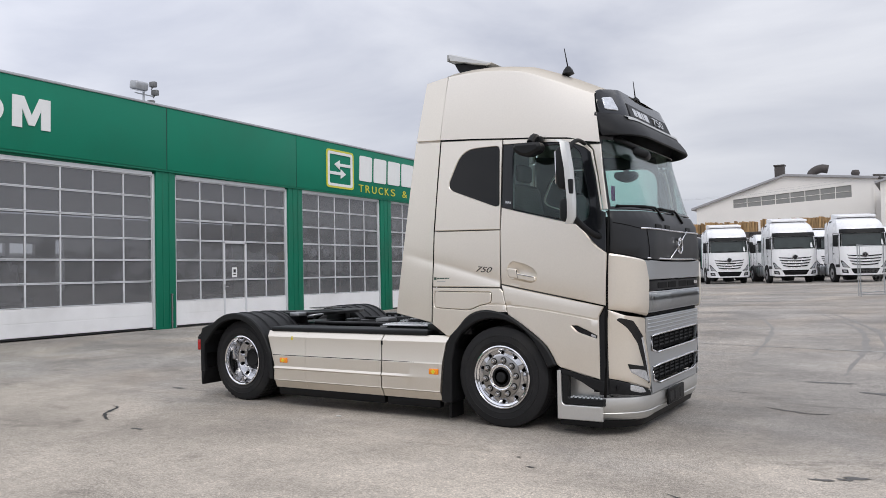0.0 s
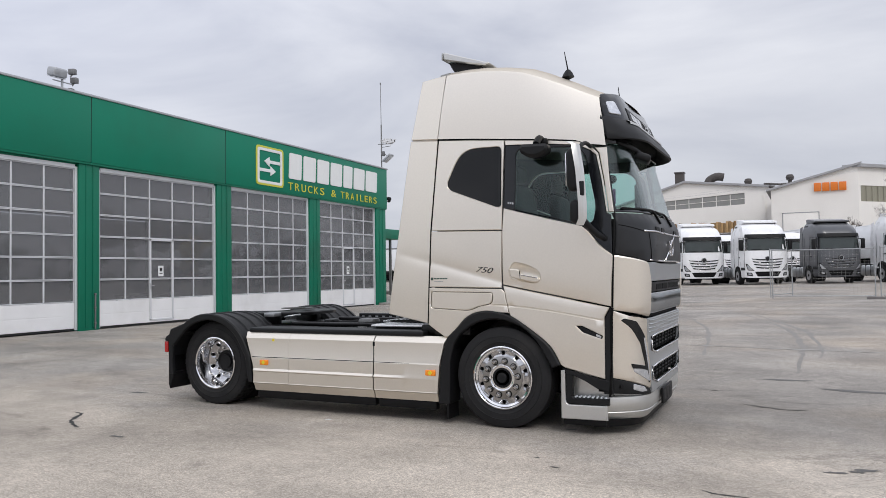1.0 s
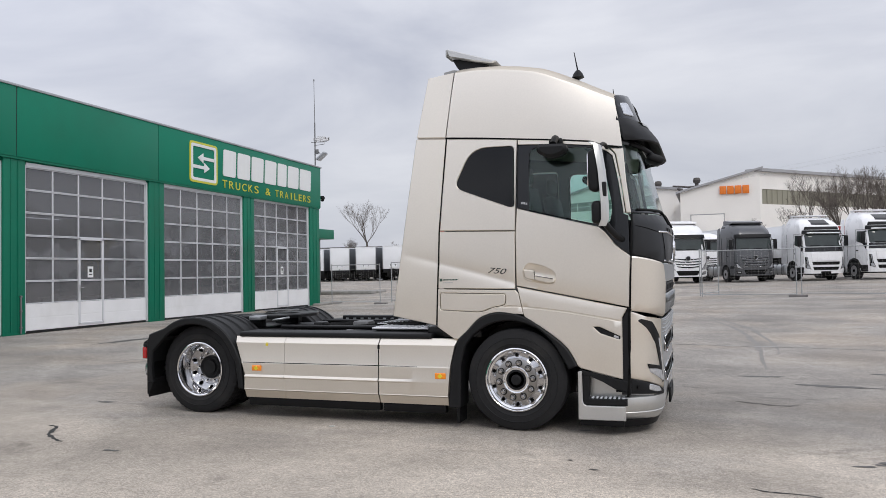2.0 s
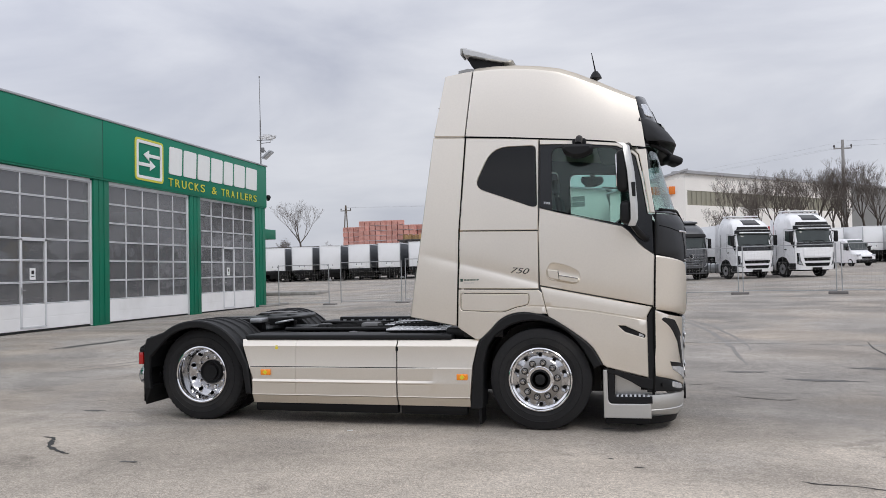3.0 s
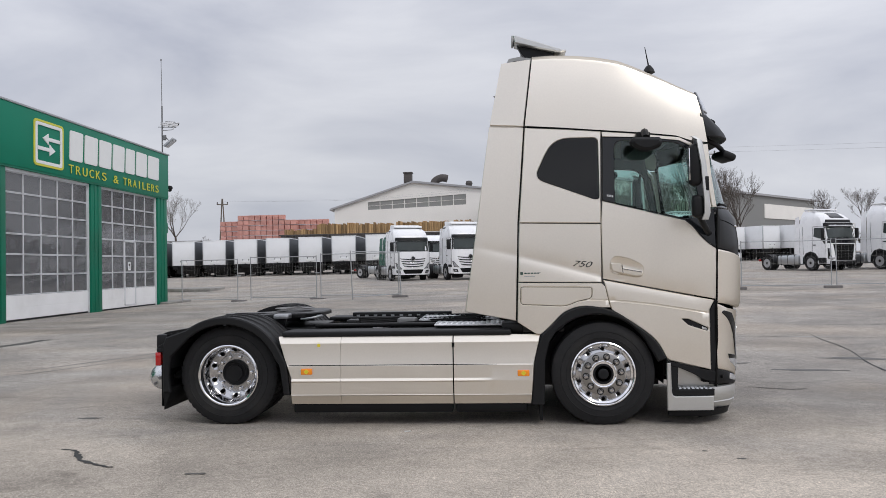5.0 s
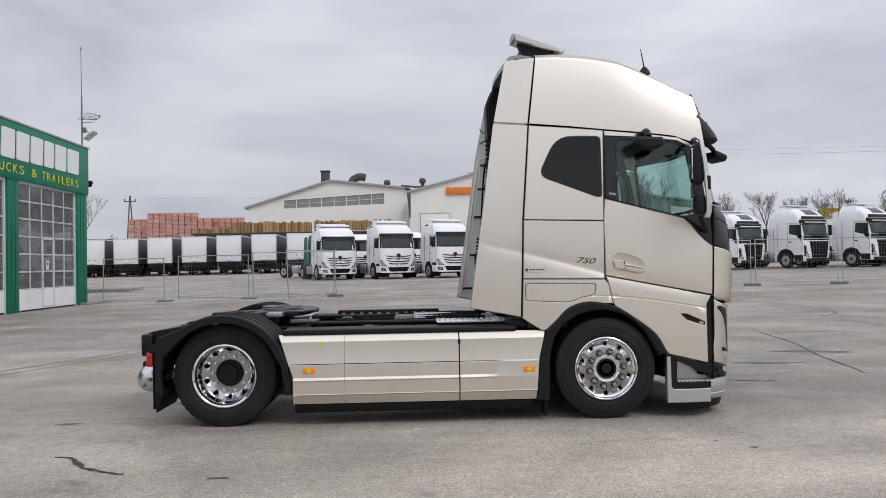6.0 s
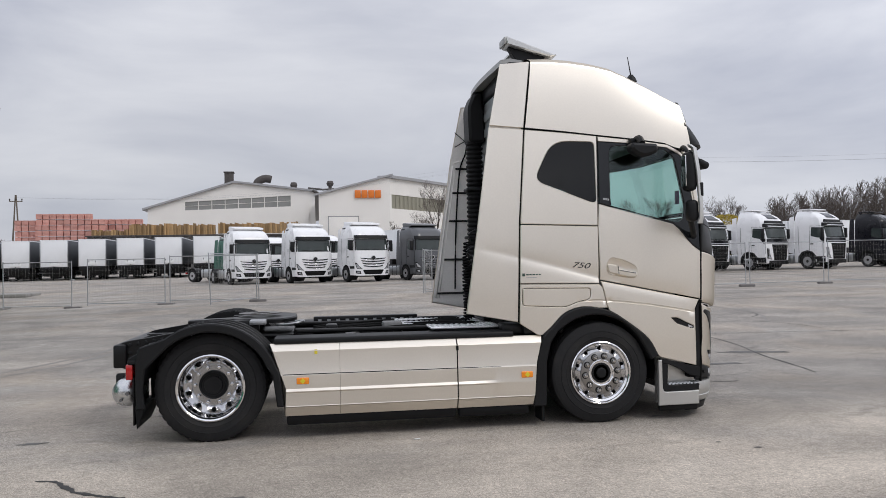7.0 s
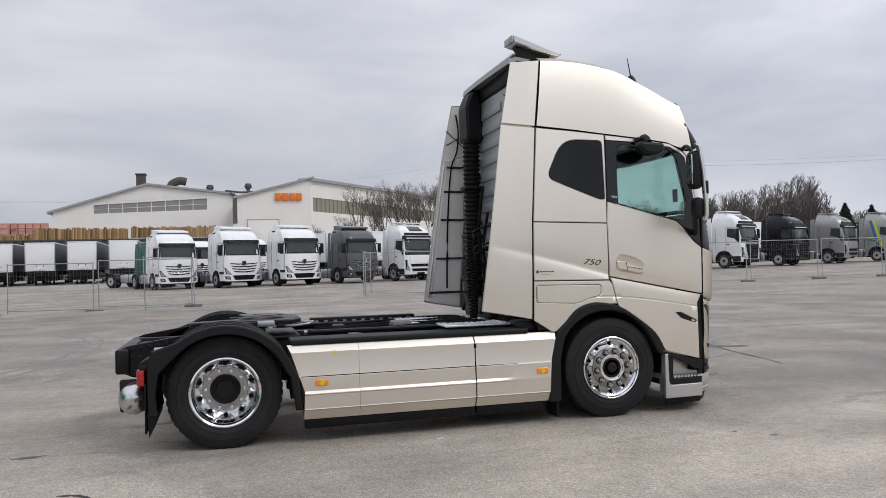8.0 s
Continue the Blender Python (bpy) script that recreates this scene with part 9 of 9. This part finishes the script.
    for i in range(1, 40):
        p = along(0.6 + i * 1.5, 0, 0.03)
        part("band_rib", boxes((p.x - 0.05, p.x + 0.05, p.y - 0.05, p.y + 0.05, 12.4, 15.3)), HALL_BEIGE, k)
    part("eaves_board", panel([(-0.4, 18.6), (-0.4, 19.2), (135.0, 19.2), (135.0, 18.6)], lambda u, v, d: along(u, v, d - 0.5), thick=2.0, edge=0.02, step=60), HALL_ROOF, k)
    part("grey_wall", panel([(62.0, 0.6), (62.0, 18.6), (132.0, 18.6), (132.0, 0.6)], along, thick=0.4, edge=0.01, step=60), HALL_GREY, k, "grey clad hall extension")
    part("light_band", panel([(95.0, 12.2), (95.0, 16.4), (131.0, 16.4), (131.0, 12.2)], lambda u, v, d: along(u, v, d - 0.15), thick=0.2, edge=0.01, step=60), HALL_WALL, k)
    # sign: plain orange blocks in the letters' places
    s = thing("hall_sign", "plain orange block sign on the hall wall", "sign", (5.2, y0 - 0.25, 14.5))
    for i in range(4):
        part("sign_block", boxes((0.05 + i * 1.38, 1.25 + i * 1.38, -0.16, -0.02, 0.12 + 0.0 * i, 1.70), r=0.06), ORANGE, s)


build_halls()


def stack_of(name, label, category, mat_, x0, x1, y, z0, z1, cell, seed, gap=0.12, group=""):
    """A long pile built of single crates or pallets, with an uneven top."""
    rnd = random.Random(seed)
    t = thing(name, label, category, ((x0 + x1) / 2, y, z0), group=group)
    wide, deep, high = cell
    if wide > 0.9:
        slabs = [(-wide / 2 + 0.02 * (k % 2), wide / 2 - 0.02 * (k % 2), -deep / 2, deep / 2, high * k / 4, high * (k + 1) / 4 - 0.045) for k in range(4)]
        slabs += [(-wide / 2 + 0.05, wide / 2 - 0.05, -deep / 2 + 0.05, deep / 2 - 0.05, 0, high - 0.05)]
    else:
        slabs = [(-wide / 2, -wide / 2 + 0.11, -deep / 2, deep / 2, 0, high), (-0.02, wide / 2, -deep / 2, deep / 2, 0.03, high - 0.05)]
    me = mesh_of(boxes(*slabs), "stack_cell", mat_)
    nx = int((x1 - x0) / (cell[0] + gap))
    cut = 0
    for i in range(nx):
        if i % 4 == 0:
            cut = rnd.choice((0, 0, 0, 1))
        nz = max(1, int((z1 - z0) / (cell[2] + 0.05)) - cut)
        for k in range(nz):
            piece("bale", me, t, pose(x0 - (x0 + x1) / 2 + (i + 0.5) * (cell[0] + gap), rnd.uniform(-0.2, 0.2), k * (cell[2] + 0.05)) @ Matrix.Diagonal((1, 1, rnd.uniform(0.84, 1.06) if cell[0] < 1 else 1, 1)))
    return t


stack_of("block_stack", "tall stack of pink clay blocks on pallets", "stack", CRATE, -53.4, -50.0, 132, 6.2, 10.1, (1.0, 1.2, 0.9), 1)
stack_of("block_stack", "tall stack of pink clay blocks on pallets", "stack", CRATE, -49.8, -37.9, 131, 6.2, 11.0, (1.0, 1.2, 0.9), 2)
stack_of("block_stack", "tall stack of pink clay blocks on pallets", "stack", CRATE, -42.0, -31.6, 133, 6.2, 10.1, (1.0, 1.2, 0.9), 3)
stack_of("pallet_stack", "long stack of wooden pallets", "stack", PALLET, -40.5, -32.4, 129.5, 6.2, 8.0, (0.34, 1.2, 1.75), 5, 0.06)
stack_of("pallet_stack", "long stack of wooden pallets", "stack", PALLET, -34.3, -20.2, 129, 6.9, 9.2, (0.34, 1.2, 1.9), 6, 0.06)
stack_of("pallet_stack", "long stack of wooden pallets", "stack", PALLET, -19.8, -5.6, 129, 6.9, 9.2, (0.34, 1.2, 1.9), 7, 0.06)
# the raised storage yard that carries the stacks
tagged(part("storage_bank", boxes((-75, -32, 128.0, 138, 0.9, 6.2), (-40.8, -3, 127.6, 137, 0.9, 6.9), r=0.1), HALL_EDGE), "dark retaining bank below the stacks", "bank", kind="structure")
bmk = bmesh.new()
for kx in range(28):
    box(bmk, -40 + kx * 1.3, -39.6 + kx * 1.3, 127.2, 127.6, 5.0, 6.6)
box(bmk, -41, -3.5, 127.2, 127.6, 6.6, 6.8)
tagged(part("storage_rail", bmk, RUST), "weathered rail along the storage bank", "rail", kind="structure")


def pole(x, y, h, material, label, double=False, arms=1):
    p = thing("utility_pole", label, "pole", (x, y, ground_z(y)))
    bm = bmesh.new()
    if double:
        rod(bm, (-0.9, 0, 0), (-0.06, 0, h), 0.20, 0.12, n=8)
        part("post", bm, material, p)
        bm = bmesh.new()
        rod(bm, (0.9, 0, 0), (0.06, 0, h), 0.20, 0.12, n=8)
        part("post", bm, material, p)
    else:
        rod(bm, (0, 0, 0), (0, 0, h), 0.34, 0.18, n=10)
        part("post", bm, material, p)
    for k in range(arms):
        z = h - 1.3 - 0.9 * k
        part("cross_arm", boxes((-1.2, 1.2, -0.08, 0.08, z, z + 0.18), r=0.02), material, p)
        for x_ in (-1.1, 0.0, 1.1):
            bm = lathe([(0.0, 0.45), (0.10, 0.42), (0.10, 0.30), (0.16, 0.25), (0.10, 0.18), (0.06, 0.0)], 10, "z", (x_, 0, z + 0.18))
            part("insulator", bm, RUST, p)
    return p


pole(30.3, 110, 16.9, POLE_GREY, "tall grey concrete utility pole with insulators")
pole(-59.9, 150, 14.8, POLE_WOOD, "wooden double-leg utility pole", True)
for wy, wz in ((0.0, 16.2), (1.1, 16.2), (0.4, 16.9)):
    bmw = bmesh.new()
    wa, wb = Vector((30.3 + wy, 110, wz + 0.6)), Vector((140 + wy, 70, wz + 1.5))
    tube(bmw, [wa.lerp(wb, i / 12) - Vector((0, 0, 2.2 * math.sin(math.pi * i / 12))) for i in range(13)], 0.009, 4)
    tagged(part("power_line", bmw, GALV), "thin dark overhead power line", "cable")
    bmw = bmesh.new()
    wb = Vector((-59.9 + wy, 150, 14.8))
    tube(bmw, [wa.lerp(wb, i / 14) - Vector((0, 0, 2.6 * math.sin(math.pi * i / 14))) for i in range(15)], 0.007, 4)
    tagged(part("power_line", bmw, GALV), "thin dark overhead power line", "cable")


# ---- background: trees ----
def tree_bars(seed, height, spread=0.42, levels=5, lean=0.0, low=0.22):
    """A bare tree as two lists of tapered bars: the trunk with its limbs, and the twigs."""
    rnd = random.Random(seed)
    thick, thin = [], []

    def grow(p, d, length, r, level):
        n = 3 if level < 2 else 2
        for i in range(n):
            q = p + d * (length / n)
            r2 = r * (0.86 if level else 0.88)
            (thick if level < 2 else thin).append((p, q, r, r2))
            p, r = q, r2
            d = (d + Vector((rnd.uniform(-1, 1), rnd.uniform(-1, 1), rnd.uniform(-0.3, 0.6))) * 0.13).normalized()
            if level and level < levels and i < n - 1:
                side(p, d, length, r, level)
        if level < levels:
            for _ in range(3 if level else 4):
                side(p, d, length, r, level)

    def side(p, d, length, r, level):
        a = Vector((rnd.uniform(-1, 1), rnd.uniform(-1, 1), rnd.uniform(0.0, 0.5)))
        nd = (d * (1 - spread) + a.normalized() * spread * rnd.uniform(0.8, 1.5) + Vector((0, 0, 0.12))).normalized()
        grow(p, nd, length * rnd.uniform(0.50, 0.72), max(r * rnd.uniform(0.5, 0.68), 0.008 * min(1.0, height / 4)), level + 1)
    grow(Vector((0, 0, 0)), Vector((lean, 0, 1)).normalized(), height * 0.40, height * 0.016, 0)
    return thick, thin


def bars_mesh(name, bars, sides, material, at=None):
    verts, faces = [], []
    for p, q, r0, r1 in bars:
        d = (q - p).normalized()
        s = d.cross(Vector((0.31, 0.52, 0.79)))
        s.normalize()
        t = s.cross(d)
        b = len(verts)
        for c, r in ((p, r0), (q, r1)):
            for i in range(sides):
                a = 2 * math.pi * i / sides
                v = c + (s * math.cos(a) + t * math.sin(a)) * r
                verts.append((v.x, v.y, v.z))
        for i in range(sides):
            j = (i + 1) % sides
            faces.append((b + i, b + j, b + sides + j, b + sides + i))
    me = bpy.data.meshes.new(name)
    me.from_pydata(verts, [], faces)
    me.materials.append(material)
    return me


def bare_tree(x, y, height, seed, label="leafless tree with a wide bare crown", spread=0.42, levels=5):
    t = thing("tree", label, "tree", (x, y, ground_z(y)), group="bare trees")
    a, c = tree_bars(seed, height, spread, levels)
    piece("trunk", bars_mesh("trunk", a, 6, BARK), t)
    piece("crown", bars_mesh("crown", c, 3, TWIGS_DARK), t, None, "bare twigs")
    return t


bare_tree(-53.2, 112, 14.2, 1)
bare_tree(-58.5, 114, 7.0, 2)
bare_tree(-48.6, 113, 5.5, 3)
for i, (tx, ty, thh) in enumerate(((12.5, 104, 7.5), (15.0, 106, 12.0), (18.4, 104, 11.0), (20.6, 107, 12.5), (23.0, 104, 12.0), (25.2, 106, 13.0), (27.2, 103, 12.5), (29.0, 106, 13.0), (31.4, 104, 13.5), (33.2, 106, 13.0), (8.5, 106, 6.0), (22.0, 110, 12.0), (26.3, 110, 12.5), (30.2, 109, 13.0), (17.0, 109, 9.0), (19.5, 110, 11.5), (21.5, 102, 9.5), (24.2, 111, 13.0), (28.2, 101, 10.0), (32.2, 101, 11.0))):
    bare_tree(tx, ty, thh, 10 + i, "tall leafless tree beside the hall", 0.34)
for i, (tx, ty, thh) in enumerate(((44.0, 100, 9.0), (47.5, 98, 10.0), (52.0, 97, 9.0), (55.0, 96, 8.5), (60.0, 100, 9.5))):
    bare_tree(tx, ty, thh, 40 + i, "small leafless tree behind the trucks", 0.40)
# trees at the camera's back, which show in the windows
for i, (tx, ty, thh) in enumerate(((-9, -38, 11), (-2, -40, 12), (4, -37, 10), (11, -41, 12), (17, -38, 11), (-17, -42, 12))):
    bare_tree(tx, ty, thh, 60 + i, "leafless tree at the road side of the yard", 0.40, 4)


AZ0, AZ1 = 32.5, 56.0        # the woods' sector, and its skyline by direction
CROWN = [(32.5, 8.6), (34, 9.0), (36, 9.8), (38.5, 10.4), (40.3, 11.8), (41.6, 11.0), (42.2, 6.0), (58, 6.0)]


def slender_bars(seed):
    """A young upright woodland tree, one metre high: a straight stem with many thin rising branches."""
    rnd = random.Random(seed)
    bars = []
    p, r, d = Vector((0, 0, 0)), 0.011, Vector((rnd.uniform(-0.05, 0.05), rnd.uniform(-0.05, 0.05), 1)).normalized()
    n = 10
    for i in range(n):
        q = p + d / n
        bars.append((p, q, r, r * 0.84))
        if i >= 2:
            for _ in range(3):
                a = rnd.uniform(0, 2 * math.pi)
                bd = Vector((math.cos(a), math.sin(a), rnd.uniform(0.9, 1.9))).normalized()
                ln = rnd.uniform(0.6, 1.1) * (0.10 + 0.20 * (1 - i / n))
                b0 = p.lerp(q, rnd.random())
                b1 = b0 + bd * ln * 0.5
                b2 = b1 + (bd + Vector((0, 0, 0.35))).normalized() * ln * 0.5
                bars += [(b0, b1, r * 0.42, r * 0.30), (b1, b2, r * 0.30, r * 0.14)]
                for k in range(4):
                    t0 = b0.lerp(b2, rnd.uniform(0.3, 0.95))
                    td = (bd + Vector((rnd.uniform(-0.8, 0.8), rnd.uniform(-0.8, 0.8), rnd.uniform(0.0, 0.7)))).normalized()
                    bars.append((t0, t0 + td * ln * rnd.uniform(0.3, 0.6), r * 0.16, r * 0.10))
        p, r = q, r * 0.84
        d = (d + Vector((rnd.uniform(-0.06, 0.06), rnd.uniform(-0.06, 0.06), 0.05))).normalized()
    return bars


def build_woods():
    rnd = random.Random(8)
    kinds = [slender_bars(100 + k) for k in range(8)]
    low = [tree_bars(120 + k, 1.0, 0.55, 4) for k in range(3)]
    bars, shrub = [], []
    for i in range(680):
        az = radians(rnd.uniform(AZ0, AZ1))
        rad = rnd.uniform(118, 165)
        p = Vector((-2 + rad * math.sin(az), -7 + rad * math.cos(az), 0.9))
        h = rnd.uniform(0.70, 1.06) * lerp(math.degrees(az), CROWN) * rad / 140
        for a, c, r0, r1 in rnd.choice(kinds):
            bars.append((p + a * h, p + c * h, max(r0 * h, 0.016), max(r1 * h, 0.013)))
    for i in range(230):
        az = radians(rnd.uniform(14, 58))
        rad = rnd.uniform(104, 114)
        p = Vector((-2 + rad * math.sin(az), -7 + rad * math.cos(az), 0.8))
        h = rnd.uniform(2.4, 4.2)
        for g in rnd.choice(low):
            for a, c, r0, r1 in g:
                shrub.append((p + a * h, p + c * h, max(r0 * h, 0.026), max(r1 * h, 0.022)))
    w = piece("woods", bars_mesh("woods", bars, 3, TWIGS), None)
    tagged(w, "leafless brown woodland edge behind the yard", "woods", kind="stuff")
    w = piece("hedge", bars_mesh("hedge", shrub, 3, HEDGE), None)
    tagged(w, "leafless brown hedge behind the yard", "hedge", kind="stuff")


build_woods()


def clump_plant(name, label, category, at, height, width, material, seed, n, cone=False):
    """A plant whose crown is many small leaf sprays on short twigs."""
    rnd = random.Random(seed)
    t = thing(name, label, category, at)
    bars = [(Vector((0, 0, 0)), Vector((0, 0, height * (0.9 if cone else 0.3))), 0.12, 0.04)]
    piece("trunk", bars_mesh("trunk", bars, 6, BARK), t)
    verts, faces = [], []
    for i in range(n):
        z = rnd.random() ** (1.4 if cone else 0.8)
        r = width / 2 * ((1 - z) ** 0.9 if cone else math.sin(math.pi * (0.15 + 0.8 * z)) ** 0.6) * rnd.random() ** 0.4
        a = rnd.uniform(0, 2 * math.pi)
        c = Vector((r * math.cos(a), r * math.sin(a), height * (0.08 + 0.92 * z)))
        for _ in range(2):
            u = Vector((rnd.uniform(-1, 1), rnd.uniform(-1, 1), rnd.uniform(-0.8, 0.8))).normalized() * rnd.uniform(0.12, 0.3)
            v = u.cross(Vector((rnd.uniform(-1, 1), rnd.uniform(-1, 1), rnd.uniform(-1, 1)))).normalized() * 0.08
            b = len(verts)
            verts.extend([tuple(c - v), tuple(c + u * 0.5 - v * 0.2), tuple(c + u), tuple(c + v)])
            faces.append((b, b + 1, b + 2, b + 3))
    me = bpy.data.meshes.new("crown")
    me.from_pydata(verts, [], faces)
    me.materials.append(material)
    piece("crown", me, t)
    return t


clump_plant("flowering_bush", "yellow flowering bush behind the trucks", "bush", (47.0, 80.0, ground_z(80)), 5.6, 6.0, BLOOM, 3, 2600)
clump_plant("conifer", "dark green conifer at the edge of the woods", "tree", (72.5, 73.5, ground_z(74)), 6.6, 4.8, CONIFER, 4, 4200, True)
clump_plant("conifer", "dark green conifer at the edge of the woods", "tree", (75.2, 72.0, ground_z(72)), 6.2, 4.6, CONIFER, 5, 4200, True)
clump_plant("conifer", "dark green conifer at the edge of the woods", "tree", (78.5, 71.0, ground_z(71)), 6.4, 4.2, CONIFER, 6, 3800, True)
# the plan of the far yard is drawn large: all of it is brought nearer and set on the climbing ground
VAN = bpy.data.objects["van"]
bpy.context.view_layer.update()
for ob_ in [o for o in bpy.data.objects if o.parent is None and o.type in ("MESH", "EMPTY") and (o not in NEAR or o.name.startswith("kerb_island")) and o is not truck]:
    kind_ = ob_.name.split(".")[0]
    size_, aside_ = {"production_hall": (0.815, -0.6), "hall_sign": (0.815, -0.6), "industrial_hall": (0.95, 0.0)}.get(kind_, (0.905, 0.0))
    own_ = ob_.matrix_world.translation.copy()
    mark_ = {"woods": (80, 100), "hedge": (50, 95), "storage_bank": (-30, 130), "storage_rail": (-22, 127), "power_line": (30, 110), "kerb_island": (-21.5, 39.8)}.get(kind_, (own_.x, own_.y))
    spot_ = (-0.1 + size_ * (mark_[0] + 0.1) + aside_, -7.05 + size_ * (mark_[1] + 7.05))
    rise_ = yard_z(*spot_) - size_ * ground_z(mark_[1])
    ob_.matrix_world = pose(spot_[0], spot_[1], rise_) @ Matrix.Diagonal((size_, size_, size_, 1)) @ pose(-mark_[0], -mark_[1], 0) @ ob_.matrix_world
bpy.context.view_layer.update()
copy_thing(VAN, pose(-17.7, 4.5, 0.12))
# no known wall: added to put a dark horizon band into the paint's reflections
tagged(part("boundary_wall", boxes((-120, 140, -62, -61, 0, 7.0), (-62, -61, -61, 160, 0, 4.0), r=0.05), HALL_GREY), "plain grey backdrop wall added behind the camera and to the west", "wall", kind="structure")
